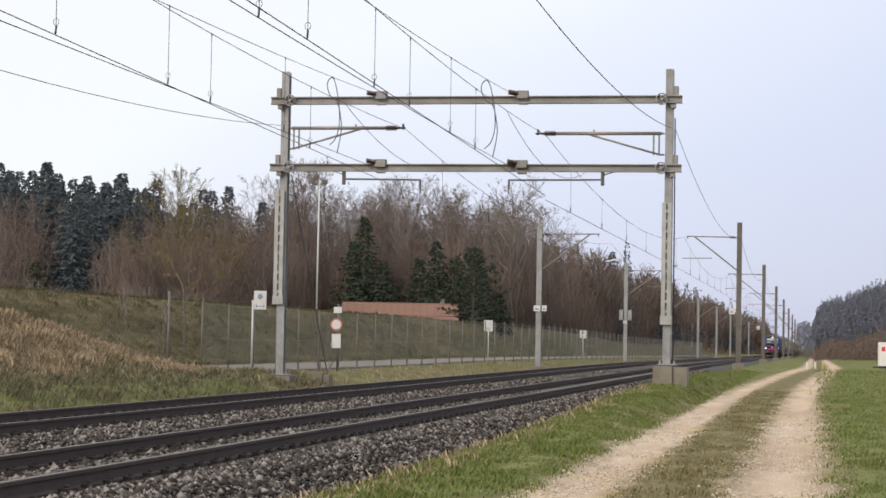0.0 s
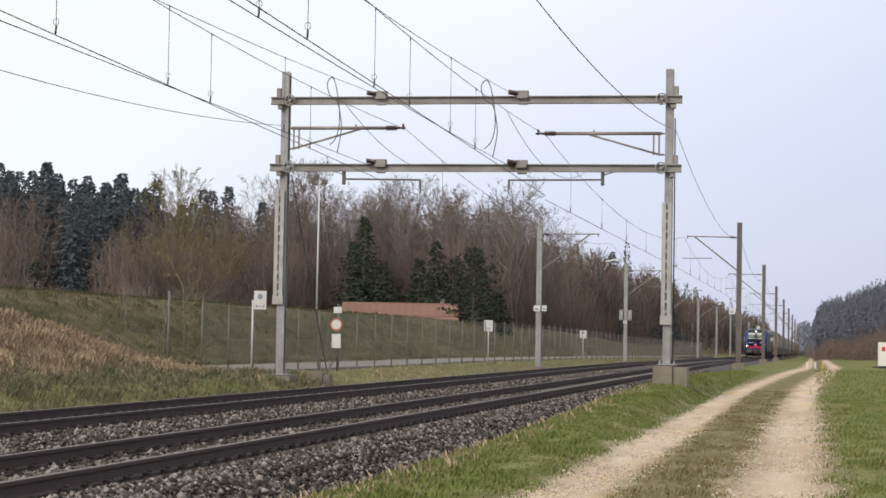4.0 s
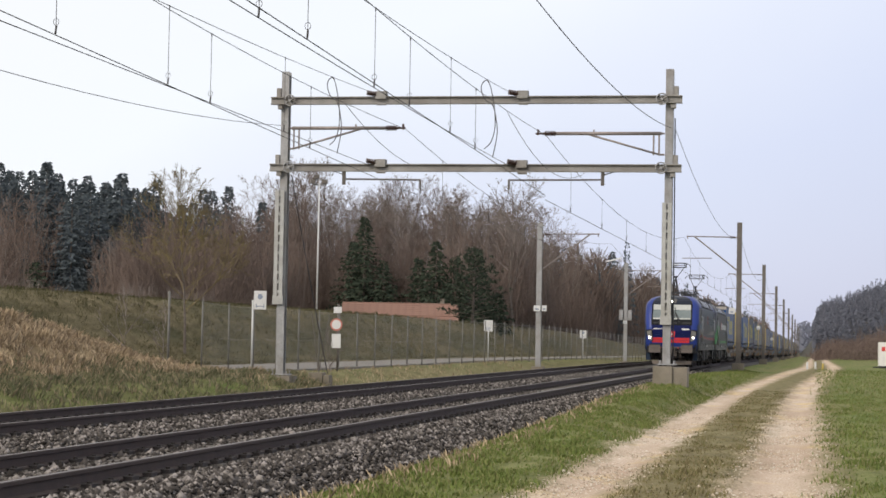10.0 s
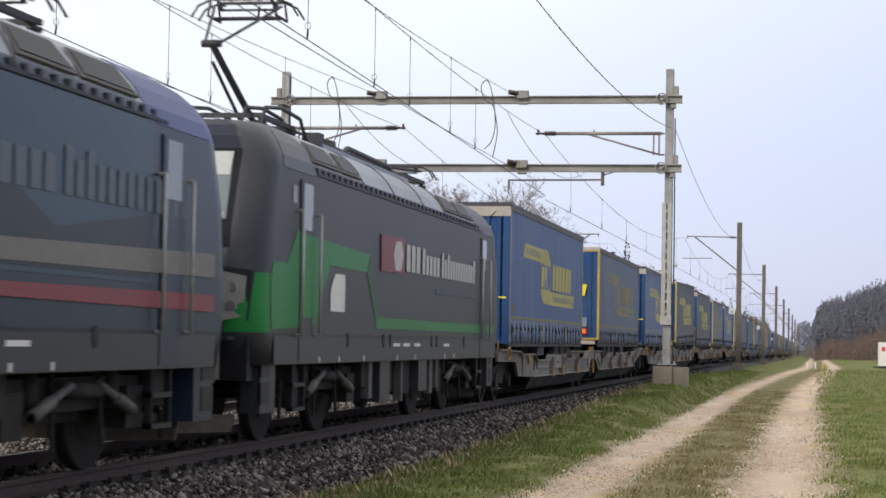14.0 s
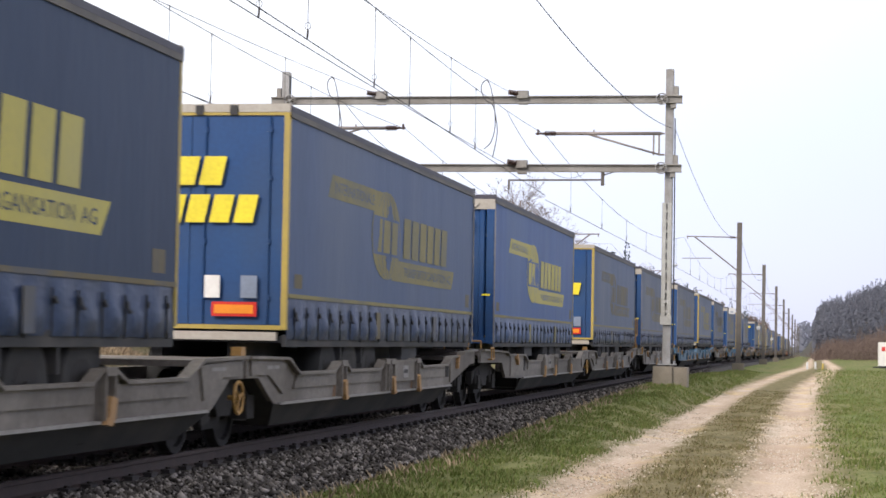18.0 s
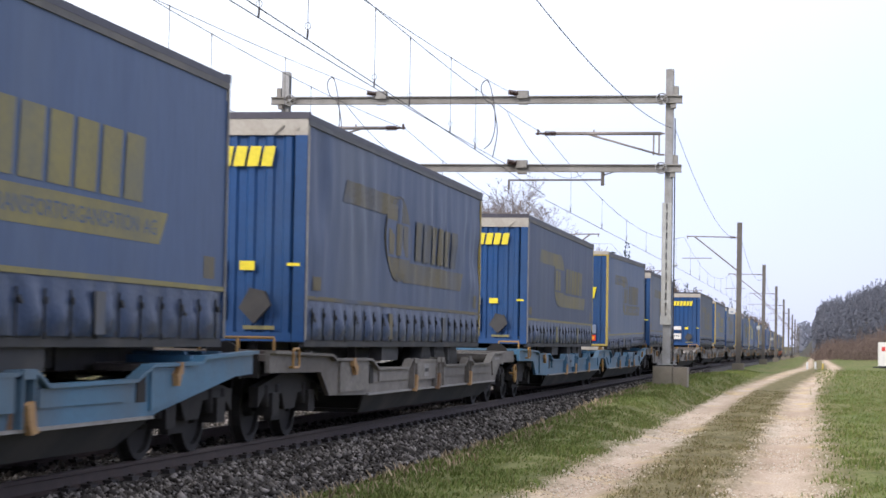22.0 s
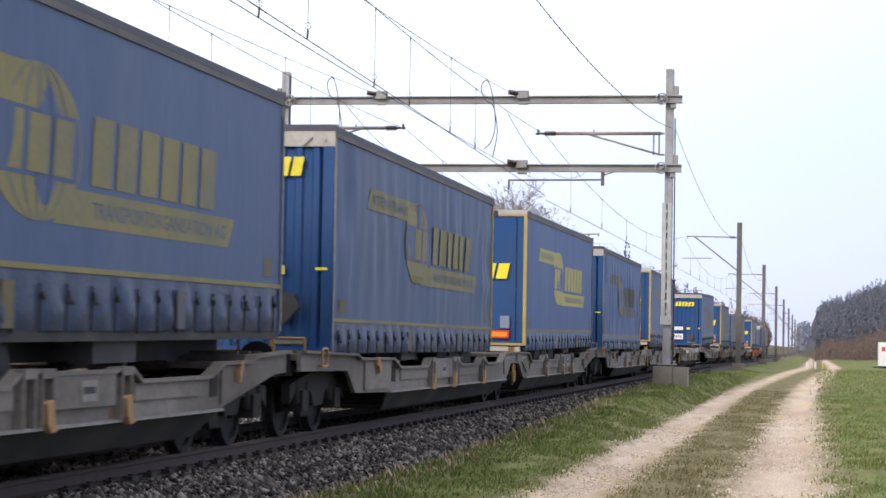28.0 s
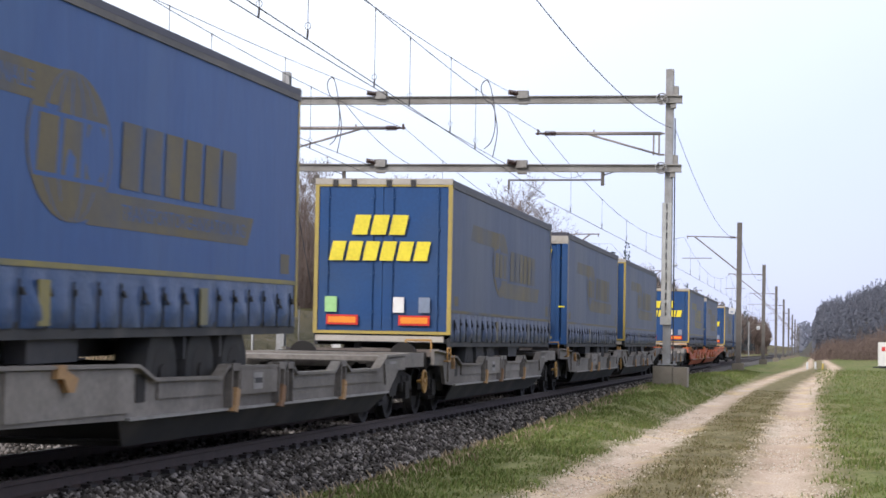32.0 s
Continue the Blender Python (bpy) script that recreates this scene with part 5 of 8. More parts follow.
        part("marker_patch", bm, M_YEL[1] if look_no in (0, 4) else M_YEL[2], t, "worn patch on the skirt")
    # roof, rails and floor frame
    bm = B()
    box(bm, -1.26, 1.26, 0.02, TL - 0.02, ztop - 0.075, ztop)
    for v in bm.verts:
        v.co.x *= 0.985 if v.co.z > ztop - 0.03 else 1.0
    bevelled(bm, 0.02, 1)
    part("roof", bm, M_ROOFTARP, t, "grey tarpaulin roof")
    for s in (1, -1):
        bm = B()
        box(bm, s * 1.275 - 0.015, s * 1.275 + 0.015, 0.0, TL, ztop - 0.165, ztop - 0.095)
        part("roof_rail", bm, M_ROOFTARP if look_no == 2 else M_ALU, t)
        bm = B()
        box(bm, s * 1.27 - 0.022, s * 1.27 + 0.022, 0.0, TL, ztop - 0.095, ztop - 0.02)
        part("roof_edge", bm, M_TARPEDGE, t, "dark tarpaulin edge along the roof")
        bm = B()
        box(bm, s * 1.20, s * 1.262, 0.05, TL - 0.05, zf - 0.05, zf + 0.10)
        part("floor_rail", bm, M_CHASSIS, t)
    bm = B()
    box(bm, -1.2, 1.2, 0.05, TL - 0.05, zf, zf + 0.08)
    part("floor", bm, M_CHASSIS, t)
    # end wall with corrugations
    yw, yd = (0.0, TL) if lead == "wall" else (TL, 0.0)
    sg = -1 if lead == "wall" else 1
    bm = B()
    prof, x = [], -1.10
    while x < 1.09:
        prof += [(x, 0.0), (x + 0.09, 0.0), (x + 0.12, 0.035), (x + 0.20, 0.035), (x + 0.23, 0.0)]
        x += 0.244
    lo = [bm.verts.new((u, yw + sg * (-0.02) + sg * v - sg * 0.03, zb + 0.075)) for u, v in prof]
    hi = [bm.verts.new((u, yw + sg * (-0.02) + sg * v - sg * 0.03, ztop - 0.29)) for u, v in prof]
    for i in range(len(prof) - 1):
        bm.faces.new((lo[i], lo[i + 1], hi[i + 1], hi[i]))
    wall = part("end_wall", bm, M_BLUE, t, "corrugated blue end wall")
    bm = B()
    ya, yb = sorted((yw - sg * 0.07, yw + sg * 0.012))
    for s in (1, -1):
        bm = B()
        box(bm, s * 1.19 - 0.08, s * 1.19 + 0.08, ya, yb, zb - 0.03, ztop - 0.29)
        bevelled(bm, 0.02, 1)
        part("corner_post", bm, M_BLUE, t)
    bm = B()
    box(bm, -1.10, 1.10, ya, yb, zb - 0.03, zb + 0.085)
    bevelled(bm, 0.02, 1)
    part("bottom_beam", bm, M_BLUE, t)
    bm = B()
    box(bm, -1.275, 1.275, ya - 0.004, yb + 0.004, ztop - 0.295, ztop - 0.085)
    bevelled(bm, 0.025, 2)
    for s in (1, -1):
        tube(bm, (s * 1.12, yw + sg * 0.01, ztop - 0.2), (s * 1.12, yw + sg * 0.03, ztop - 0.2), 0.035, 8)
        tube(bm, (s * 0.95, yw + sg * 0.03, ztop - 0.17), (s * 0.82, yw + sg * 0.03, ztop - 0.29), 0.018, 5)
    part("header", bm, M_CREAM, t, "cream metal header with rust marks")
    bm = B()
    box(bm, -1.292, 1.292, ya - 0.012, yb + 0.012, ztop - 0.083, ztop + 0.004)
    bevelled(bm, 0.02, 2)
    part("roof_edge", bm, M_TARPEDGE, t, "dark tarpaulin edge over the header")
    bm = B()
    box(bm, 1.276, 1.292, min(yw - sg * 0.005, yw - sg * 0.045), max(yw - sg * 0.005, yw - sg * 0.045), zb, ztop - 0.17)
    part("seal_strip", bm, M_DULLEDGE, t, "pale seal strip at the corner")
    bm = B()
    box(bm, 1.03, 1.20, min(yw + sg * 0.012, yw + sg * 0.016), max(yw + sg * 0.012, yw + sg * 0.016), 2.23, 2.27)
    part("yellow_tick", bm, M_YELPAINT, t)
    yo = yw + sg * 0.018
    place = lambda b, p: quad_panel(b, [(u, yo, v) for u, v in p], (0, sg, 0), 0.004)
    for x0, x1, n in ((-1.08, -0.46, 3), (-0.30, 0.82, 6)):
        for i in range(n):
            w = (x1 - x0) / n
            bm = B()
            place(bm, [(x0 + i * w + 0.02, 3.52), (x0 + (i + 1) * w - 0.02, 3.52), (x0 + (i + 1) * w + 0.03, 3.78), (x0 + i * w + 0.07, 3.78)])
            part("letter_block", bm, M_YELPAINT, wall)
    for z0, z1 in ((2.14, 2.33), (1.60, 1.92)):
        bm = B()
        box(bm, -0.56, 0.20, min(yo, yo + sg * 0.07), max(yo, yo + sg * 0.07), z0, z1)
        bevelled(bm, 0.015, 1)
        part("coupling_panel", bm, M_WHITE, wall, "white connection panel")
    bm = B()
    for u in (-0.54, 0.16):
        box(bm, u, u + 0.03, min(yo, yo + sg * 0.05), max(yo, yo + sg * 0.05), 1.92, 2.14)
    for k in range(4):
        tube(bm, (-0.3 + 0.12 * k, yo + sg * 0.06, 1.80 - 0.03 * (k % 2)), (-0.3 + 0.12 * k, yo + sg * 0.12, 1.80 - 0.03 * (k % 2)), 0.04, 7)
    part("air_couplings", bm, M_CHASSIS, wall)
    for u in (-0.90, 0.40):
        bm = B()
        box(bm, u, u + 0.2, min(yo, yo + sg * 0.006), max(yo, yo + sg * 0.006), 2.17, 2.29)
        part("yellow_sticker", bm, M_YELPAINT, wall)
    bm = B()
    box(bm, -1.15, -1.05, min(yo, yo + sg * 0.02), max(yo, yo + sg * 0.02), 1.88, 2.1)
    part("red_light", bm, M_REDP, wall)
    bm = B()
    prism(bm, [(0.42, 1.68), (0.62, 1.48), (0.84, 1.72), (0.76, 1.90), (0.56, 1.94)], "y", min(yo, yo + sg * 0.08), max(yo, yo + sg * 0.08))
    part("hose_pouch", bm, M_CHASSIS, wall, "dark hanging pouch")
    bm = B()
    place(bm, [(0.46, zb + 0.12), (0.88, zb + 0.12), (0.88, zb + 0.17), (0.46, zb + 0.17)])
    part("number_bar", bm, M_YEL[1], wall)
    # doors
    sd = -sg
    yo = yd + sd * 0.004
    for u0, u1 in ((-1.20, -0.005), (0.005, 1.20)):
        bm = B()
        box(bm, u0, u1, min(yd, yd - sd * 0.05), max(yd, yd - sd * 0.05), zb + 0.175, ztop - 0.135)
        bevelled(bm, 0.012, 1)
        door = part("rear_door", bm, M_BLUE, t, "blue rear door")
        bm = B()
        for u in (u0 + 0.18, u1 - 0.18):
            tube(bm, (u, yd + sd * 0.03, zb + 0.18), (u, yd + sd * 0.03, ztop - 0.155), 0.012, 6)
            for z in (1.8, 2.5, 3.3, 3.9):
                box(bm, u - 0.03, u + 0.03, yd + sd * 0.02 - 0.02, yd + sd * 0.02 + 0.02, z - 0.03, z + 0.03)
        part("locking_bar", bm, M_BLUE, door)
    bm = B()
    q0, q1 = min(yd - sd * 0.06, yo + sd * 0.02), max(yd - sd * 0.06, yo + sd * 0.02)
    for s in (1, -1):
        box(bm, s * 1.238 - 0.036, s * 1.238 + 0.036, q0, q1, zb + 0.115, ztop - 0.105)
    box(bm, -1.2, 1.2, q0, q1, zb + 0.115, zb + 0.17)
    box(bm, -1.2, 1.2, q0, q1, ztop - 0.14, ztop - 0.105)
    part("door_frame", bm, M_YELFRAME, t, "yellow painted door frame")
    bm = B()
    box(bm, -1.275, 1.275, min(q0, q1) - 0.0, max(q0, q1), ztop - 0.10, ztop + 0.005)
    for u in (-0.9, -0.55, 0.1, 0.55):
        box(bm, u - 0.05, u + 0.05, q0 - 0.02, q1 + 0.02, ztop - 0.135, ztop - 0.015, 1)
    part("door_header", bm, [M_CREAM, M_CHASSIS], t, "cream header with dark hinges")
    place = lambda b, p: quad_panel(b, [(u, yo + sd * 0.048, v) for u, v in p], (0, sd, 0), 0.004)
    for x0, x1, n, z0, z1 in ((-0.60, 0.44, 3, 3.20, 3.56), (-1.02, 0.86, 6, 2.73, 3.08)):
        for i in range(n):
            w = (x1 - x0) / n
            bm = B()
            place(bm, [(x0 + i * w + 0.025, z0), (x0 + (i + 1) * w - 0.035, z0), (x0 + (i + 1) * w + 0.04, z1), (x0 + i * w + 0.10, z1)])
            part("letter_block", bm, M_YELPAINT, t)
    for u0, u1 in ((-1.02, -0.43), (0.32, 0.90)):
        bm = B()
        box(bm, u0, u1, yo + sd * 0.05 - 0.01, yo + sd * 0.05 + 0.01, zb + 0.275, zb + 0.455)
        box(bm, u0 + 0.04, u1 - 0.04, yo + sd * 0.055 - 0.012, yo + sd * 0.055 + 0.012, zb + 0.31, zb + 0.42, 1)
        part("rear_marker", bm, [M_REDP, M_ORANGE], t, "orange rear marker plate with red rim")
    for u0, u1, k in ((-1.05, -0.83, 1), (0.22, 0.42, 0), (0.69, 0.90, 2)):
        bm = B()
        box(bm, u0, u1, yo + sd * 0.05 - 0.006, yo + sd * 0.05 + 0.006, zb + 0.505, zb + 0.785, k)
        part("door_sticker", bm, [M_WHITE, M_GREENST, M_SIGNBLUE], t)
    bm = B()
    box(bm, -1.22, 1.15, yd - sd * 0.02 - 0.06, yd - sd * 0.02 + 0.06, zb - 0.02, zb + 0.085)
    part("rear_bumper", bm, M_CREAM, t, "pale rust-stained rear bumper")
    # running gear
    bm = B()
    for s in (1, -1):
        box(bm, s * 0.5 - 0.07, s * 0.5 + 0.07, 0.3, TL - 0.3, 0.98, 1.24)
    yc = 10.0 if lead == "wall" else TL - 10.0
    for k in (-1.31, 0, 1.31):
        tube(bm, (-1.0, yc + k, 0.80), (1.0, yc + k, 0.80), 0.07, 8)
    kp = 2.6 if lead == "wall" else TL - 2.6
    box(bm, -0.6, 0.6, kp - 0.7, kp + 0.7, 0.95, 1.24)
    part("chassis", bm, M_CHASSIS, t)
    for k in (-1.31, 0, 1.31):
        for s in (1, -1):
            bm = B()
            tube(bm, (s * 1.20, yc + k, 0.80), (s * 0.86, yc + k, 0.80), 0.50, 20)
            tube(bm, (s * 1.205, yc + k, 0.80), (s * 1.19, yc + k, 0.80), 0.29, 16, mi=1)
            tube(bm, (s * 1.23, yc + k, 0.80), (s * 1.19, yc + k, 0.80), 0.11, 10, mi=1)
            part("wheel", bm, [M_TYRE, M_WHEEL], t)
    for s in (1, -1):
        bm = B()
        for k in (-1.31, 0, 1.31):
            box(bm, s * 1.03 - 0.2, s * 1.03 + 0.2, yc + k - 0.45, yc + k + 0.45, 1.31, 1.335)
        box(bm, s * 1.05 - 0.18, s * 1.05 + 0.18, yc - 0.68, yc - 0.62, 0.95, 1.3)
        box(bm, s * 1.05 - 0.18, s * 1.05 + 0.18, yc + 0.62, yc + 0.68, 0.95, 1.3)
        part("mudguard", bm, M_CHASSIS, t)
        ly = 4.6 if lead == "wall" else TL - 4.6
        bm = B()
        box(bm, s * 0.85 - 0.06, s * 0.85 + 0.06, ly - 0.06, ly + 0.06, 0.62, 1.24)
        part("landing_leg", bm, M_CHASSIS, t)
        bm = B()
        box(bm, s * 1.1 - 0.1, s * 1.1 + 0.1, ly + 0.5 if lead == "wall" else ly - 1.7, ly + 1.7 if lead == "wall" else ly - 0.5, 0.98, 1.2)
        part("pallet_box", bm, M_CHASSIS, t)
    return t


def turned_wheelset(y, r):
    """Axle and both flanged wheels as one turned body."""
    half = [(0.0, 0.08), (0.66, 0.085), (0.68, 0.16), (0.69, r - 0.09), (0.685, r + 0.02), (0.70, r + 0.028), (0.72, r), (0.83, r - 0.004), (0.83, r - 0.075), (0.785, r - 0.09), (0.77, 0.15), (0.86, 0.13), (0.87, 0.075), (0.96, 0.07)]
    prof = [(-x, q) for x, q in half[:0:-1]] + half
    bm = B()
    rings = [[bm.verts.new((x, y + q * math.cos(math.tau * i / 22), r + q * math.sin(math.tau * i / 22))) for i in range(22)] for x, q in prof]
    for a, b in zip(rings, rings[1:]):
        for i in range(22):
            bm.faces.new((a[i], b[i], b[(i + 1) % 22], a[(i + 1) % 22]))
    bm.faces.new(rings[0])
    bm.faces.new(rings[-1][::-1])
    return bm


def ring_wheel(x, y, z, r, thick):
    """Hand wheel: one closed ring with three spokes into a hub, standing across x."""
    bm = B()
    rows = []
    for i in range(20):
        p = math.tau * i / 20
        rows.append([bm.verts.new((x + thick * math.sin(math.tau * j / 6), y + (r + thick * math.cos(math.tau * j / 6)) * math.cos(p), z + (r + thick * math.cos(math.tau * j / 6)) * math.sin(p))) for j in range(6)])
    for i in range(20):
        for j in range(6):
            bm.faces.new((rows[i][j], rows[(i + 1) % 20][j], rows[(i + 1) % 20][(j + 1) % 6], rows[i][(j + 1) % 6]))
    for p in (0.3, 2.4, 4.5):
        tube(bm, (x, y, z), (x, y + r * math.cos(p), z + r * math.sin(p)), thick * 0.85, 5)
    tube(bm, (x - 0.12, y, z), (x + 0.02, y, z), 0.03, 6)
    return bm


def make_bogie(parent, y, wheel_r=0.46, base=1.8):
    bm = B()
    for s in (1, -1):
        prism(bm, [(y - 1.5, 0.45), (y - 1.2, 0.62), (y - 0.4, 0.60), (y - 0.25, 0.40), (y + 0.25, 0.40), (y + 0.4, 0.60), (y + 1.2, 0.62), (y + 1.5, 0.45), (y + 1.5, 0.70), (y + 0.5, 0.84), (y - 0.5, 0.84), (y - 1.5, 0.70)], "x", s * 0.98, s * 1.10)
        for k in (-base / 2, base / 2):
            box(bm, s * 1.06 - 0.1, s * 1.06 + 0.1, y + k - 0.16, y + k + 0.16, 0.34, 0.62)
            for q in (-0.24, 0.24):
                tube(bm, (s * 1.06, y + k + q, 0.45), (s * 1.06, y + k + q, 0.72), 0.075, 8)
        box(bm, s * 0.9 - 0.05, s * 0.9 + 0.05, y - 0.35, y + 0.35, 0.25, 0.45)
    box(bm, -1.0, 1.0, y - 0.3, y + 0.3, 0.5, 0.8)
    part("bogie_frame", bm, M_UNDER, parent, "brake-dusted bogie frame, its shade put into the dark colour")
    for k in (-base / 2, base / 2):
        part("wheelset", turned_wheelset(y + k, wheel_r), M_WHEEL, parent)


# side sill of one pocket: distance from the wagon's joint and height, for a pocket 18.4 m long
SILL_TOP = [(0.06, 1.09), (1.75, 1.07), (2.3, 0.88), (4.15, 0.88), (4.5, 1.0), (4.82, 1.0), (5.1, 0.88), (7.1, 0.88), (7.4, 1.01), (8.0, 1.01), (8.05, 0.985), (9.65, 0.985), (9.72, 1.01), (10.1, 1.0), (10.36, 0.88),
            (12.6, 0.89), (13.1, 1.03), (15.3, 1.04), (15.5, 1.10), (16.8, 1.12), (18.4, 1.15)]
SILL_BOTTOM = [(18.4, 0.88), (15.9, 0.86), (15.4, 0.54), (13.2, 0.50), (1.5, 0.49), (1.25, 0.52), (0.58, 0.83), (0.06, 0.83)]
SILL_TAIL = [(18.4, 0.88), (17.4, 0.86), (13.6, 0.55)] + SILL_BOTTOM[3:]     # long slope at the rear half's end


def make_wagon(fronts, y0, y1, paint, tall_rail=False, empty=False):
    """Low pocket wagon; fronts: where each pocket's trailer begins, in its own space."""
    col = {0: "grimy grey", 1: "light blue", 2: "orange"}[paint]
    w = thing("pocket_wagon", col + " pocket wagon with deep side sills, carrying trailers", "railway wagon", None, "wagons of the train")
    wm = M_WAGON[paint]
    n = len(fronts)
    joint = fronts[1] - 2.05 if n == 2 else y1 - 1.9
    halves = [(-1, joint - y0 - 0.22)] + ([(1, y1 - joint - 0.22)] if n == 2 else [])
    for g, L in halves:
        def at(d):
            return joint + g * (d if d <= 13.1 else 13.1 + (d - 13.1) * (L - 13.1) / 5.3)

        def plate(bm, pts, x0, x1):
            pts = [(at(d), z) for d, z in pts]
            return prism(bm, pts if g > 0 else pts[::-1], "x", x0, x1)

        def strip(bm, d0, d1, z0, z1, x0, x1):
            a, b = sorted((at(d0), at(d1)))
            return box(bm, x0, x1, a, b, z0, z1)
        for s in (1, -1):
            bm = B()
            plate(bm, SILL_TOP + (SILL_TAIL if g > 0 else SILL_BOTTOM), s * 1.28, s * 1.34)
            part("side_sill", bm, wm, w, "cranked side sill")
            bm = B()
            plate(bm, SILL_TOP + [(d, z - 0.035) for d, z in SILL_TOP[::-1]], s * 1.342, s * (1.415 if s > 0 else 1.36))
            part("top_flange", bm, wm, w)
            bm = B()
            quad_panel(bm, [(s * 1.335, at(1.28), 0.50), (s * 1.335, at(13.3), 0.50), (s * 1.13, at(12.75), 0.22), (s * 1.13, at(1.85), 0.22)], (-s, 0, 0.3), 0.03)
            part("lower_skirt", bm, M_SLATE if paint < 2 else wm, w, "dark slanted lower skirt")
        bm = B()
        strip(bm, 1.5, 13.2, 0.492, 0.522, 1.342, 1.39)
        part("sill_flange", bm, M_DULLEDGE, w, "worn pale lower edge")
        for pts in ([(2.15, 0.68), (4.36, 0.68), (4.36, 0.845), (2.30, 0.845)], [(4.96, 0.68), (7.30, 0.68), (7.30, 0.845), (4.96, 0.845)], [(10.24, 0.68), (12.4, 0.68), (12.4, 0.845), (10.24, 0.845)],
                    [(13.15, 0.57), (14.9, 0.57 if g < 0 else 0.70), (14.9, 0.99), (13.15, 0.985)], [(0.2, 0.86), (0.95, 0.86), (1.62, 0.62), (1.75, 1.0), (0.2, 1.04)]):
            bm = B()
            plate(bm, pts, 1.342, 1.368)
            part("side_plate", bm, wm, w, "proud side plate")
        bm = B()
        strip(bm, 8.06, 9.62, 0.66, 0.95, 1.342, 1.405)
        boxed = part("side_box", bm, wm, w, "boxed stiffener")
        bm = B()
        strip(bm, 8.72, 9.12, 0.71, 0.90, 1.407, 1.412)
        part("data_plate", bm, M_DULLEDGE if paint != 1 else wm, boxed, "pale data plate")
        bm = B()
        strip(bm, 8.76, 9.06, 0.78, 0.84, 1.413, 1.416)
        part("data_bar", bm, M_CHASSIS, boxed)
        for k, d in enumerate((4.66, 7.5, 7.9, 9.88)):
            bm = B()
            for q in (-0.15, 0.11):
                strip(bm, d + q, d + q + 0.04, 0.525, 0.96, 1.342, 1.425)
            strip(bm, d - 0.15, d + 0.15, 0.93, 1.012, 1.342, 1.43)
            stan = part("stanchion", bm, wm, w, "ribbed stanchion")
            if k != 1:
                bm = B()
                plate(bm, [(d - 0.09, 0.72), (d + 0.05, 0.75), (d + 0.10, 0.56), (d + 0.16, 0.49), (d + 0.02, 0.47), (d - 0.05, 0.55)], 1.395, 1.455)
                part("latch", bm, M_LATCH if (k + n) % 3 else M_RUST, stan, "ochre swinging latch")
        bm = B()
        for (d0, z0), (d1, z1) in (((0.60, 0.84), (1.27, 0.515)), ((1.27, 0.515), (1.88, 0.225))):
            quad_panel(bm, [(1.335 if z0 > 0.5 else 1.32, at(d0), z0), (1.32 if z1 > 0.3 else 1.13, at(d1), z1), (0.86, at(d1), z1), (0.86, at(d0), z0)], (0, -g, 0.2), 0.02)
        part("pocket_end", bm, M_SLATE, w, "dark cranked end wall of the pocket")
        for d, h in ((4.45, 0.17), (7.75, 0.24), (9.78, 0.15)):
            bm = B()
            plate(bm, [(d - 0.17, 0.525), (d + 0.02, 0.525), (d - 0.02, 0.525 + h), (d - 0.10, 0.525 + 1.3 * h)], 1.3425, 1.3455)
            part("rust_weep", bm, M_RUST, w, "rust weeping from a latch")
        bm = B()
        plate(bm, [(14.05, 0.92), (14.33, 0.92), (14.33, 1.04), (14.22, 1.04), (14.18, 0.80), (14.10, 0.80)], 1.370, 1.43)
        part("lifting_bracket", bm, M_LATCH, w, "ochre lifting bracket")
        # flat dark plate in place of the shade inside a step hollow
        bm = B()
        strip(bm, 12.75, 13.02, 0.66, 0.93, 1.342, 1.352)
        part("step_recess", bm, M_UNDER, w, "dark plate standing in for a shaded step hollow")
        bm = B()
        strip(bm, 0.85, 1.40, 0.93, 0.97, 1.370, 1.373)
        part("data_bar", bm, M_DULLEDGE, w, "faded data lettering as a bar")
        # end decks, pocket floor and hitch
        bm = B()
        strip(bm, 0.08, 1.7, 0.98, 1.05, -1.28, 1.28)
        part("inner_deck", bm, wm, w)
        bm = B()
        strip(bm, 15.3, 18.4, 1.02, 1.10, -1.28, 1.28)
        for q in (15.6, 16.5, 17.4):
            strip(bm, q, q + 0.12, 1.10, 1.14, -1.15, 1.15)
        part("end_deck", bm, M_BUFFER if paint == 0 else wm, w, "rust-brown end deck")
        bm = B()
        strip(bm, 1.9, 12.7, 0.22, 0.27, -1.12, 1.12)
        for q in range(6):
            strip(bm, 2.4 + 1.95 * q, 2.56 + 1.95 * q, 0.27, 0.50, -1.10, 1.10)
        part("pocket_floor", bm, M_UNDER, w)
        bm = B()
        strip(bm, 13.9, 15.2, 0.92, 1.03, -0.6, 0.6)
        strip(bm, 14.1, 14.8, 1.03, 1.12, -0.4, 0.4)
        tube(bm, (0, at(14.4), 1.1), (0, at(14.4), 1.15), 0.26, 12)
        for q in (-1.2, 0.7):
            strip(bm, 13.4, 15.3, 0.95, 1.02, q, q + 0.5)
        part("hitch", bm, M_BUFFER, w, "rust-brown trailer hitch on a raised stand")
        # hand rails at the outer end
        ye = at(17.9)
        bm = B()
        for p, q in (((0.80, ye, 1.1), (0.80, ye, 1.30)), ((1.25, ye, 1.1), (1.25, ye, 1.30)), ((0.80, ye, 1.30), (1.25, ye, 1.30))):
            tube(bm, p, q, 0.018, 6)
        part("hand_rail", bm, M_RAILYEL, w, "orange hand rail")
        if g < 0:
            bm = B()
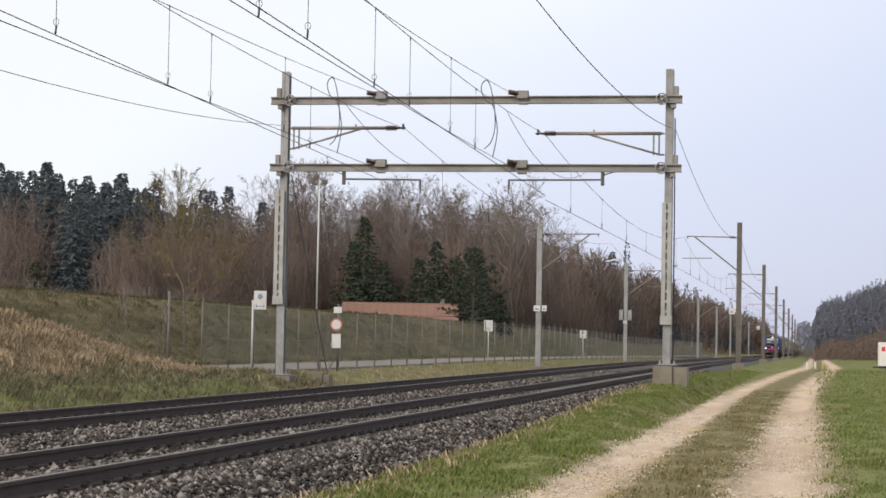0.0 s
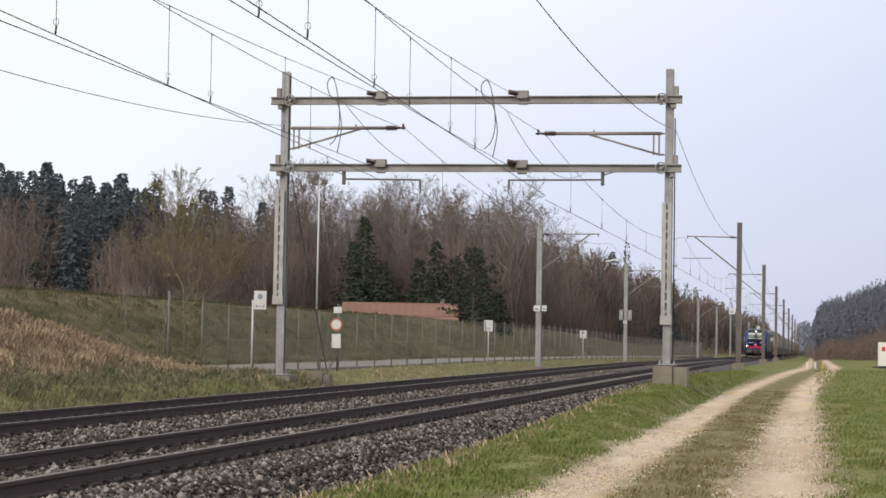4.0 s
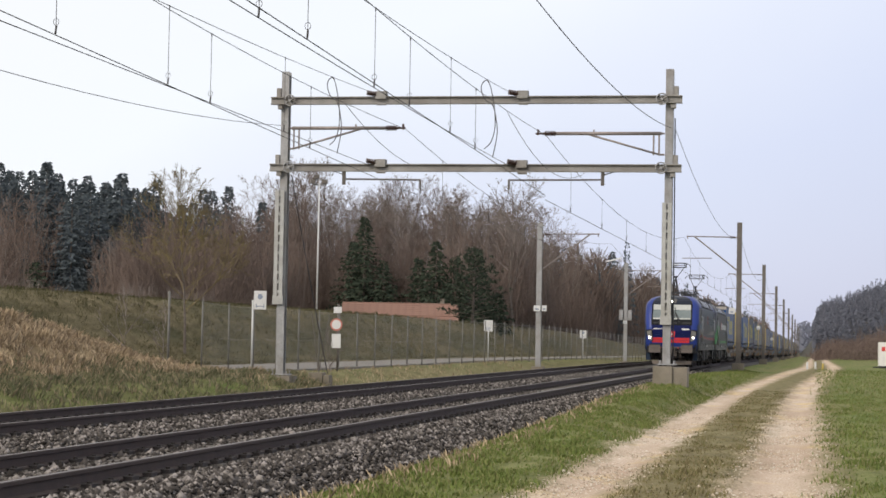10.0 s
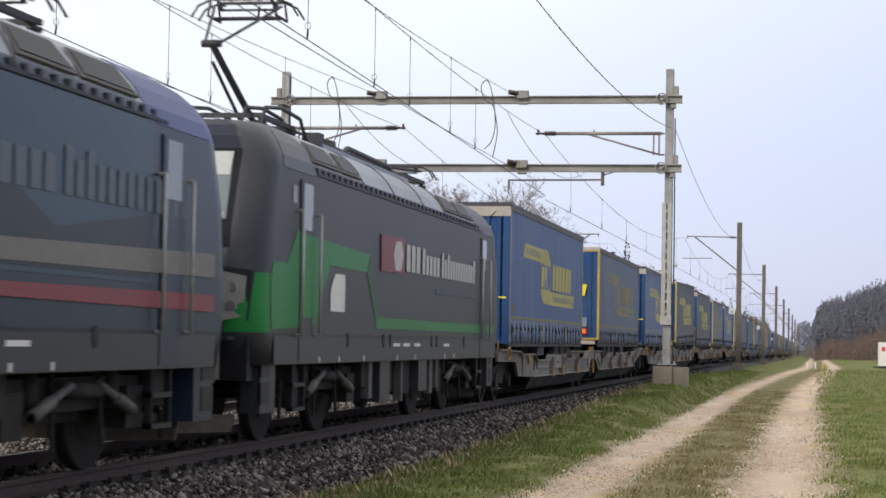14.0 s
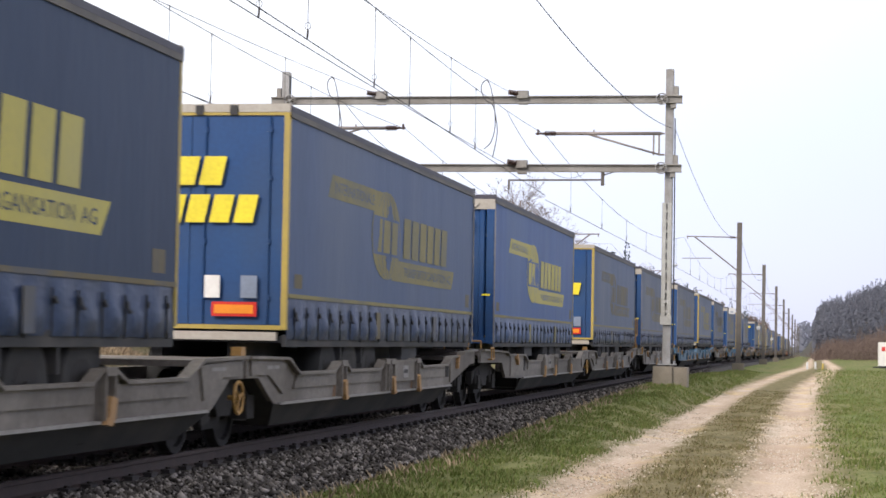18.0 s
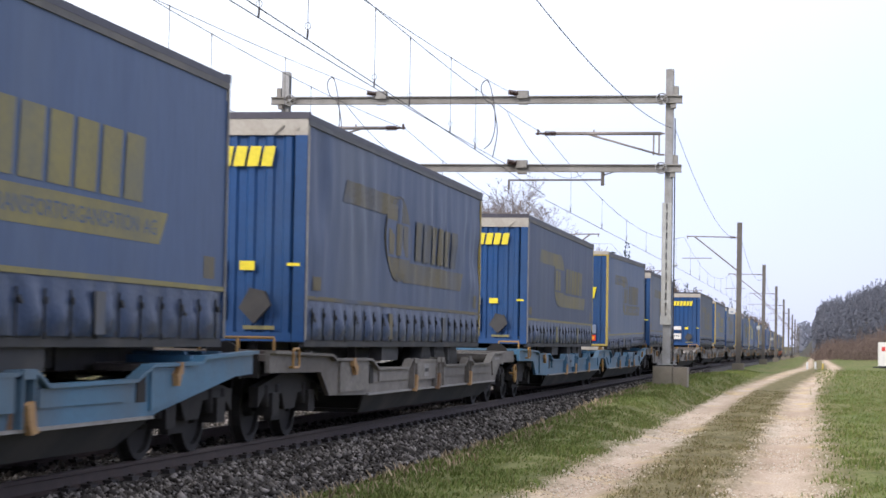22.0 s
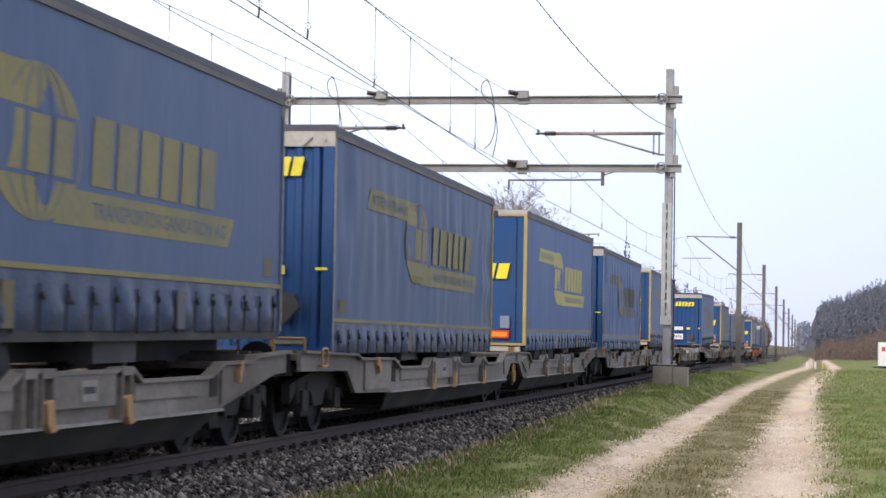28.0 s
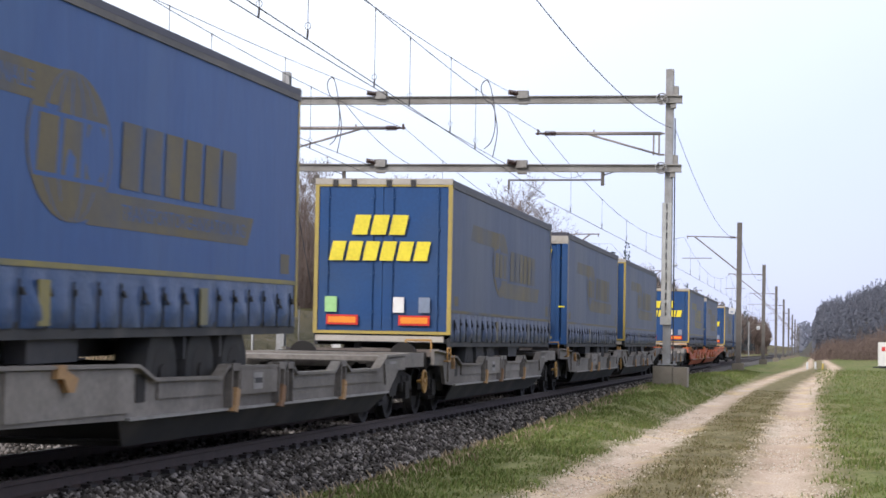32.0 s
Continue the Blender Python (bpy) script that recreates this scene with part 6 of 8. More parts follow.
            loop = [(y0 + 0.98, 0.94), (y0 + 0.98, 1.14), (y0 + 1.02, 1.17), (y0 + 1.24, 1.17), (y0 + 1.28, 1.14), (y0 + 1.28, 0.97), (y0 + 1.24, 0.94), (y0 + 0.98, 0.94)]
            for p, q in zip(loop, loop[1:]):
                tube(bm, (1.43, *p), (1.43, *q), 0.016, 6)
            tube(bm, (1.34, y0 + 1.13, 0.94), (1.43, y0 + 1.13, 0.94), 0.016, 6)
            part("grab_loop", bm, M_RAILYEL, w, "worn yellow grab loop")
        if g < 0 and tall_rail:
            bm = B()
            loop = [(y0 + 0.25, 1.0), (y0 + 0.25, 2.16), (y0 + 0.31, 2.22), (y0 + 0.86, 2.22), (y0 + 0.92, 2.16), (y0 + 0.92, 1.66), (y0 + 0.86, 1.60), (y0 + 0.25, 1.58)]
            for p, q in zip(loop, loop[1:]):
                tube(bm, (1.24, *p), (1.24, *q), 0.022, 6)
            part("hand_rail", bm, M_RAILYEL, w, "tall orange grab rail")
    if n == 1:
        bm = B()
        box(bm, -1.3, 1.3, joint + 0.02, y1 - 0.22, 0.86, 1.09)
        bevelled(bm, 0.03, 1)
        part("end_frame", bm, wm, w)
    for y in [y0 + 2.1] + ([joint] if n == 2 else []) + [y1 - 1.75]:
        make_bogie(w, y)
    yw = joint - 0.3 if n == 2 else y0 + 1.1 if empty else y1 - 0.45
    part("brake_wheel", ring_wheel(1.36, yw, 0.62, 0.18, 0.02), M_HANDWHEEL, w, "ochre hand brake wheel")
    if n == 2:
        bm = B()
        box(bm, 1.20, 1.32, joint - 0.09, joint + 0.09, 1.09, 1.19)
        bevelled(bm, 0.02, 1)
        part("joint_marker", bm, M_RAILYEL, w, "yellow block on the joint")
    for y, s in ((y0, -1), (y1, 1)):
        for x in (-0.875, 0.875):
            bm = B()
            tube(bm, (x, y - s * 0.28, 1.02), (x, y, 1.02), 0.075, 8)
            tube(bm, (x, y + s * 0.10, 1.02), (x, y + s * 0.14, 1.02), 0.24, 16)
            tube(bm, (x, y, 1.02), (x, y + s * 0.12, 1.02), 0.06, 8)
            part("buffer", bm, M_UNDER, w)
        bm = B()
        tube(bm, (0, y - s * 0.2, 0.98), (0, y + s * 0.2, 0.95), 0.05, 6)
        box(bm, -1.2, 1.2, y - s * 0.26 - 0.05, y - s * 0.26 + 0.05, 0.82, 1.1)
        part("headstock", bm, M_UNDER, w)
    return w

# ---- locomotives ----
# sky reflection on corners and cab roof is put in as a brighter blue
M_NAVY = mat("loco_darker_blue_front", (0.007, 0.012, 0.070), (0.006, 0.010, 0.058), 0.45, spec=0.06, scale=1.5, fine=20, dirt=(0.012, 0.014, 0.04), amount=0.4)
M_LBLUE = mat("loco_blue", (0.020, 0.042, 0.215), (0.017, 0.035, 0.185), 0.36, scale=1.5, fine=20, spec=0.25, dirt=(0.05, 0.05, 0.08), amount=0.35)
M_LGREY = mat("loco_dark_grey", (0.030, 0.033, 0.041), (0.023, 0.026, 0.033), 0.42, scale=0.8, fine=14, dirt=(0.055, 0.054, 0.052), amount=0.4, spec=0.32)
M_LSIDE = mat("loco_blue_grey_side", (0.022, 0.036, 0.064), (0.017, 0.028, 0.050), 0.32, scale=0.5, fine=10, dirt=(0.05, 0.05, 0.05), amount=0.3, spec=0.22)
M_LGREEN = mat("loco_green", (0.014, 0.20, 0.04), (0.012, 0.16, 0.034), 0.4, spec=0.25, scale=1.5, fine=20)
M_FADEGREEN = mat("loco_faded_green", (0.03, 0.11, 0.045), (0.03, 0.075, 0.04), 0.45, scale=1.5, fine=20, spec=0.25)
M_LRED = mat("loco_red", (0.50, 0.022, 0.028), (0.42, 0.02, 0.025), 0.35, scale=2, fine=20)
M_LROOF = mat("loco_roof_grey", (0.30, 0.32, 0.37), (0.24, 0.26, 0.30), 0.42, 0.2, scale=1.2, fine=14, dirt=(0.08, 0.075, 0.07), amount=0.5)
M_LBLACK = mat("loco_black_mask", (0.018, 0.019, 0.022), None, 0.45, spec=0.2)
M_MASK = mat("windscreen_mask", (0.009, 0.010, 0.013), None, 0.5, spec=0.1)
M_BROW = mat("slate_brow", (0.020, 0.024, 0.038), (0.016, 0.020, 0.031), 0.45, scale=1, fine=10, spec=0.15)
M_DAMPER = mat("dusty_damper", (0.10, 0.093, 0.086), (0.06, 0.056, 0.052), 0.7, scale=4, fine=20)
M_GLASS = mat("windscreen_glass", (0.15, 0.18, 0.18), (0.11, 0.14, 0.145), 0.08, scale=1, fine=5, spec=0.9)
M_BLIND = mat("sun_blind", (0.44, 0.45, 0.43), (0.36, 0.37, 0.35), 0.8, scale=2, fine=20)
M_LAMP = glow("headlamp_glow", (1.0, 0.95, 0.88), 5.0)
M_LENS = mat("lamp_housing", (0.26, 0.25, 0.23), (0.17, 0.165, 0.155), 0.3, 0.3)
M_STEELROD = mat("handrail_steel", (0.40, 0.40, 0.40), (0.3, 0.3, 0.3), 0.4, 0.3)
M_PANTO = mat("pantograph_dark", (0.045, 0.045, 0.05), (0.03, 0.03, 0.033), 0.6, 0.3)
M_PLOUGH = mat("dusty_plough", (0.20, 0.17, 0.14), (0.12, 0.10, 0.085), 0.9, scale=3, fine=20)
M_SKYPRINT = mat("sky_blue_print", (0.030, 0.062, 0.098), (0.022, 0.047, 0.076), 0.34, scale=0.4, fine=9, dirt=(0.03, 0.045, 0.06), amount=0.4, spec=0.25)
M_SKYLIGHT = mat("light_blue_print", (0.055, 0.11, 0.18), (0.045, 0.09, 0.15), 0.36, scale=0.6, fine=9, spec=0.25)
M_MOUNT = mat("dark_mountain_print", (0.020, 0.027, 0.036), (0.016, 0.021, 0.029), 0.36, scale=0.6, fine=9, spec=0.25)
M_PRINTWHITE = mat("white_lettering", (0.50, 0.50, 0.49), (0.42, 0.42, 0.41), 0.5, scale=2, fine=14)
M_BEIGE = mat("beige_band", (0.17, 0.155, 0.135), (0.12, 0.112, 0.10), 0.45, scale=0.6, fine=10)
M_DIMLETTER = mat("faded_lettering", (0.075, 0.098, 0.125), (0.055, 0.075, 0.10), 0.45, scale=0.7, fine=8)
M_SIDERED = mat("faded_side_red", (0.22, 0.022, 0.03), (0.15, 0.02, 0.028), 0.45, scale=0.8, fine=12)
M_PALE = mat("pale_mountain_print", (0.10, 0.12, 0.14), (0.07, 0.085, 0.10), 0.42, scale=0.7, fine=8)

LOCO_L = 18.98
ROUND = 6
# height: front face y, half width of the face, y of its corner, half width of the body, y where the straight side begins
LEVELS = [(0.98, 0.66, 1.10, 0.74, 1.47, 1.15), (1.36, 0.50, 1.10, 0.60, 1.50, 1.05), (1.66, 0.48, 1.10, 0.58, 1.50, 1.0), (2.05, 0.50, 1.10, 0.60, 1.50, 1.05), (2.36, 0.58, 1.10, 0.68, 1.50, 1.1),
          (2.62, 0.66, 1.13, 0.76, 1.50, 1.15), (3.34, 0.99, 1.13, 1.09, 1.495, 1.5), (3.50, 1.08, 1.12, 1.18, 1.45, 1.6), (3.68, 1.22, 1.06, 1.32, 1.34, 1.75), (3.82, 1.42, 0.93, 1.52, 1.20, 1.95), (3.92, 1.72, 0.72, 1.82, 1.05, 2.25), (3.99, 2.2, 0.40, 2.3, 0.8, 2.8)]


def face_point(u, z, off=0.0):
    """Point on the raked front, u metres from its middle, off metres proud."""
    for a, b in zip(LEVELS, LEVELS[1:]):
        if a[0] <= z <= b[0]:
            f = (z - a[0]) / (b[0] - a[0])
            dz, dy = b[0] - a[0], b[1] - a[1]
            n = Vector((0, -dz, dy)).normalized()
            return Vector((u, a[1] + f * dy, z)) + n * off
    return Vector((u, 0.5, z))


def face_plate(bm, pts, off, d=0.012):
    """A thin four-cornered plate that follows the front, lower edge first."""
    (x0, z0), (x1, _), (x2, z1), (x3, _) = pts
    zs = [z0] + [q[0] for q in LEVELS if z0 + 0.01 < q[0] < z1 - 0.01] + [z1]
    rows = []
    for z in zs:
        f = (z - z0) / (z1 - z0)
        u, w = x0 + (x3 - x0) * f, x1 + (x2 - x1) * f
        rows.append([bm.verts.new(face_point(u, z, off)), bm.verts.new(face_point(w, z, off)), bm.verts.new(face_point(w, z, off + d)), bm.verts.new(face_point(u, z, off + d))])
    for p, q in zip(rows, rows[1:]):
        for i in range(4):
            bm.faces.new((p[i], p[(i + 1) % 4], q[(i + 1) % 4], q[i]))
    bm.faces.new(rows[0])
    bm.faces.new(rows[-1])
    bmesh.ops.recalc_face_normals(bm, faces=bm.faces)
    return bm


def make_pantograph(parent, y, up, zw=5.95, rear=False):
    s = -1 if rear else 1
    bm = B()
    for x in (-0.5, 0.5):
        box(bm, x - 0.04, x + 0.04, y - 0.8, y + 0.9, 4.20, 4.26)
        for q in (-0.7, 0.8):
            for k in range(4):
                tube(bm, (x, y + q, 3.92 + 0.07 * k), (x, y + q, 3.96 + 0.07 * k), 0.09, 8)
            tube(bm, (x, y + q, 3.88), (x, y + q, 4.22), 0.045, 6)
    box(bm, -0.55, 0.55, y - 0.82, y - 0.74, 4.20, 4.26)
    box(bm, -0.55, 0.55, y + 0.82, y + 0.90, 4.20, 4.26)
    part("pantograph_base", bm, M_PANTO, parent)
    bm = B()
    if up:
        knee = (0, y - s * 1.35, 5.10)
        top = (0, y + s * 0.30, zw - 0.10)
        foot = (0, y + s * 0.75, 4.28)
        tube(bm, foot, knee, 0.048, 8)
        tube(bm, (-0.12, y + s * 0.45, 4.3), (-0.12, y - s * 0.9, 4.92), 0.025, 6)
        for x in (-0.32, 0.32):
            tube(bm, (x * 0.3, knee[1], knee[2]), (x * 1.5, top[1], top[2]), 0.02, 6)
        tube(bm, (-0.13, knee[1], knee[2]), (0.13, knee[1], knee[2]), 0.05, 8)
        hy, hz = top[1], zw
        for x in (-0.48, 0.48):
            tube(bm, (x, top[1] - 0.3, top[2] - 0.16), (x, top[1] + 0.3, top[2] - 0.16), 0.02, 6)
            tube(bm, (x, top[1] - 0.3, top[2] - 0.16), (x, top[1] - 0.17, zw - 0.03), 0.018, 6)
            tube(bm, (x, top[1] + 0.3, top[2] - 0.16), (x, top[1] + 0.17, zw - 0.03), 0.018, 6)
        tube(bm, (-0.48, top[1], top[2] - 0.16), (0.48, top[1], top[2] - 0.16), 0.028, 6)
    else:
        tube(bm, (0, y - s * 0.7, 4.30), (0, y + s * 0.9, 4.36), 0.06, 8)
        for x in (-0.32, 0.32):
            tube(bm, (x * 0.3, y + s * 0.9, 4.38), (x * 1.5, y - s * 0.8, 4.44), 0.025, 6)
        hy, hz = y - s * 0.8, 4.55
    part("pantograph_arm", bm, M_PANTO, parent, "dark jointed pantograph arm")
    bm = B()
    for q in (-0.17, 0.17):
        pts = [(-0.76, hz - 0.26), (-0.66, hz - 0.10), (-0.45, hz - 0.01), (0.45, hz - 0.01), (0.66, hz - 0.10), (0.76, hz - 0.26)]
        for a, b in zip(pts, pts[1:]):
            tube(bm, (a[0], hy + q, a[1]), (b[0], hy + q, b[1]), 0.016, 6)
        box(bm, -0.45, 0.45, hy + q - 0.025, hy + q + 0.025, hz - 0.035, hz - 0.01)
    for x in (-0.38, 0.38):
        tube(bm, (x, hy - 0.17, hz - 0.05), (x, hy + 0.17, hz - 0.05), 0.02, 6)
        tube(bm, (x, hy, hz - 0.05), (x, hy, hz - 0.14), 0.03, 6)
    tube(bm, (-0.42, hy, hz - 0.14), (0.42, hy, hz - 0.14), 0.016, 6)
    part("collector_head", bm, M_PANTO, parent, "dark collector head with curved horns")


def make_loco(scheme, panto_up):
    blue = scheme == "blue"
    t = thing("electric_locomotive", "blue and dark grey electric locomotive with red band and lit headlamps" if blue else "dark grey and green electric locomotive, pantograph raised", "locomotive")
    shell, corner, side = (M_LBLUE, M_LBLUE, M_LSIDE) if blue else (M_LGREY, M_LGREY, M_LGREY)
    # body: stacked outlines
    bm = B()
    rings = []
    for z, yf, wf, yc, ws, ys in LEVELS:
        # rounded corner between the face and the straight side
        mx, my = 0.5 * (wf + ws) + 0.10, 0.5 * (yc + ys) - 0.16
        cx, cy = 2 * mx - 0.5 * (wf + ws), 2 * my - 0.5 * (yf + ys)
        arc = []
        for i in range(1, ROUND):
            q = i / ROUND
            arc.append(((1 - q) ** 2 * wf + 2 * q * (1 - q) * cx + q * q * ws, (1 - q) ** 2 * yf + 2 * q * (1 - q) * cy + q * q * ys))
        out = [(-ws, ys)] + [(-x, y) for x, y in arc[::-1]] + [(-wf, yf), (wf, yf)] + arc + [(ws, ys)]
        back = [(-x, LOCO_L - y) for x, y in out]
        rings.append([bm.verts.new((x, y, z)) for x, y in out + back])
    n = len(rings[0])
    for k, (a, b) in enumerate(zip(rings, rings[1:])):
        z = LEVELS[k][0]
        for i in range(n):
            f = bm.faces.new((a[i], a[(i + 1) % n], b[(i + 1) % n], b[i]))
            seg = i % (2 * ROUND + 2)
            straight, nose = seg == 2 * ROUND + 1, seg == ROUND
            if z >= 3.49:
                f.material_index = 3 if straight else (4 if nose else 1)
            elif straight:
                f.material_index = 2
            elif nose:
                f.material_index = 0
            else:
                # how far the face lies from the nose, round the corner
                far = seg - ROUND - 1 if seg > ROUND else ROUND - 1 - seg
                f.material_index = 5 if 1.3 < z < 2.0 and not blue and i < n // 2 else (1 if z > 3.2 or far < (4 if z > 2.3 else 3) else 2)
            f.smooth = not (straight or nose)
    bm.faces.new(rings[-1]).material_index = 3
    bm.faces.new(rings[0][::-1]).material_index = 2
    bmesh.ops.recalc_face_normals(bm, faces=bm.faces)
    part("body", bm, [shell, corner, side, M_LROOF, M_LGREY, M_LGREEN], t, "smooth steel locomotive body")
    # front fittings at the leading end
    front = [("front_mask", [(-1.12, 2.34), (1.12, 2.34), (1.11, 3.50), (-1.11, 3.50)], M_MASK, 0.003, "dark windscreen surround"),
             ("brow", [(-1.10, 3.505), (1.10, 3.505), (0.92, 3.82), (-0.92, 3.82)], M_BROW, 0.004, "dark slate brow"),
             ("brow_edge", [(-0.91, 3.822), (0.91, 3.822), (0.71, 3.92), (-0.71, 3.92)], M_BROW, 0.004, "")]
    for nm, pts, m, off, lab in front:
        bm = B()
        face_plate(bm, [q for q in pts], off, 0.010)
        part(nm, bm, m, t, lab)
    for x0, x1 in ((-1.05, -0.07), (0.07, 1.05)):
        bm = B()
        face_plate(bm, [(x0, 2.65), (x1, 2.65), (x1 - (0.03 if x0 > 0 else 0), 3.47), (x0 + (0.03 if x0 < 0 else 0), 3.47)], 0.014, 0.014)
        pane = part("windscreen_pane", bm, M_GLASS, t, "greyish windscreen pane")
        bm = B()
        face_plate(bm, [(x0 + 0.03, 3.18), (x1 - 0.03, 3.18), (x1 - 0.03, 3.46), (x0 + 0.03, 3.46)], 0.030, 0.004)
        part("sun_blind", bm, M_BLIND, pane, "pale lowered sun blind")
        # desk reflection laid on the glass as a pale strip
        bm = B()
        face_plate(bm, [(x0 + 0.04, 2.66), (x1 - 0.04, 2.66), (x1 - 0.04, 2.73), (x0 + 0.04, 2.73)], 0.030, 0.003)
        part("desk_reflection_strip", bm, M_BLIND, pane, "pale strip painted as the desk's reflection in the pane")
        s = 1 if x0 > 0 else -1
        bm = B()
        xb = s * 0.42
        tube(bm, face_point(xb, 2.50, 0.06), face_point(s * 0.17, 3.02, 0.06), 0.022, 6)
        tube(bm, face_point(xb + s * 0.06, 2.50, 0.06), face_point(s * 0.21, 3.02, 0.06), 0.014, 6)
        tube(bm, face_point(s * 0.14, 2.72, 0.055), face_point(s * 0.18, 3.32, 0.055), 0.02, 6)
        box(bm, xb - 0.07, xb + 0.07, 0.58, 0.70, 2.38, 2.52)
        part("wiper", bm, M_LBLACK, t)
    for x0, x1 in ((-1.02, -0.60), (-0.22, 0.28), (0.56, 1.04)):
        bm = B()
        face_plate(bm, [(x0, 2.42), (x1, 2.42), (x1, 2.50), (x0, 2.50)], 0.014, 0.02)
        part("step_grille", bm, M_LBLACK, t)
    bm = B()
    face_plate(bm, [(-0.20, 3.56), (0.20, 3.56), (0.24, 3.78), (-0.24, 3.78)], 0.018, 0.012)
    hous = part("top_lamp_housing", bm, M_DAMPER, t)
    bm = B()
    c = face_point(0.0, 3.66, 0.0)
    tube(bm, c, c + Vector((0, -0.09, 0)), 0.062, 16)
    part("top_lamp", bm, M_LAMP if blue else M_LENS, hous, "lit round lamp")
    for s in (-1, 1):
        # lamp clusters wrap round the corners
        bm = B()
        prism(bm, [(s * 1.05, 1.48), (s * 1.30, 1.54), (s * 1.34, 2.00), (s * 1.10, 2.05)], "y", 0.425, 0.80)
        for v in bm.verts:
            if abs(v.co.x) > 1.2:
                v.co.y += 0.13
        housing = part("headlamp_housing", bm, M_LENS, t, "clear headlamp cluster")
        bm = B()
        prism(bm, [(s * 1.00, 1.43), (s * 1.36, 1.49), (s * 1.41, 2.07), (s * 1.05, 2.11)], "y", 0.455, 0.86)
        for v in bm.verts:
            if abs(v.co.x) > 1.2:
                v.co.y += 0.14
        part("lamp_frame", bm, M_LBLACK, housing, "black frame round the lamps")
        for z, r, m in ((1.66, 0.058, M_LAMP if blue else M_LENS), (1.87, 0.06, M_LENS)):
            bm = B()
            tube(bm, (s * 1.19, 0.60, z), (s * 1.19, 0.44 if z < 1.8 else 0.47, z), r, 16)
            part("headlamp", bm, m, housing, "glowing lamp" if z < 1.8 else "")
    if blue:
        bm = B()
        face_plate(bm, [(-1.06, 1.665), (1.06, 1.665), (1.08, 2.335), (-1.08, 2.335)], 0.002, 0.006)
        part("front_panel", bm, M_NAVY, t, "blue front panel, darker than the sky-brightened corners")
        for z0, z1 in ((1.38, 1.50), (1.515, 1.655)):
            for x0, x1 in ((-1.05, -0.17), (0.15, 0.98)):
                bm = B()
                face_plate(bm, [(x0, z0), (x1, z0), (x1, z1), (x0, z1)], 0.002, 0.008)
                part("red_band", bm, M_LRED, t)
        bm = B()
        face_plate(bm, [(-0.18, 1.38), (0.14, 1.38), (0.20, 2.00), (-0.25, 2.00)], 0.012, 0.006)
        shield = part("emblem_panel", bm, M_LRED, t, "red shield panel")
        bm = B()
        face_plate(bm, [(-0.19, 1.56), (0.15, 1.56), (0.17, 1.68), (-0.21, 1.68)], 0.020, 0.003)
        part("shield_bar", bm, M_LBLUE, shield)
        bm = B()
        for q in ([(-0.055, 1.74), (0.005, 1.74), (0.005, 1.94), (-0.055, 1.94)], [(-0.13, 1.81), (0.08, 1.81), (0.08, 1.87), (-0.13, 1.87)]):
            face_plate(bm, q, 0.022 if q[0][0] > -0.1 else 0.024, 0.004)
        part("white_cross", bm, M_WHITE, shield, "white cross")
        for z in (1.80, 1.93):
            for x0, x1 in ((-1.05, -0.26), (0.22, 0.98)):
                bm = B()
                face_plate(bm, [(x0, z), (x1, z), (x1, z + 0.022), (x0, z + 0.022)], 0.009, 0.020)
                part("front_moulding", bm, M_NAVY, t)
        bm = B()
        letter_blocks(bm, -1.03, 0.0, 2.11, 2.16, 17, 0.0, lambda b, p: face_plate(b, p, 0.009, 0.004), 0.35)
        letter_blocks(bm, 0.56, 0.97, 2.08, 2.17, 6, 0.0, lambda b, p: face_plate(b, p, 0.009, 0.004), 0.3)
        part("front_lettering", bm, M_WHITE, t, "plain white bars")
    # buffer beam, buffers, coupling, plough at both ends
    for e in (0, 1):
        f = (lambda y: y) if e == 0 else (lambda y: LOCO_L - y)
        def bx(bm, x0, x1, y0, y1, z0, z1):
            box(bm, x0, x1, min(f(y0), f(y1)), max(f(y0), f(y1)), z0, z1)
        bm = B()
        bx(bm, -1.35, 1.35, 0.62, 1.0, 0.80, 1.36)
        part("buffer_beam", bm, M_LBLACK, t)
        for s in (-1, 1):
            bm = B()
            tube(bm, (s * 0.875, f(0.62), 1.04), (s * 0.875, f(0.10), 1.04), 0.10, 10)
            x0, x1 = s * 0.875 - 0.31, s * 0.875 + 0.31
            b2 = B()
            bx(b2, x0, x1, 0.0, 0.07, 0.83, 1.25)
            bevelled(b2, 0.032, 3)
            buf = part("buffer", b2, M_BUFFER, t, "worn rectangular buffer plate")
            part("buffer_shank", bm, M_UNDER, buf)
            bm = B()
            bx(bm, s * 0.9 - 0.31, s * 0.9 + 0.31, 0.30, 0.6, 1.27, 1.31)
            part("step_plate", bm, M_LGREY, t)
            bm = B()
            bx(bm, s * 1.30 - 0.12, s * 1.30 + 0.12, 0.95, 1.6, 0.42, 1.0)
            bevelled(bm, 0.04, 1)
            part("corner_skirt", bm, M_LSIDE if blue else M_LGREY, t)
            # dark plates give the step openings their shade; nothing is cut in
            bm = B()
            bx(bm, s * 1.41 - 0.02, s * 1.41 + 0.02, 0.95, 1.35, 0.52, 0.78)
            bx(bm, s * 1.41 - 0.02, s * 1.41 + 0.02, 0.95, 1.35, 0.84, 1.06)
            part("step_recess", bm, M_LBLACK, t)
        bm = B()
        tube(bm, (0, f(0.75), 1.0), (0, f(0.15), 0.98), 0.06, 8)
        bx(bm, -0.12, 0.12, 0.3, 0.45, 0.85, 1.15)
        bx(bm, -0.05, 0.05, 0.10, 0.2, 0.70, 1.08)
        part("coupling_hook", bm, M_BUFFER, t, "grimy screw coupling")
        bm = B()
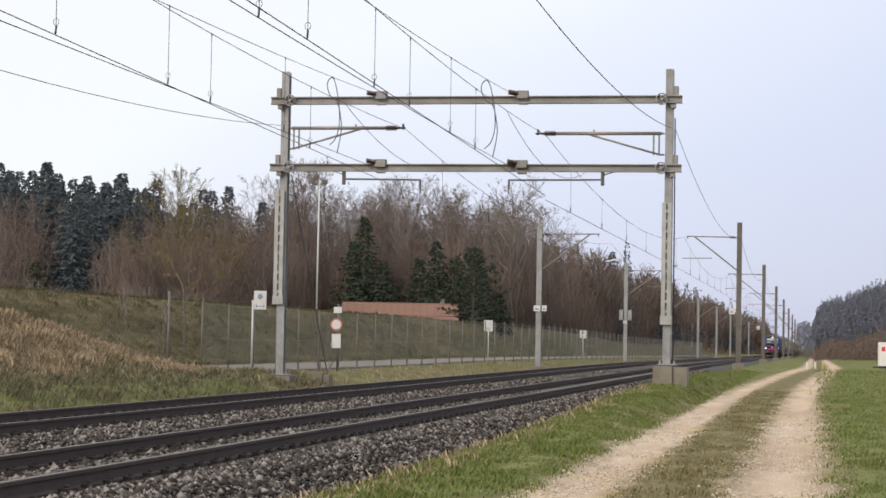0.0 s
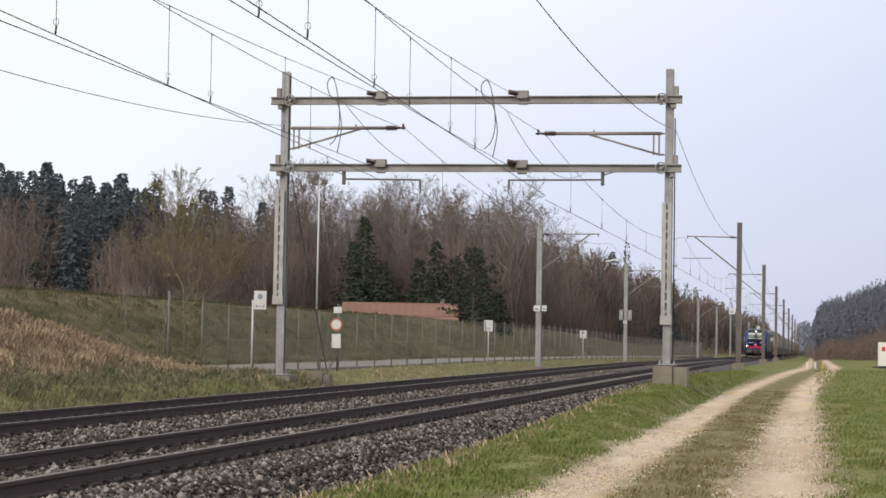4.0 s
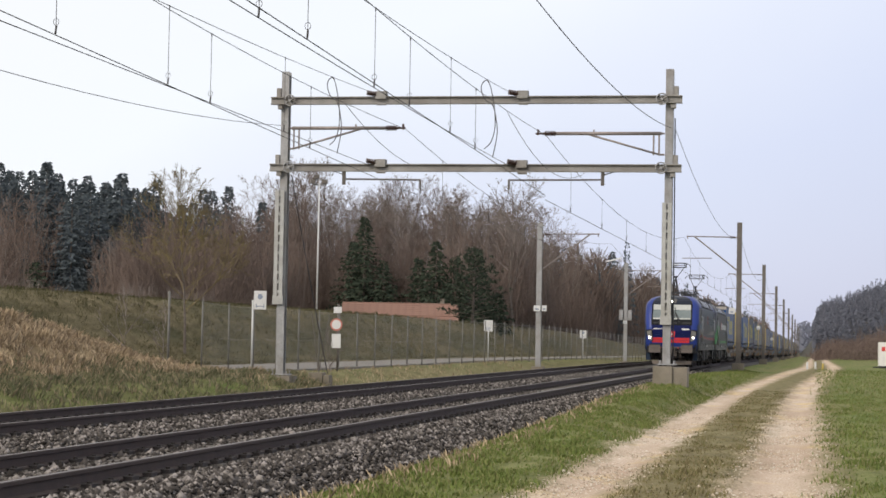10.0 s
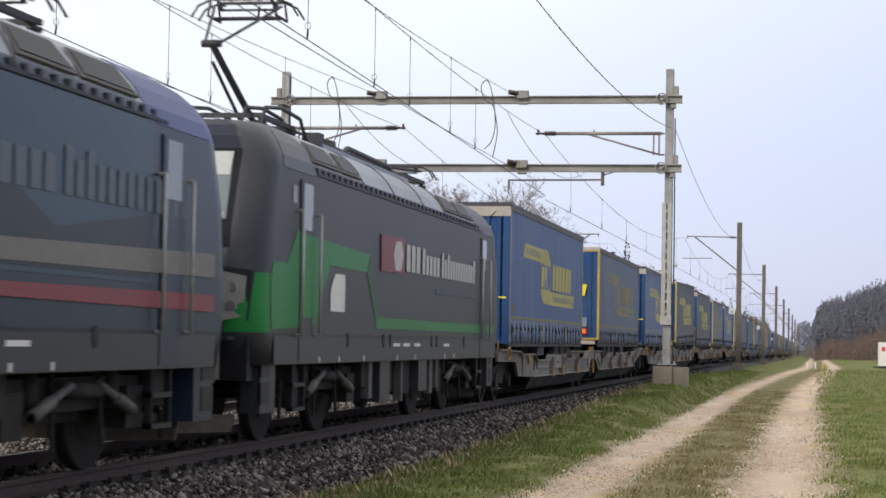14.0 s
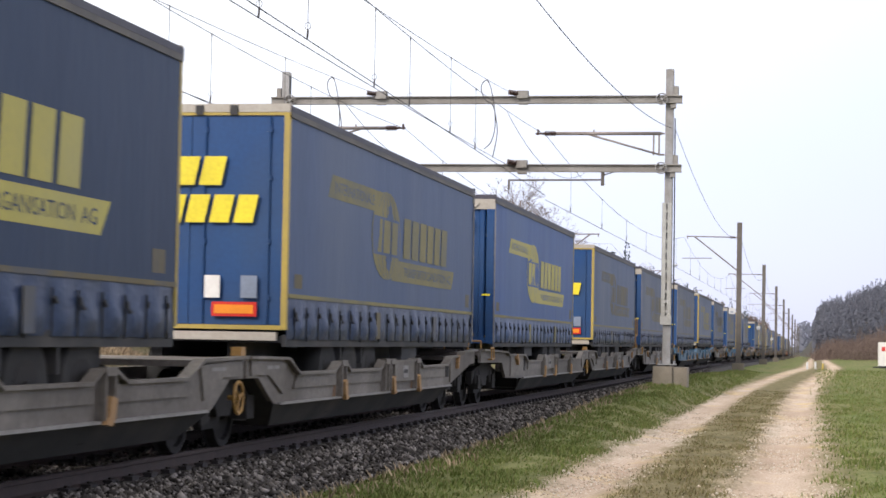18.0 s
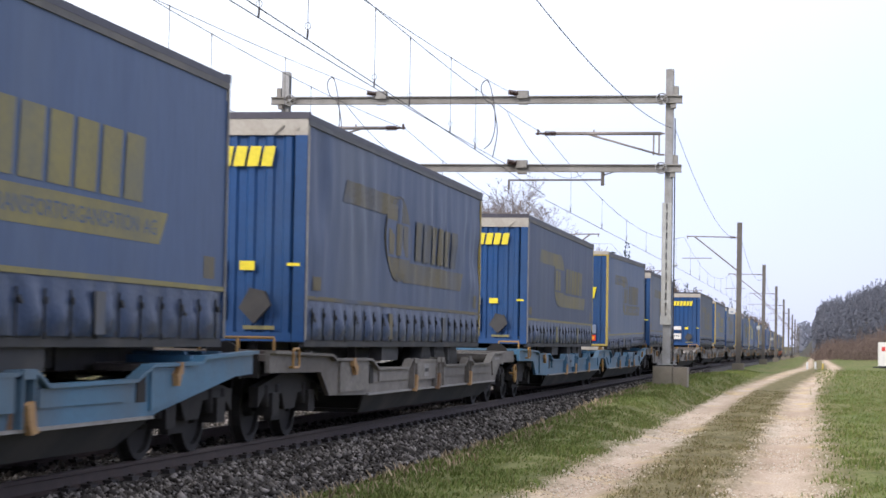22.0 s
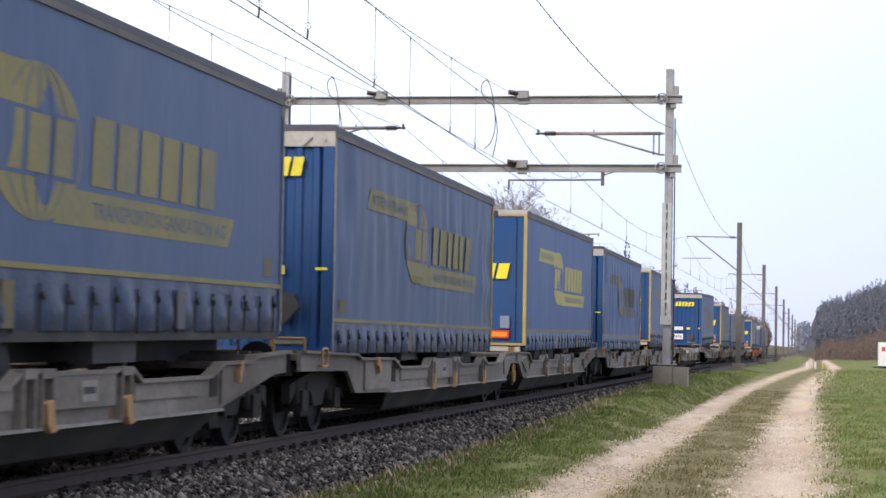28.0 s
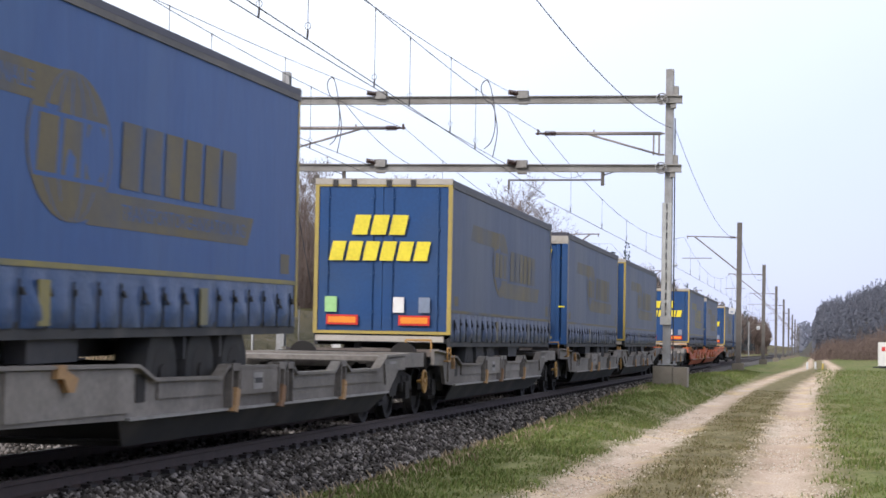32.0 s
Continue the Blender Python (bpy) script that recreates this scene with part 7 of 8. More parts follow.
        bx(bm, -0.55, 0.55, 0.5, 0.62, 1.08, 1.17)
        part("coupling_bracket", bm, M_BUFFER, t)
        bm = B()
        bx(bm, -0.28, -0.16, 0.34, 0.56, 0.72, 0.98)
        part("brake_cock_case", bm, M_BUFFER, t)
        bm = B()
        bx(bm, 0.14, 0.30, 0.36, 0.56, 0.66, 0.92)
        part("brake_cock_case", bm, M_BUFFER, t)
        bm = B()
        tube(bm, (-0.7, f(0.56), 0.60), (0.7, f(0.56), 0.60), 0.035, 6)
        part("cross_pipe", bm, M_UNDER, t)
        for x in (-0.62, -0.54, -0.45, -0.22, 0.20, 0.28, 0.42, 0.5):
            pts = [(x, f(0.58), 1.1), (x - 0.02, f(0.35), 0.86), (x + 0.03, f(0.42), 0.55), (x + 0.05, f(0.62), 0.7)]
            bm = B()
            for a, b in zip(pts, pts[1:]):
                tube(bm, a, b, 0.025, 6)
            part("brake_hose", bm, M_BUFFER if x in (-0.54, 0.20, 0.5) else M_UNDER, t, "grimy rubber brake hose")
        for x in (-0.35, 0.38, -0.60, 0.62):
            bm = B()
            tube(bm, (x, f(0.5), 1.05), (x, f(0.5), 1.15), 0.045, 8)
            part("red_cock", bm, M_SIDERED, t)
        bm = B()
        for s in (-1, 1):
            prism(bm, [(s * 0.04, 0.15), (s * 1.05, 0.20), (s * 1.10, 0.40), (s * 0.04, 0.40)], "y", min(f(0.75), f(0.80)), max(f(0.75), f(0.80)))
        for v in bm.verts:
            v.co.y += (1 if e == 0 else -1) * 0.25 * abs(v.co.x)
        part("plough", bm, M_PLOUGH, t, "dusty rail guard plate")
    # sides: doors, windows, handrails, bands and prints
    for s in (-1, 1):
        X = s * 1.502

        def plate(bm, pts, d=0.006, off=0.0):
            quad_panel(bm, [(X + s * off, y, z) for y, z in pts], (s, 0, 0), d)
            return bm
        bands = [("lower_band", [(1.2, 0.99), (17.8, 0.99), (17.8, 1.32), (1.2, 1.32)], M_LGREY, 0.0)]
        if blue:
            bands += [("sky_print", [(3.5, 1.8), (15.7, 1.8), (15.7, 3.34), (3.5, 3.34)], M_SKYPRINT, 0.0),
                      ("mountain_print", [(3.6, 1.85), (15.6, 1.85), (15.6, 2.45), (13.2, 2.2), (11.2, 2.85), (9.6, 2.5), (8.4, 2.4), (7.35, 3.1), (6.2, 2.35), (5.15, 3.02), (3.6, 2.2)], M_MOUNT, 0.006),
                      ("snow_print", [(5.16, 2.98), (5.3, 2.62), (5.8, 2.55)], M_PALE, 0.012), ("snow_print", [(7.36, 3.06), (7.45, 2.66), (7.85, 2.6)], M_PALE, 0.012),
                      ("cab_panel", [(1.15, 2.42), (3.45, 2.60), (3.45, 3.34), (1.5, 3.34)], M_LGREY, 0.0),
                      ("light_blue_print", [(1.2, 2.19), (3.45, 2.19), (3.45, 2.46), (1.2, 2.40)], M_SKYLIGHT, 0.016),
                      ("beige_side_band", [(1.15, 1.86), (3.4, 1.89), (5.6, 2.16), (4.6, 2.19), (1.15, 2.185)], M_BEIGE, 0.016),
                      ("red_side_band", [(1.1, 1.68), (3.7, 1.74), (8.0, 1.62), (17.7, 1.56), (17.7, 1.74), (9.0, 1.70), (3.7, 1.845), (1.1, 1.78)], M_SIDERED, 0.016),
                      ("beige_side_band", [(8.0, 1.86), (12.0, 1.88), (17.7, 1.92), (17.7, 2.17), (12.0, 2.06)], M_BEIGE, 0.016)]
        else:
            bands += [("green_side_band", [(6.76, 1.46), (17.6, 1.46), (17.6, 1.60), (6.80, 1.62)], M_LGREEN, 0.0),
                      ("green_cab_panel", [(1.07, 1.40), (3.15, 1.46), (3.9, 2.26), (3.9, 2.56), (2.2, 2.62), (1.75, 2.2), (1.12, 2.2), (1.0, 2.0)], M_LGREEN, 0.0),
                      ("green_side_strip", [(3.905, 2.26), (6.1, 2.24), (6.3, 2.5), (3.905, 2.56)], M_LGREEN, 0.0),
                      ("green_side_strip", [(6.12, 2.235), (6.70, 1.63), (6.92, 1.63), (6.32, 2.45)], M_FADEGREEN, 0.0),
                      ("type_plate", [(1.95, 2.95), (2.16, 2.95), (2.16, 3.16), (1.95, 3.16)], M_LENS, 0.0)]
        sgn = s
        for nm, pts, m, off in bands:
            if sgn < 0:
                pts = [(LOCO_L - y, z) for y, z in pts]
            bm = B()
            plate(bm, pts, 0.005 if off < 0.016 else 0.003, off)
            part(nm, bm, m, t)
        bm = B()
        lv = [q for q in LEVELS if 3.3 < q[0]]
        for p, q in zip(lv, lv[1:]):
            quad_panel(bm, [(s * (p[4] + 0.004), p[5] + 0.02, p[0]), (s * (p[4] + 0.004), 3.15, p[0]), (s * (q[4] + 0.004), 3.15, q[0]), (s * (q[4] + 0.004), q[5] + 0.02, q[0])], (s * 0.4, 0, 0.9), 0.006)
        part("cab_roof", bm, shell, t, "rounded cab roof edge")
        bm = B()
        for p, q in zip(lv, lv[1:]):
            quad_panel(bm, [(s * (p[4] + 0.004), 15.5, p[0]), (s * (p[4] + 0.004), LOCO_L - p[5] - 0.02, p[0]), (s * (q[4] + 0.004), LOCO_L - q[5] - 0.02, q[0]), (s * (q[4] + 0.004), 15.5, q[0])], (s * 0.4, 0, 0.9), 0.006)
        part("cab_roof", bm, shell, t, "rounded cab roof edge")
        if s > 0:
            bm = B()
            y0 = 7.0 if not blue else 9.0
            plate(bm, [(y0, 2.30), (y0 + 1.7, 2.32), (y0 + 1.7, 2.85), (y0, 2.84)] if not blue else [(y0, 2.5), (y0 + 1.2, 2.5), (y0 + 1.2, 2.98), (y0, 2.98)], 0.006, 0.012)
            square = part("red_square", bm, M_SIDERED, t)
            ym = y0 + (1.22 if not blue else 0.85)
            bm = B()
            plate(bm, [(ym - 0.37, 2.57), (ym - 0.2, 2.34), (ym + 0.2, 2.36), (ym + 0.37, 2.60), (ym + 0.2, 2.80), (ym - 0.2, 2.78)] if not blue else [(ym - 0.25, 2.74), (ym - 0.12, 2.58), (ym + 0.12, 2.58), (ym + 0.25, 2.74), (ym + 0.12, 2.90), (ym - 0.12, 2.90)], 0.003, 0.0185)
            part("pale_mark", bm, M_PRINTWHITE if not blue else M_DIMLETTER, square, "plain pale six-sided mark")
            # plain bars in place of the lettering: tall first letters, lower ones after
            for ya, yb, count, tall in ((8.86, 10.04, 3, 3), (10.14, 11.72, 5, 1), (11.86, 15.28, 13, 1)):
                step = (yb - ya) / count
                for k in range(count):
                    a, zt = ya + step * k, (2.78 if k < tall or (count == 13 and k in (2, 12)) else 2.68)
                    if blue:
                        a, zt = a + 1.5, zt + 0.12
                    bm = B()
                    plate(bm, [(a, 2.36 + (0.12 if blue else 0)), (a + step * 0.74, 2.36 + (0.12 if blue else 0)), (a + step * 0.74, zt), (a, zt)], 0.004, 0.012)
                    part("letter_bar", bm, M_PRINTWHITE if not blue else M_DIMLETTER, t)
            for k in range(0 if blue else 24):
                a = 11.4 + 3.84 * k / 24
                bm = B()
                plate(bm, [(a, 2.08), (a + 0.11, 2.08), (a + 0.11, 2.155), (a, 2.155)], 0.004, 0.012)
                part("letter_bar", bm, M_DIMLETTER, t)
            if not blue:
                bm = B()
                plate(bm, [(3.95, 1.66), (4.75, 1.66), (4.75, 2.16), (4.2, 2.16), (3.95, 1.95)], 0.006, 0.006)
                part("white_mark", bm, M_WHITE, t)
            for y in (8.0, 8.75, 9.6, 12.2):
                bm = B()
                plate(bm, [(y, 1.20), (y + 0.5, 1.20), (y + 0.5, 1.25), (y, 1.25)], 0.004, 0.006)
                part("data_bar", bm, M_WHITE, t)
            for y in (5.0, 7.3, 7.78, 11.08, 11.55, 14.2):
                bm = B()
                plate(bm, [(y + 0.075 * math.cos(k * 0.5236), 1.285 + 0.10 * math.sin(k * 0.5236)) for k in range(12)], 0.008, 0.005)
                part("side_port", bm, M_BLACK, t, "black oval port")
            for y in (3.4, 4.5, 6.0, 8.3, 9.7, 12.3, 13.2):
                bm = B()
                plate(bm, [(y - 0.025, 1.00), (y + 0.025, 1.00), (y + 0.025, 1.07), (y - 0.025, 1.07)], 0.008, 0.005)
                part("lifting_mark", bm, M_WHITE, t)
        for yd in (2.35, LOCO_L - 3.0):
            bm = B()
            plate(bm, [(yd - 0.02, 1.02), (yd + 0.64, 1.02), (yd + 0.64, 3.26), (yd - 0.02, 3.26)], 0.010, 0.004)
            door = part("cab_door", bm, side, t)
            bm = B()
            plate(bm, [(yd + 0.08, 2.64), (yd + 0.54, 2.64), (yd + 0.54, 3.22), (yd + 0.08, 3.22)], 0.008, 0.012)
            part("door_window", bm, M_GLASS, door)
            if not blue and (yd < 5) == (s > 0):
                bm = B()
                plate(bm, [(yd - 0.01, 1.56), (yd + 0.63, 1.56), (yd + 0.63, 2.58), (yd - 0.01, 2.60)], 0.003, 0.0145)
                part("door_panel", bm, M_LGREEN, door, "green lower door panel")
            for y in (yd - 0.12, yd + 0.78):
                bm = B()
                tube(bm, (X + s * 0.07, y, 1.34), (X + s * 0.07, y, 2.86), 0.02, 8)
                for z in (1.34, 2.86):
                    tube(bm, (X, y, z), (X + s * 0.07, y, z), 0.02, 6)
                part("handrail", bm, M_STEELROD, t, "steel handrail")
            bm = B()
            box(bm, s * 1.40 - 0.05, s * 1.40 + 0.05, yd, yd + 0.6, 0.40, 0.45)
            box(bm, s * 1.40 - 0.05, s * 1.40 + 0.05, yd, yd + 0.6, 0.70, 0.75)
            for q in (0.0, 0.57):
                box(bm, s * 1.40 - 0.04, s * 1.40 + 0.04, yd + q, yd + q + 0.03, 0.40, 1.0)
            part("door_step", bm, M_LBLACK, t)
        # framed louvre panels along the roof edge
        for ya, yb in ((3.15, 4.6), (4.7, 5.9), (12.4, 13.75), (13.85, 15.35)):
            def on_roof(y, f):
                return (s * (1.445 - 0.215 * f), y, 3.53 + 0.28 * f)
            bm = B()
            quad_panel(bm, [on_roof(ya, 0), on_roof(yb, 0), on_roof(yb - 0.12, 1), on_roof(ya + 0.12, 1)], (s * 0.79, 0, 0.61), 0.02)
            frame_ = part("louvre_frame", bm, M_DAMPER, t, "grey frame of a roof louvre")
            bm = B()
            quad_panel(bm, [on_roof(ya + 0.10, 0.14), on_roof(yb - 0.10, 0.14), on_roof(yb - 0.18, 0.88), on_roof(ya + 0.18, 0.88)], (s * 0.79, 0, 0.61), 0.03)
            part("roof_louvre", bm, M_LBLACK, frame_, "dark louvre panel")
        for ys in (5.98, 8.1, 10.4, 12.32):
            bm = B()
            for p, q in zip(lv, lv[1:]):
                quad_panel(bm, [(s * (p[4] + 0.002), ys, p[0]), (s * (p[4] + 0.002), ys + 0.03, p[0]), (s * (q[4] + 0.002), ys + 0.03, q[0]), (s * (q[4] + 0.002), ys, q[0])], (s * 0.4, 0, 0.9), 0.014)
            part("roof_seam", bm, M_DAMPER, t)
        stud = None
        for k in range(40):
            if stud is None:
                bm = B()
                box(bm, s * 1.46 - 0.03, s * 1.46 + 0.03, 3.2, 3.30, 3.40, 3.47)
                stud = part("gutter_stud", bm, M_LBLACK, t)
            else:
                o = new("gutter_stud", stud.data)
                o.parent, o.location = t, (0, 0.32 * k, 0)
        bm = B()
        box(bm, s * 1.475 - 0.03, s * 1.475 + 0.03, 3.15, 16.1, 3.365, 3.40)
        part("gutter_rail", bm, M_LBLACK, t)
        # equipment cases and bogie frames below
        for y0, y1, z0 in ((7.5, 8.2, 0.38), (8.35, 9.0, 0.50), (9.2, 10.3, 0.45), (10.45, 11.15, 0.48)):
            bm = B()
            box(bm, s * 1.22 - 0.2, s * (1.22 if y0 in (7.5, 10.45) else 1.1) + 0.2, y0, y1, z0, 1.0)
            bevelled(bm, 0.03, 1)
            part("equipment_case", bm, M_LGREY if y0 in (7.5, 10.45) else M_UNDER, t)
        for y0, w, z0, m in ((6.75, 0.22, 0.45, M_DAMPER), (7.95, 0.1, 0.5, M_BUFFER), (9.05, 0.12, 0.35, M_DAMPER), (11.4, 0.25, 0.42, M_DAMPER), (12.0, 0.12, 0.5, M_BUFFER)):
            bm = B()
            box(bm, s * 1.36 - 0.06, s * 1.36 + 0.06, y0, y0 + w, z0, 0.98)
            part("hanging_bracket", bm, m, t)
        for yc in (4.6, LOCO_L - 4.6):
            for k in (-2.35, -0.62, 0.62, 2.35):
                bm = B()
                tube(bm, (s * 1.30, yc + k, 0.28), (s * 1.27, yc + k * 0.93, 0.96), 0.028, 6)
                part("sand_pipe", bm, M_UNDER, t)
            for k in (-1, 1):
                bm = B()
                tube(bm, (s * 1.36, yc + k * 0.35, 0.86), (s * 1.36, yc + k * 1.25, 0.60), 0.04, 8)
                tube(bm, (s * 1.36, yc + k * 0.8, 0.73), (s * 1.36, yc + k * 1.25, 0.60), 0.06, 8)
                part("damper", bm, M_DAMPER, t, "pale sloping damper")
                bm = B()
                box(bm, s * 1.28 - 0.1, s * 1.28 + 0.1, yc + k * 2.05 - 0.2, yc + k * 2.05 + 0.2, 0.62, 0.98)
                part("sand_box", bm, M_UNDER, t)
    for yc in (4.6, LOCO_L - 4.6):
        bm = B()
        for s in (-1, 1):
            prism(bm, [(yc - 2.2, 0.55), (yc - 1.9, 0.80), (yc - 0.9, 0.62), (yc + 0.9, 0.62), (yc + 1.9, 0.80), (yc + 2.2, 0.55), (yc + 2.2, 0.92), (yc - 2.2, 0.92)], "x", s * 1.05, s * 1.22)
            for k in (-1.5, 1.5):
                box(bm, s * 1.18 - 0.12, s * 1.18 + 0.12, yc + k - 0.22, yc + k + 0.22, 0.42, 0.82)
                for q in (-0.5, 0.5):
                    tube(bm, (s * 1.2, yc + k + q, 0.62), (s * 1.2, yc + k + q, 0.98), 0.11, 10)
            tube(bm, (s * 1.3, yc - 0.55, 0.82), (s * 1.3, yc + 0.5, 0.80), 0.075, 8)
        box(bm, -1.0, 1.0, yc - 0.8, yc + 0.8, 0.5, 0.85)
        part("bogie_frame", bm, M_UNDER, t)
        for k in (-1.5, 1.5):
            bm = B()
            tube(bm, (-0.95, yc + k, 0.625), (0.95, yc + k, 0.625), 0.1, 8)
            for s in (-1, 1):
                tube(bm, (s * 0.69, yc + k, 0.625), (s * 0.83, yc + k, 0.625), 0.625, 28)
                tube(bm, (s * 0.83, yc + k, 0.625), (s * 0.845, yc + k, 0.625), 0.35, 16)
            part("wheelset", bm, M_WHEEL, t)
    # roof gear
    bm = B()
    box(bm, -0.75, 0.75, 6.4, 12.6, 3.95, 4.10)
    bevelled(bm, 0.06, 2)
    part("roof_housing", bm, M_LROOF, t)
    bm = B()
    for y in (7.6, 8.5, 9.6, 10.8, 12.2):
        for k in range(4):
            tube(bm, (0.2, y, 4.02 + 0.07 * k), (0.2, y, 4.06 + 0.07 * k), 0.09, 8)
        tube(bm, (0.2, y, 4.0), (0.2, y, 4.33), 0.04, 6)
    tube(bm, (0.2, 4.6, 4.33), (0.2, 14.6, 4.33), 0.025, 6)
    tube(bm, (-0.3, 7.0, 4.15), (-0.3, 12.4, 4.15), 0.04, 6)
    box(bm, -0.5, -0.1, 8.0, 9.2, 4.0, 4.2)
    part("roof_conductor", bm, M_PANTO, t, "dark roof insulators and busbar")
    for y, x, h in ((6.35, 0.62, 0.24), (6.85, 0.55, 0.16), (7.25, 0.58, 0.22), (12.9, 0.5, 0.14)):
        bm = B()
        box(bm, x - 0.13, x + 0.13, y - 0.14, y + 0.14, 3.86, 4.0 + h)
        for k in range(3):
            tube(bm, (x, y + 0.16, 4.02 + 0.1 * k), (x, y + 0.34, 4.02 + 0.1 * k), 0.045, 6)
        bevelled(bm, 0.015, 1)
        part("roof_switch", bm, M_PANTO, t, "dark roof switch gear")
    for x in (0.35, 0.62, -0.4):
        pts = [(x, 3.5, 4.0), (x, 3.8, 4.32), (x, 4.6, 4.40), (x, 5.6, 4.36), (x, 6.0, 4.05)]
        bm = B()
        for a, b in zip(pts, pts[1:]):
            tube(bm, a, b, 0.028, 6)
        part("roof_pipe", bm, M_PANTO, t, "dark curved roof conduit")
    for x in (0.3, 0.6):
        pts = [(x, 8.2, 4.12), (x, 8.6, 4.24), (x, 11.6, 4.22), (x, 12.2, 4.05)]
        bm = B()
        for a, b in zip(pts, pts[1:]):
            tube(bm, a, b, 0.045, 6)
        part("roof_pipe", bm, M_PANTO, t, "dark curved roof conduit")
    make_pantograph(t, 4.7, panto_up)
    make_pantograph(t, LOCO_L - 4.7, False, 5.6, True)
    bm = B()
    tube(bm, (0.6, 3.3, 3.86), (0.6, 3.3, 4.05), 0.03, 6)
    tube(bm, (-0.6, 3.2, 3.86), (-0.6, 3.2, 4.02), 0.05, 8)
    part("roof_horn", bm, M_LBLACK, t)
    return t


# ---- consist: trailer fronts along the line at 14.5 s, and how each one looks ----
W, DR = "wall", "doors"
PAIRS = [((29.5, W, 0), (47.9, DR, 1), 0), ((64.9, W, 0), (82.95, DR, 4), 0), ((99.9, W, 4), (118.1, DR, 1), 0), ((134.5, W, 0), (153.5, DR, 6), 0), ((170.1, W, 2), None, 0),
         ((190.4, W, 2), (208.8, DR, 1), 1), ((226.2, W, 3), None, 0), ((246.6, W, 22), (265.0, DR, 16), 1), ((281.6, W, 2), (300.0, None, 0), 0), ((317.4, W, 5), (336.0, DR, 1), 0),
         ((352.9, W, 2), (372.0, DR, 1), 0), ((388.5, W, 17), (407.25, DR, 10), 0), ((424.1, W, 19), (442.7, DR, 8), 0), ((460.2, None, 0), None, 0), ((480.0, W, 9), None, 0), ((504.8, DR, 2), None, 0),
         ((522.2, W, 2), (538.9, DR, 2), 0), ((556.5, None, 0), None, 0), ((575.3, DR, 1), (592.2, W, 2), 2), ((618.2, DR, 2), (635.2, W, 2), 0)]
ROLLING = []        # (thing, where its front stands at 14.5 s)
BUILT = {}
def place_trailer(lead, kind, y):
    key = (lead, kind)
    if key not in BUILT:
        base = kind % 10
        BUILT[key] = make_trailer(lead, 4 if kind == 22 else {3: 2, 4: 3, 5: 3, 6: 1, 7: 1, 8: 0, 9: 0}.get(base, base), 0.07 if base in (3, 7) or kind == 19 else 0.0, 3 if kind == 22 else {4: 0, 3: 2, 5: 2, 6: 2, 8: 1, 9: 2}.get(base), 9 < kind < 20)
        ob = BUILT[key]
    else:
        ob = copy_thing(BUILT[key], pose(0, y, 0))
    ROLLING.append((ob, y))


WAGONS = {}
def make_train():
    ROLLING.append((make_loco("blue", True), -10.70))
    ROLLING.append((make_loco("green", True), -10.70 + LOCO_L))
    for k, (a, b, paint) in enumerate(PAIRS):
        y0 = a[0] - 2.1
        fr = [a[0]] + ([b[0]] if b else [])
        y1 = PAIRS[k + 1][0][0] - 2.4 if k + 1 < len(PAIRS) else fr[-1] + TL + 1.0
        if a[0] < 30:
            y0 = a[0] - 2.05
        tall = a[0] in (99.9, 170.1)
        if a[0] == 246.6:
            y0 = a[0] - 1.75
        if b is None and a[0] == 226.2:
            y1 += 0.5
        key = (tuple(round(f - y0, 1) for f in fr), round(y1 - y0, 1), paint, tall, a[1] is None)
        if key in WAGONS:
            w = copy_thing(WAGONS[key], pose(0, y0, 0))
        else:
            w = WAGONS[key] = make_wagon([f - y0 for f in fr], 0.0, y1 - y0, paint, tall, a[1] is None)
        ROLLING.append((w, y0))
        for q in (a, b):
            if q and q[1]:
                place_trailer(q[1], q[2], q[0])


make_train()


def travelled(t):
    """Metres run since 14.5 s."""
    return 26.8 * (t - 14.5) if t > 13 else -40.2 - 27.1 * (13 - t)


# trailers whose far end sits higher on its stand
RAISED = {82.95: 0.17, 265.0: 0.15, 372.0: 0.10, 407.25: 0.09, 480.0: 0.17}


def motions():
    for ob, y0 in ROLLING:
        rows = []
        for i in range(17):
            t = 2.0 * i
            y = y0 - travelled(t)
            rows.append((t, pose(0, y, grade(y + 8), math.degrees(RAISED.get(y0, 0.0) / TL))))
        walk(ob, rows)



# ---- things beside the line ----
M_ROOFTILE = mat("red_brown_roof_tiles", (0.25, 0.135, 0.10), (0.18, 0.10, 0.078), 0.9, scale=1.0, fine=9, bump=0.5, dirt=(0.24, 0.18, 0.13), amount=0.6)
M_PLASTER = mat("pale_plaster", (0.45, 0.42, 0.36), (0.36, 0.33, 0.28), 0.9)
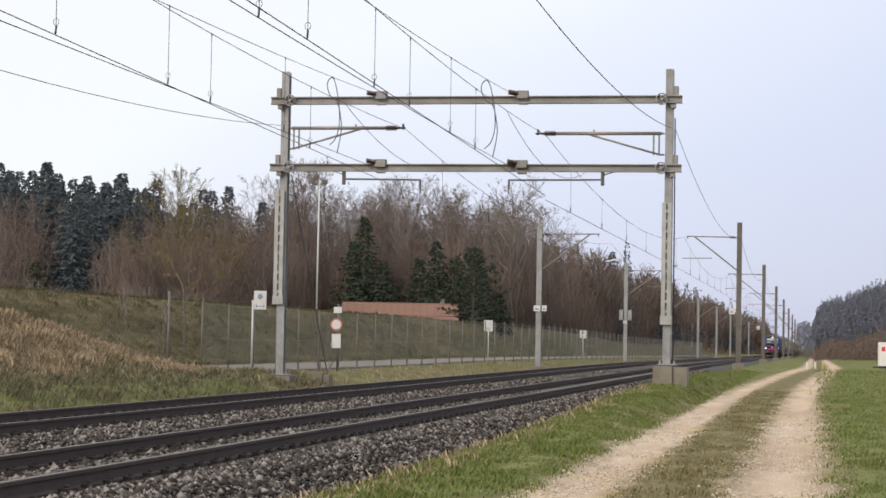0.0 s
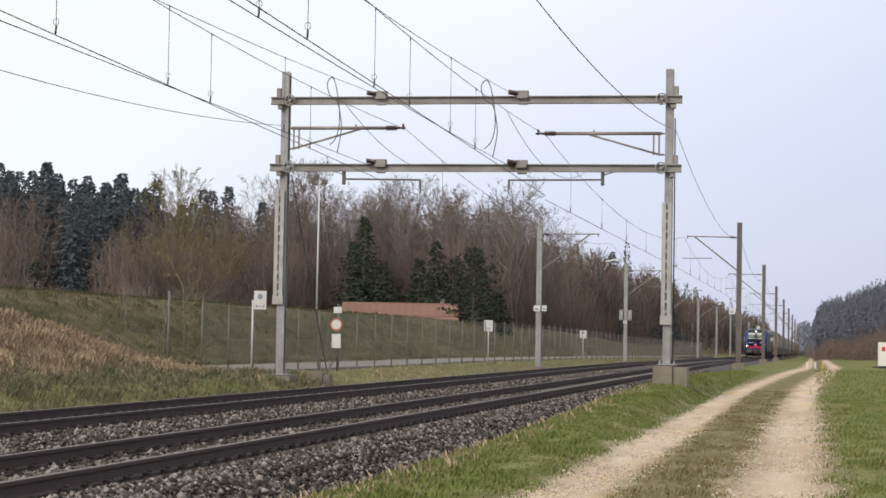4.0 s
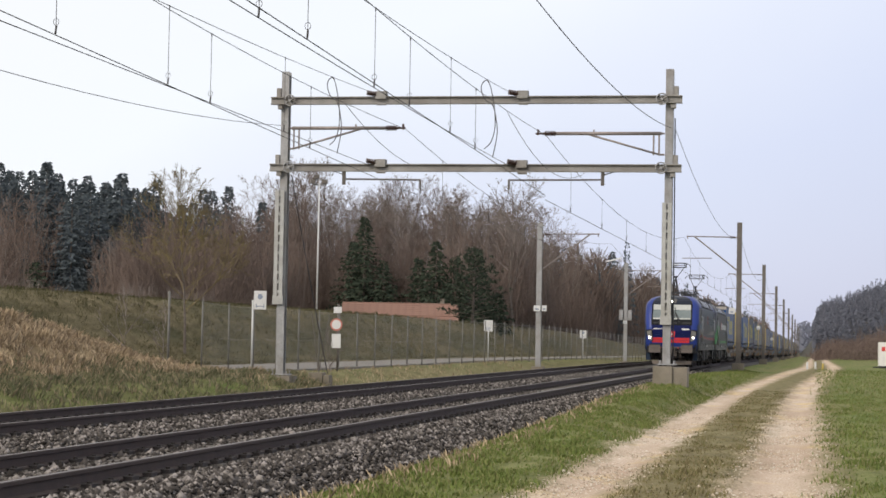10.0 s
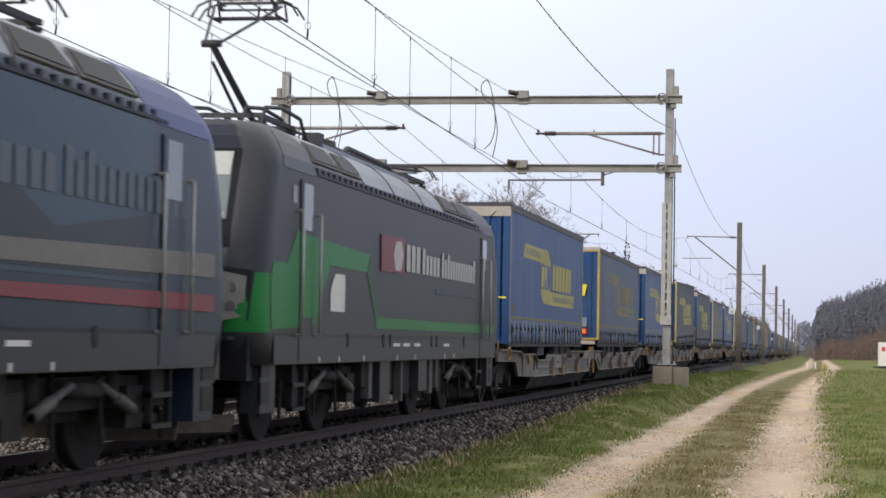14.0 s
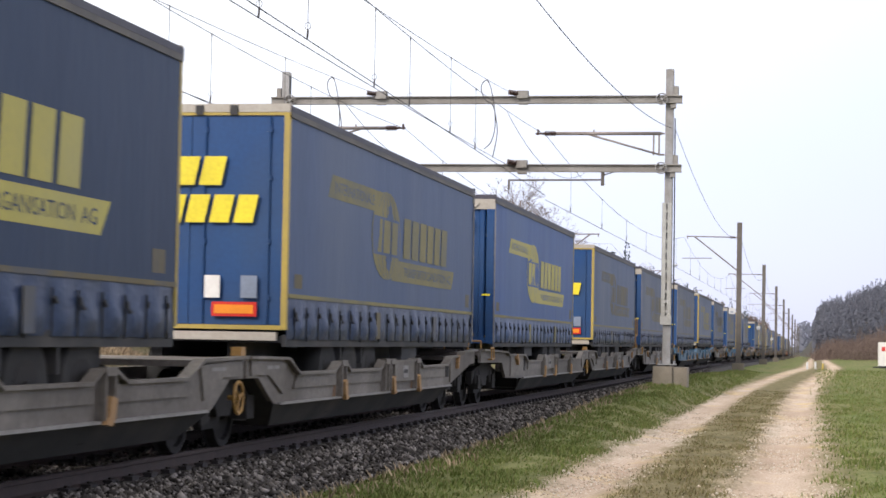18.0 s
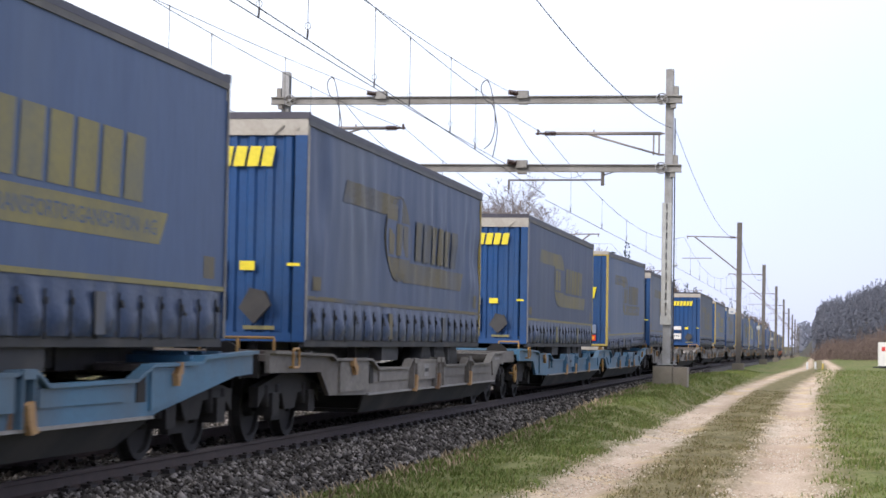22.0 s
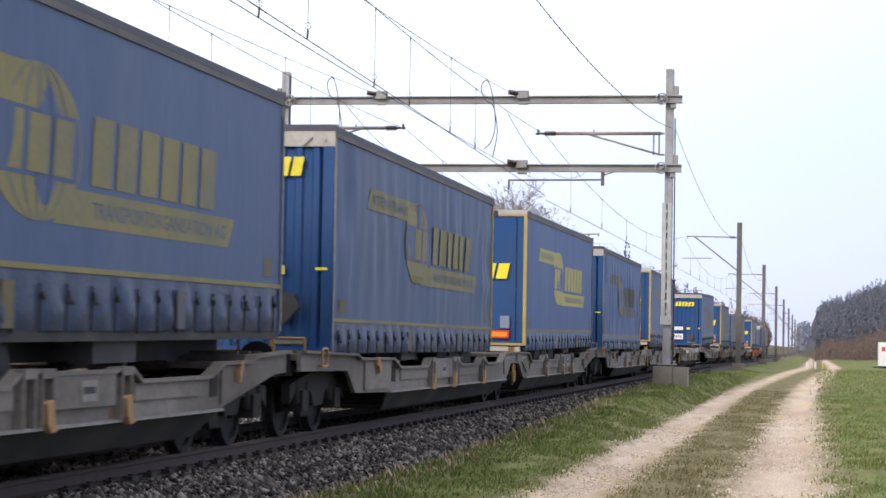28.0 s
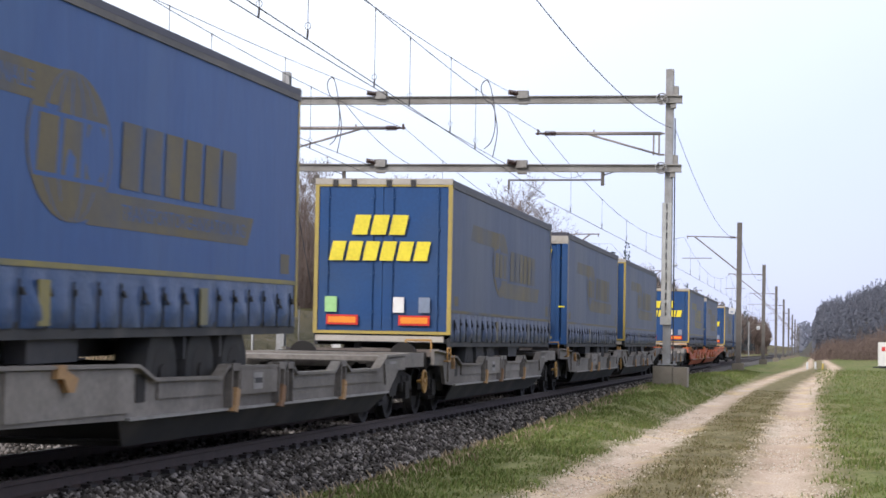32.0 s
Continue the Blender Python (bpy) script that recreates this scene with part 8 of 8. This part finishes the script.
def make_shed():
    h = thing("low_building", "long low building with a weathered red-brown tiled roof", "building", pose(-36.0, 185.0, 0.0, 0, 0, 11.0))
    L, D = 10.9, 3.4
    zr, ze = 4.62, 2.9
    bm = B()
    prism(bm, [(0, zr), (-D, ze), (-D, ze - 0.12), (0, zr - 0.14), (D, ze - 0.12), (D, ze)], "x", 0, L)
    roof = part("roof", bm, M_ROOFTILE, h)
    rng = random.Random(5)
    tile = None
    for i in range(6):
        f = (i + 0.5) / 9
        for k in range(16):
            if tile is None:
                bm = B()
                box(bm, 0.01, 0.665, -0.22, 0.2, 0.0, 0.04)
                tile = part("roof_tile", bm, M_ROOFTILE, roof)
                o = tile
            else:
                o = new("roof_tile", tile.data)
                o.parent = roof
            o.location = (0.02 + 0.678 * k, -D * f, zr + (ze - zr) * f + 0.012 + rng.uniform(0, 0.012))
            o.rotation_euler = (math.atan2(zr - ze, D) - 0.04, 0, 0)
    bm = B()
    tube(bm, (0, 0, zr + 0.02), (L, 0, zr + 0.02), 0.09, 8)
    part("ridge_cap", bm, M_ROOFTILE, roof)
    bm = B()
    box(bm, 0.3, L - 0.3, -D + 0.4, D - 0.4, -0.5, 2.98)
    part("wall", bm, M_PLASTER, h)
    bm = B()
    box(bm, 9.2, 9.6, 0.5, 0.9, 4.0, 5.1)
    box(bm, 9.15, 9.65, 0.45, 0.95, 5.1, 5.18)
    part("chimney", bm, M_CONCRETE, h)


make_shed()


def make_floodlight():
    p = thing("floodlight_mast", "tall slim grey mast with floodlights on top", "floodlight", pose(-24, 127, land(-24, 127)))
    bm = B()
    tube(bm, (0, 0, -0.3), (0, 0, 8.7), 0.065, 8, 0.045)
    part("pole", bm, M_SIGN, p, "pale painted pole")
    bm = B()
    tube(bm, (-0.45, 0, 8.3), (0.45, 0, 8.3), 0.04, 6)
    tube(bm, (-0.3, 0, 8.65), (0.3, 0, 8.65), 0.04, 6)
    part("crossbar", bm, M_GALV, p)
    for x, z in ((-0.38, 8.38), (0.38, 8.38), (-0.15, 8.72)):
        bm = B()
        box(bm, x - 0.16, x + 0.16, -0.2, 0.05, z - 0.02, z + 0.24)
        part("lamp_head", bm, M_POLE, p)


make_floodlight()


def make_sign(x, y, z0, z1, w, label, post_to=None, glyph=True, side=0.0):
    p = thing("lineside_sign", label, "sign", pose(x, y, 0), "white signs along the line")
    bm = B()
    tube(bm, (side, 0.03, land(x, y) - 0.2), (side, 0.03, z1 if side == 0 else 0.5 * (z0 + z1)), 0.03, 8)
    part("post", bm, M_SIGN, p)
    bm = B()
    box(bm, -w / 2, w / 2, -0.02, 0.0, z0, z1)
    bevelled(bm, 0.008, 1)
    board = part("board", bm, M_SIGN, p)
    h = z1 - z0
    bm = B()
    if glyph:
        prism(bm, [(-w * 0.22, z0 + h * 0.62), (0.0, z0 + h * 0.52), (w * 0.25, z0 + h * 0.66), (w * 0.1, z0 + h * 0.84), (-w * 0.15, z0 + h * 0.82)], "y", -0.024, -0.0205)
        for u in (-0.34, 0.28):
            box(bm, w * u, w * u + 0.03, -0.024, -0.0205, z0 + h * 0.08, z0 + h * 0.30)
        box(bm, -w * 0.30, w * 0.28, -0.024, -0.0205, z0 + h * 0.15, z0 + h * 0.19)
    else:
        for k in range(3):
            box(bm, -w * 0.3, w * 0.3, -0.024, -0.0205, z0 + h * (0.12 + 0.09 * k), z0 + h * (0.16 + 0.09 * k))
    part("symbol", bm, M_SIGNBLUE, board, "plain grey bars and mark")
    if side:
        bm = B()
        tube(bm, (side, 0.03, 0.5 * (z0 + z1)), (0, 0.01, 0.5 * (z0 + z1)), 0.025, 6)
        part("bracket", bm, M_GALV, p)
    return p


make_sign(-10.17, 64.0, 2.20, 2.81, 0.42, "white sign with grey symbol on a bent post by the fence", side=-0.26)
make_sign(-11.26, 118.0, 1.86, 2.52, 0.52, "white square sign above the fence", glyph=False)
make_sign(-9.25, 150.0, 1.62, 2.20, 0.50, "white sign above the fence")


def make_round_sign():
    p = thing("traffic_sign_post", "slim post with a round red-rimmed sign and plates", "traffic sign", pose(-9.45, 72, 0))
    bm = B()
    tube(bm, (0, 0.03, -0.3), (0, 0.03, 2.55), 0.035, 8)
    part("post", bm, M_POLE, p)
    bm = B()
    box(bm, -0.16, 0.14, -0.02, 0.0, 2.22, 2.45)
    part("plate", bm, M_SIGN, p)
    bm = B()
    tube(bm, (-0.05, -0.02, 1.80), (-0.05, 0.0, 1.80), 0.23, 24)
    disc = part("disc", bm, mat("sun_faded_red", (0.42, 0.14, 0.10), (0.36, 0.13, 0.10), 0.5), p, "faded red rim")
    bm = B()
    tube(bm, (-0.05, -0.026, 1.80), (-0.05, -0.021, 1.80), 0.17, 24)
    part("disc_face", bm, M_SIGN, disc)
    bm = B()
    box(bm, -0.22, 0.12, -0.02, 0.0, 0.94, 1.46)
    part("lower_plate", bm, M_SIGN, p)


make_round_sign()


def make_anchor():
    p = thing("anchor_block", "weathered concrete anchor block with a forked iron stay", "concrete block", pose(-8.55, 66, 0))
    bm = B()
    box(bm, -0.38, 0.10, -0.3, 0.3, -0.45, 0.14)
    box(bm, 0.12, 0.32, -0.25, 0.25, -0.45, 0.06)
    bevelled(bm, 0.03)
    part("block", bm, M_CONCRETE, p)
    bm = B()
    tube(bm, (-0.1, 0, 0.1), (-0.38, 0, 2.2), 0.02, 6)
    tube(bm, (-0.1, 0, 0.1), (0.24, 0, 2.05), 0.016, 6)
    tube(bm, (-0.1, 0, 0.1), (-0.1, 0, 0.5), 0.03, 6)
    part("stay", bm, M_POLE, p, "dark forked stay rods")


make_anchor()


def mast_plates():
    for x, y, z0, z1, w in ((2.80, 123.3, 3.19, 3.57, 0.36), (-7.74, 113.3, 3.03, 3.35, 0.38), (-7.33, 113.3, 3.04, 3.36, 0.27), (-7.68, 166.8, 3.02, 3.25, 0.30), (-7.66, 219.8, 2.6, 2.9, 0.3), (2.75, 183.8, 2.9, 3.2, 0.3), (2.75, 243.8, 2.3, 2.6, 0.3)):
        p = thing("mast_number_plate", "small white number plate fixed to a mast", "sign", pose(x, y, grade(y)), "plates on the masts")
        bm = B()
        box(bm, -w / 2, w / 2, -0.02, 0.0, z0, z1)
        part("plate", bm, M_SIGN, p)
        bm = B()
        box(bm, -w * 0.25, w * 0.25, -0.024, -0.0205, z0 + 0.08, z0 + 0.16)
        part("bar", bm, M_SIGNBLUE, p)
    for x, y in ((-8.02, 166.85), (-7.30, 166.85)):
        p = thing("switch_box", "grey switch box on the mast", "electrical box", pose(x, y, 0))
        bm = B()
        box(bm, -0.15, 0.15, -0.15, 0.1, 3.2, 4.05)
        bevelled(bm, 0.02, 1)
        part("case", bm, M_GALV, p)
    # pale tubes added for bright streaks at the mast tops, glint put into colour
    M_TUBEPALE = mat("pale_glint_tube", (0.72, 0.72, 0.70), None, 0.4)
    for x0, x1, y, z0, z1, xp in ((-9.35, -8.05, 167, 8.0, 8.3, -7.66), (-8.6, -6.9, 219.9, 9.6, 9.9, -7.66)):
        p = thing("line_lamp", "long pale tube at the mast top, added for a bright streak", "lamp", pose(0, y, 0))
        bm = B()
        quad_panel(bm, [(x0, -0.1, z0), (x1, -0.1, z1), (x1, 0.1, z1), (x0, 0.1, z0)], (0, 0, 1), 0.10)
        part("lamp_head", bm, M_TUBEPALE, p)
        bm = B()
        tube(bm, (x1, 0, z1), (xp, 0, z1 - 0.3), 0.03, 6)
        tube(bm, (xp, 0, z1 - 0.3), (xp, 0, 6.6), 0.05, 6)
        part("arm", bm, M_GALV, p)


mast_plates()


def make_trailer_box():
    p = thing("site_trailer", "small white box trailer standing in the meadow", "trailer", pose(12.55, 140, land(12.5, 140)))
    bm = B()
    box(bm, -0.55, 2.2, -1.0, 1.0, 0.45, 2.05)
    bevelled(bm, 0.06, 2)
    body = part("body", bm, M_WHITE, p)
    bm = B()
    box(bm, -0.36, -0.12, -1.02, -1.001, 1.45, 1.75)
    part("window", bm, M_REDP, body, "small red panel")
    bm = B()
    box(bm, -0.5, 2.1, -0.9, 0.9, 0.30, 0.45)
    tube(bm, (-0.5, 0, 0.35), (-0.9, 0, 0.35), 0.05, 6)
    part("frame", bm, M_CHASSIS, p)
    for x in (0.2, 1.6):
        bm = B()
        tube(bm, (x, -1.0, 0.3), (x, -0.8, 0.3), 0.3, 14)
        part("wheel", bm, M_TYRE, p)


make_trailer_box()
for x, y, m in ((8.35, 150, M_YELFRAME), (7.82, 158, M_SIGN), (7.2, 160, M_SIGN)):
    p = thing("marker_post", "short " + ("yellow" if m is M_YELFRAME else "whitish") + " marker post at the track end", "marker post", pose(x, y, land(x, y)))
    bm = B()
    tube(bm, (0, 0, -0.2), (0, 0, 0.5), 0.09, 8, 0.07)
    part("post", bm, m, p)
    bm = B()
    tube(bm, (0, 0, 0.5), (0, 0, 0.56), 0.075, 8, 0.03)
    part("cap", bm, M_SIGN, p)


# ---- loose stone and grass ----
def make_stones():
    rng = np.random.RandomState(5)
    octa = np.array([(1, 0, 0), (0, 1, 0), (-1, 0, 0), (0, -1, 0), (0, 0, 1), (0, 0, -1)], float)
    tri = np.array([(0, 1, 4), (1, 2, 4), (2, 3, 4), (3, 0, 4), (1, 0, 5), (2, 1, 5), (3, 2, 5), (0, 3, 5)])
    beds = []
    # x from, x to, how many; the eastern shoulder first, denser near by
    for xa, xb, ya, yb, n in ((0.9, 2.5, 14.5, 19.2, 4500), (-0.6, 0.6, 17, 19, 500), (1.0, 2.75, 19, 34, 9000), (1.0, 2.75, 34, 64, 10000), (1.0, 2.7, 64, 120, 8000), (-0.66, 0.66, 19, 60, 7000), (-3.6, -0.9, 24, 50, 12000), (-3.6, -0.9, 50, 110, 11000), (-5.1, -3.8, 30, 70, 3500), (-7.4, -5.4, 30, 80, 4500)):
        x = rng.uniform(xa, xb, n)
        y = rng.uniform(ya, yb, n)
        u = np.abs(np.where(x > -D2 / 2, x, -(x + D2)))
        top = np.interp(np.where(x > -D2 / 2, x, -(x + D2)), [-2.15, -1.75, -0.9, 0.9, 1.55, 2.45, 2.9], [-0.30, -0.22, -0.19, -0.19, -0.22, -0.62, -0.66])
        beds.append(np.stack([x, y, top + rng.uniform(-0.012, 0.022, n)], 1))
    c = np.concatenate(beds)
    n = len(c)
    size = rng.uniform(0.018, 0.042, (n, 1, 1)) * (1 + 0.5 * (rng.rand(n, 1, 1) > 0.85))
    v = octa[None] * (1 + rng.uniform(-0.35, 0.35, (n, 6, 3))) + rng.uniform(-0.3, 0.3, (n, 6, 3))
    a = rng.uniform(0, 6.28, n)
    ca, sa = np.cos(a)[:, None], np.sin(a)[:, None]
    v = np.stack([v[..., 0] * ca - v[..., 1] * sa, v[..., 0] * sa + v[..., 1] * ca, v[..., 2] * 0.8], 2) * size + c[:, None]
    f = tri[None] + (np.arange(n) * 6)[:, None, None]
    mesh_from(v.reshape(-1, 3), f.reshape(-1, 3), "ballast_stones", M_STONE, "loose grey ballast stones on the track bed", "gravel")


def mesh_from(v, f, name, material, label, category):
    me = bpy.data.meshes.new(name)
    me.vertices.add(len(v))
    me.vertices.foreach_set("co", v.astype(np.float32).ravel())
    me.loops.add(f.size)
    me.loops.foreach_set("vertex_index", f.astype(np.int32).ravel())
    me.polygons.add(len(f))
    me.polygons.foreach_set("loop_start", np.arange(0, f.size, f.shape[1], dtype=np.int32))
    me.update(calc_edges=True)
    me.materials.append(material)
    tagged(new(name, me), label, category, "", "stuff")


def make_grass(name, areas, material, label, seed):
    """Blades: slim bent triangles pairs. areas: x0, x1, y0, y1, count, height."""
    rng = np.random.RandomState(seed)
    vs, k = [], 0
    for x0, x1, y0, y1, n, h in areas:
        x, y = rng.uniform(x0, x1, n), y0 + (y1 - y0) * rng.rand(n) ** 1.25
        keep = np.ones(n, bool)
        for lo, hi in ((4.56, 5.62), (6.70, 7.90)):
            near = x + rng.normal(0, 0.13, n)
            keep &= ~((near > lo) & (near < hi) & (rng.rand(n) < 0.97))
        tuft = np.array([noise.noise((a * 1.7, b * 0.9, seed)) for a, b in zip(x, y)])
        keep &= rng.rand(n) < np.clip(0.55 + 0.9 * tuft, 0.1, 1)
        x, y, tuft = x[keep], y[keep], tuft[keep]
        z = np.array([land(a, b) for a, b in zip(x, y)])
        m = len(x)
        hh = h * rng.uniform(0.45, 1.2, m) * (1 + 0.6 * tuft)
        a = rng.uniform(0, 6.28, m)
        w = rng.uniform(0.006, 0.013, m)
        lean = rng.uniform(0.15, 0.8, m) * hh
        dx, dy = np.cos(a), np.sin(a)
        base = np.stack([x, y, z - 0.01], 1)
        p0 = base + np.stack([-dy * w, dx * w, 0 * w], 1)
        p1 = base + np.stack([dy * w, -dx * w, 0 * w], 1)
        p2 = base + np.stack([dx * lean * 0.4 + dy * w * 0.7, dy * lean * 0.4 - dx * w * 0.7, hh * 0.65], 1)
        p3 = base + np.stack([dx * lean, dy * lean, hh], 1)
        vs.append(np.stack([p0, p1, p2, p3], 1).reshape(-1, 3))
    v = np.concatenate(vs)
    n = len(v) // 4
    f = (np.array([[0, 1, 2], [0, 2, 3]])[None] + (np.arange(n) * 4)[:, None, None]).reshape(-1, 3)
    mesh_from(v, f, name, material, label, "grass")


def make_pebbles():
    """Loose pale grit on the two wheel tracks."""
    rng = np.random.RandomState(12)
    octa = np.array([(1, 0, 0), (0, 1, 0), (-1, 0, 0), (0, -1, 0), (0, 0, 1), (0, 0, -1)], float)
    tri = np.array([(0, 1, 4), (1, 2, 4), (2, 3, 4), (3, 0, 4), (1, 0, 5), (2, 1, 5), (3, 2, 5), (0, 3, 5)])
    n = 9000
    x = np.where(rng.rand(n) < 0.42, rng.normal(5.06, 0.30, n), rng.normal(7.30, 0.34, n))
    y = 18.5 + 32 * rng.rand(n) ** 1.7
    c = np.stack([x, y, np.array([land(a, b) for a, b in zip(x, y)]) + 0.003], 1)
    size = rng.uniform(0.006, 0.017, (n, 1, 1)) * (1 + 0.7 * (rng.rand(n, 1, 1) > 0.93))
    v = (octa[None] * (1 + rng.uniform(-0.3, 0.3, (n, 6, 3)))) * size * np.array((1, 1, 0.7)) + c[:, None]
    f = tri[None] + (np.arange(n) * 6)[:, None, None]
    mesh_from(v.reshape(-1, 3), f.reshape(-1, 3), "path_grit", island_mat("path_grit", [(0.30, 0.24, 0.18), (0.46, 0.38, 0.29), (0.58, 0.50, 0.40), (0.66, 0.60, 0.52)], 0.9), "loose pale grit on the wheel tracks", "gravel")


make_stones()
make_pebbles()
M_BLADE = island_mat("meadow_blades", [(0.086, 0.118, 0.03), (0.122, 0.158, 0.041), (0.155, 0.178, 0.056), (0.20, 0.185, 0.085)], 0.8)
M_STRAWB = island_mat("straw_blades", [(0.19, 0.142, 0.09), (0.33, 0.255, 0.165), (0.47, 0.375, 0.255), (0.15, 0.105, 0.068)], 0.9)
make_grass("meadow_grass", [(2.3, 4.7, 18, 60, 60000, 0.065), (7.5, 11.5, 19, 70, 47000, 0.06), (2.4, 4.7, 60, 125, 25000, 0.09), (7.6, 16, 70, 150, 15000, 0.13)], M_BLADE, "short green meadow grass beside the path", 3)
make_grass("rough_grass", [(-11.2, -6.9, 36, 66, 30000, 0.17)], island_mat("rough_blades", [(0.075, 0.085, 0.045), (0.115, 0.118, 0.064), (0.17, 0.152, 0.095), (0.26, 0.21, 0.14)], 0.9), "rough grey-green grass at the foot of the mound", 7)
make_grass("dry_grass", [(-17.5, -10.2, 34, 65, 60000, 0.20), (-17.6, -11.5, 46, 61, 14000, 0.27), (-9.6, -7.0, 58, 115, 5000, 0.14), (2.2, 3.2, 18, 60, 2200, 0.12)], M_STRAWB, "dry straw-coloured grass on mound and verge", 4)
make_grass("path_grass", [(5.4, 6.9, 18.5, 75, 30000, 0.045)], island_mat("trodden_blades", [(0.12, 0.10, 0.048), (0.165, 0.145, 0.068), (0.22, 0.18, 0.10), (0.12, 0.122, 0.042)], 0.9), "short trodden olive-brown grass between the wheel tracks", 9)
make_grass("bank_grass", [(-23.5, -16.5, 62, 130, 40000, 0.15), (-23.5, -16.5, 130, 210, 14000, 0.2)], island_mat("bank_blades", [(0.052, 0.052, 0.026), (0.080, 0.076, 0.038), (0.118, 0.104, 0.056)], 0.9), "rough olive grass on the embankment", 6)


motions()
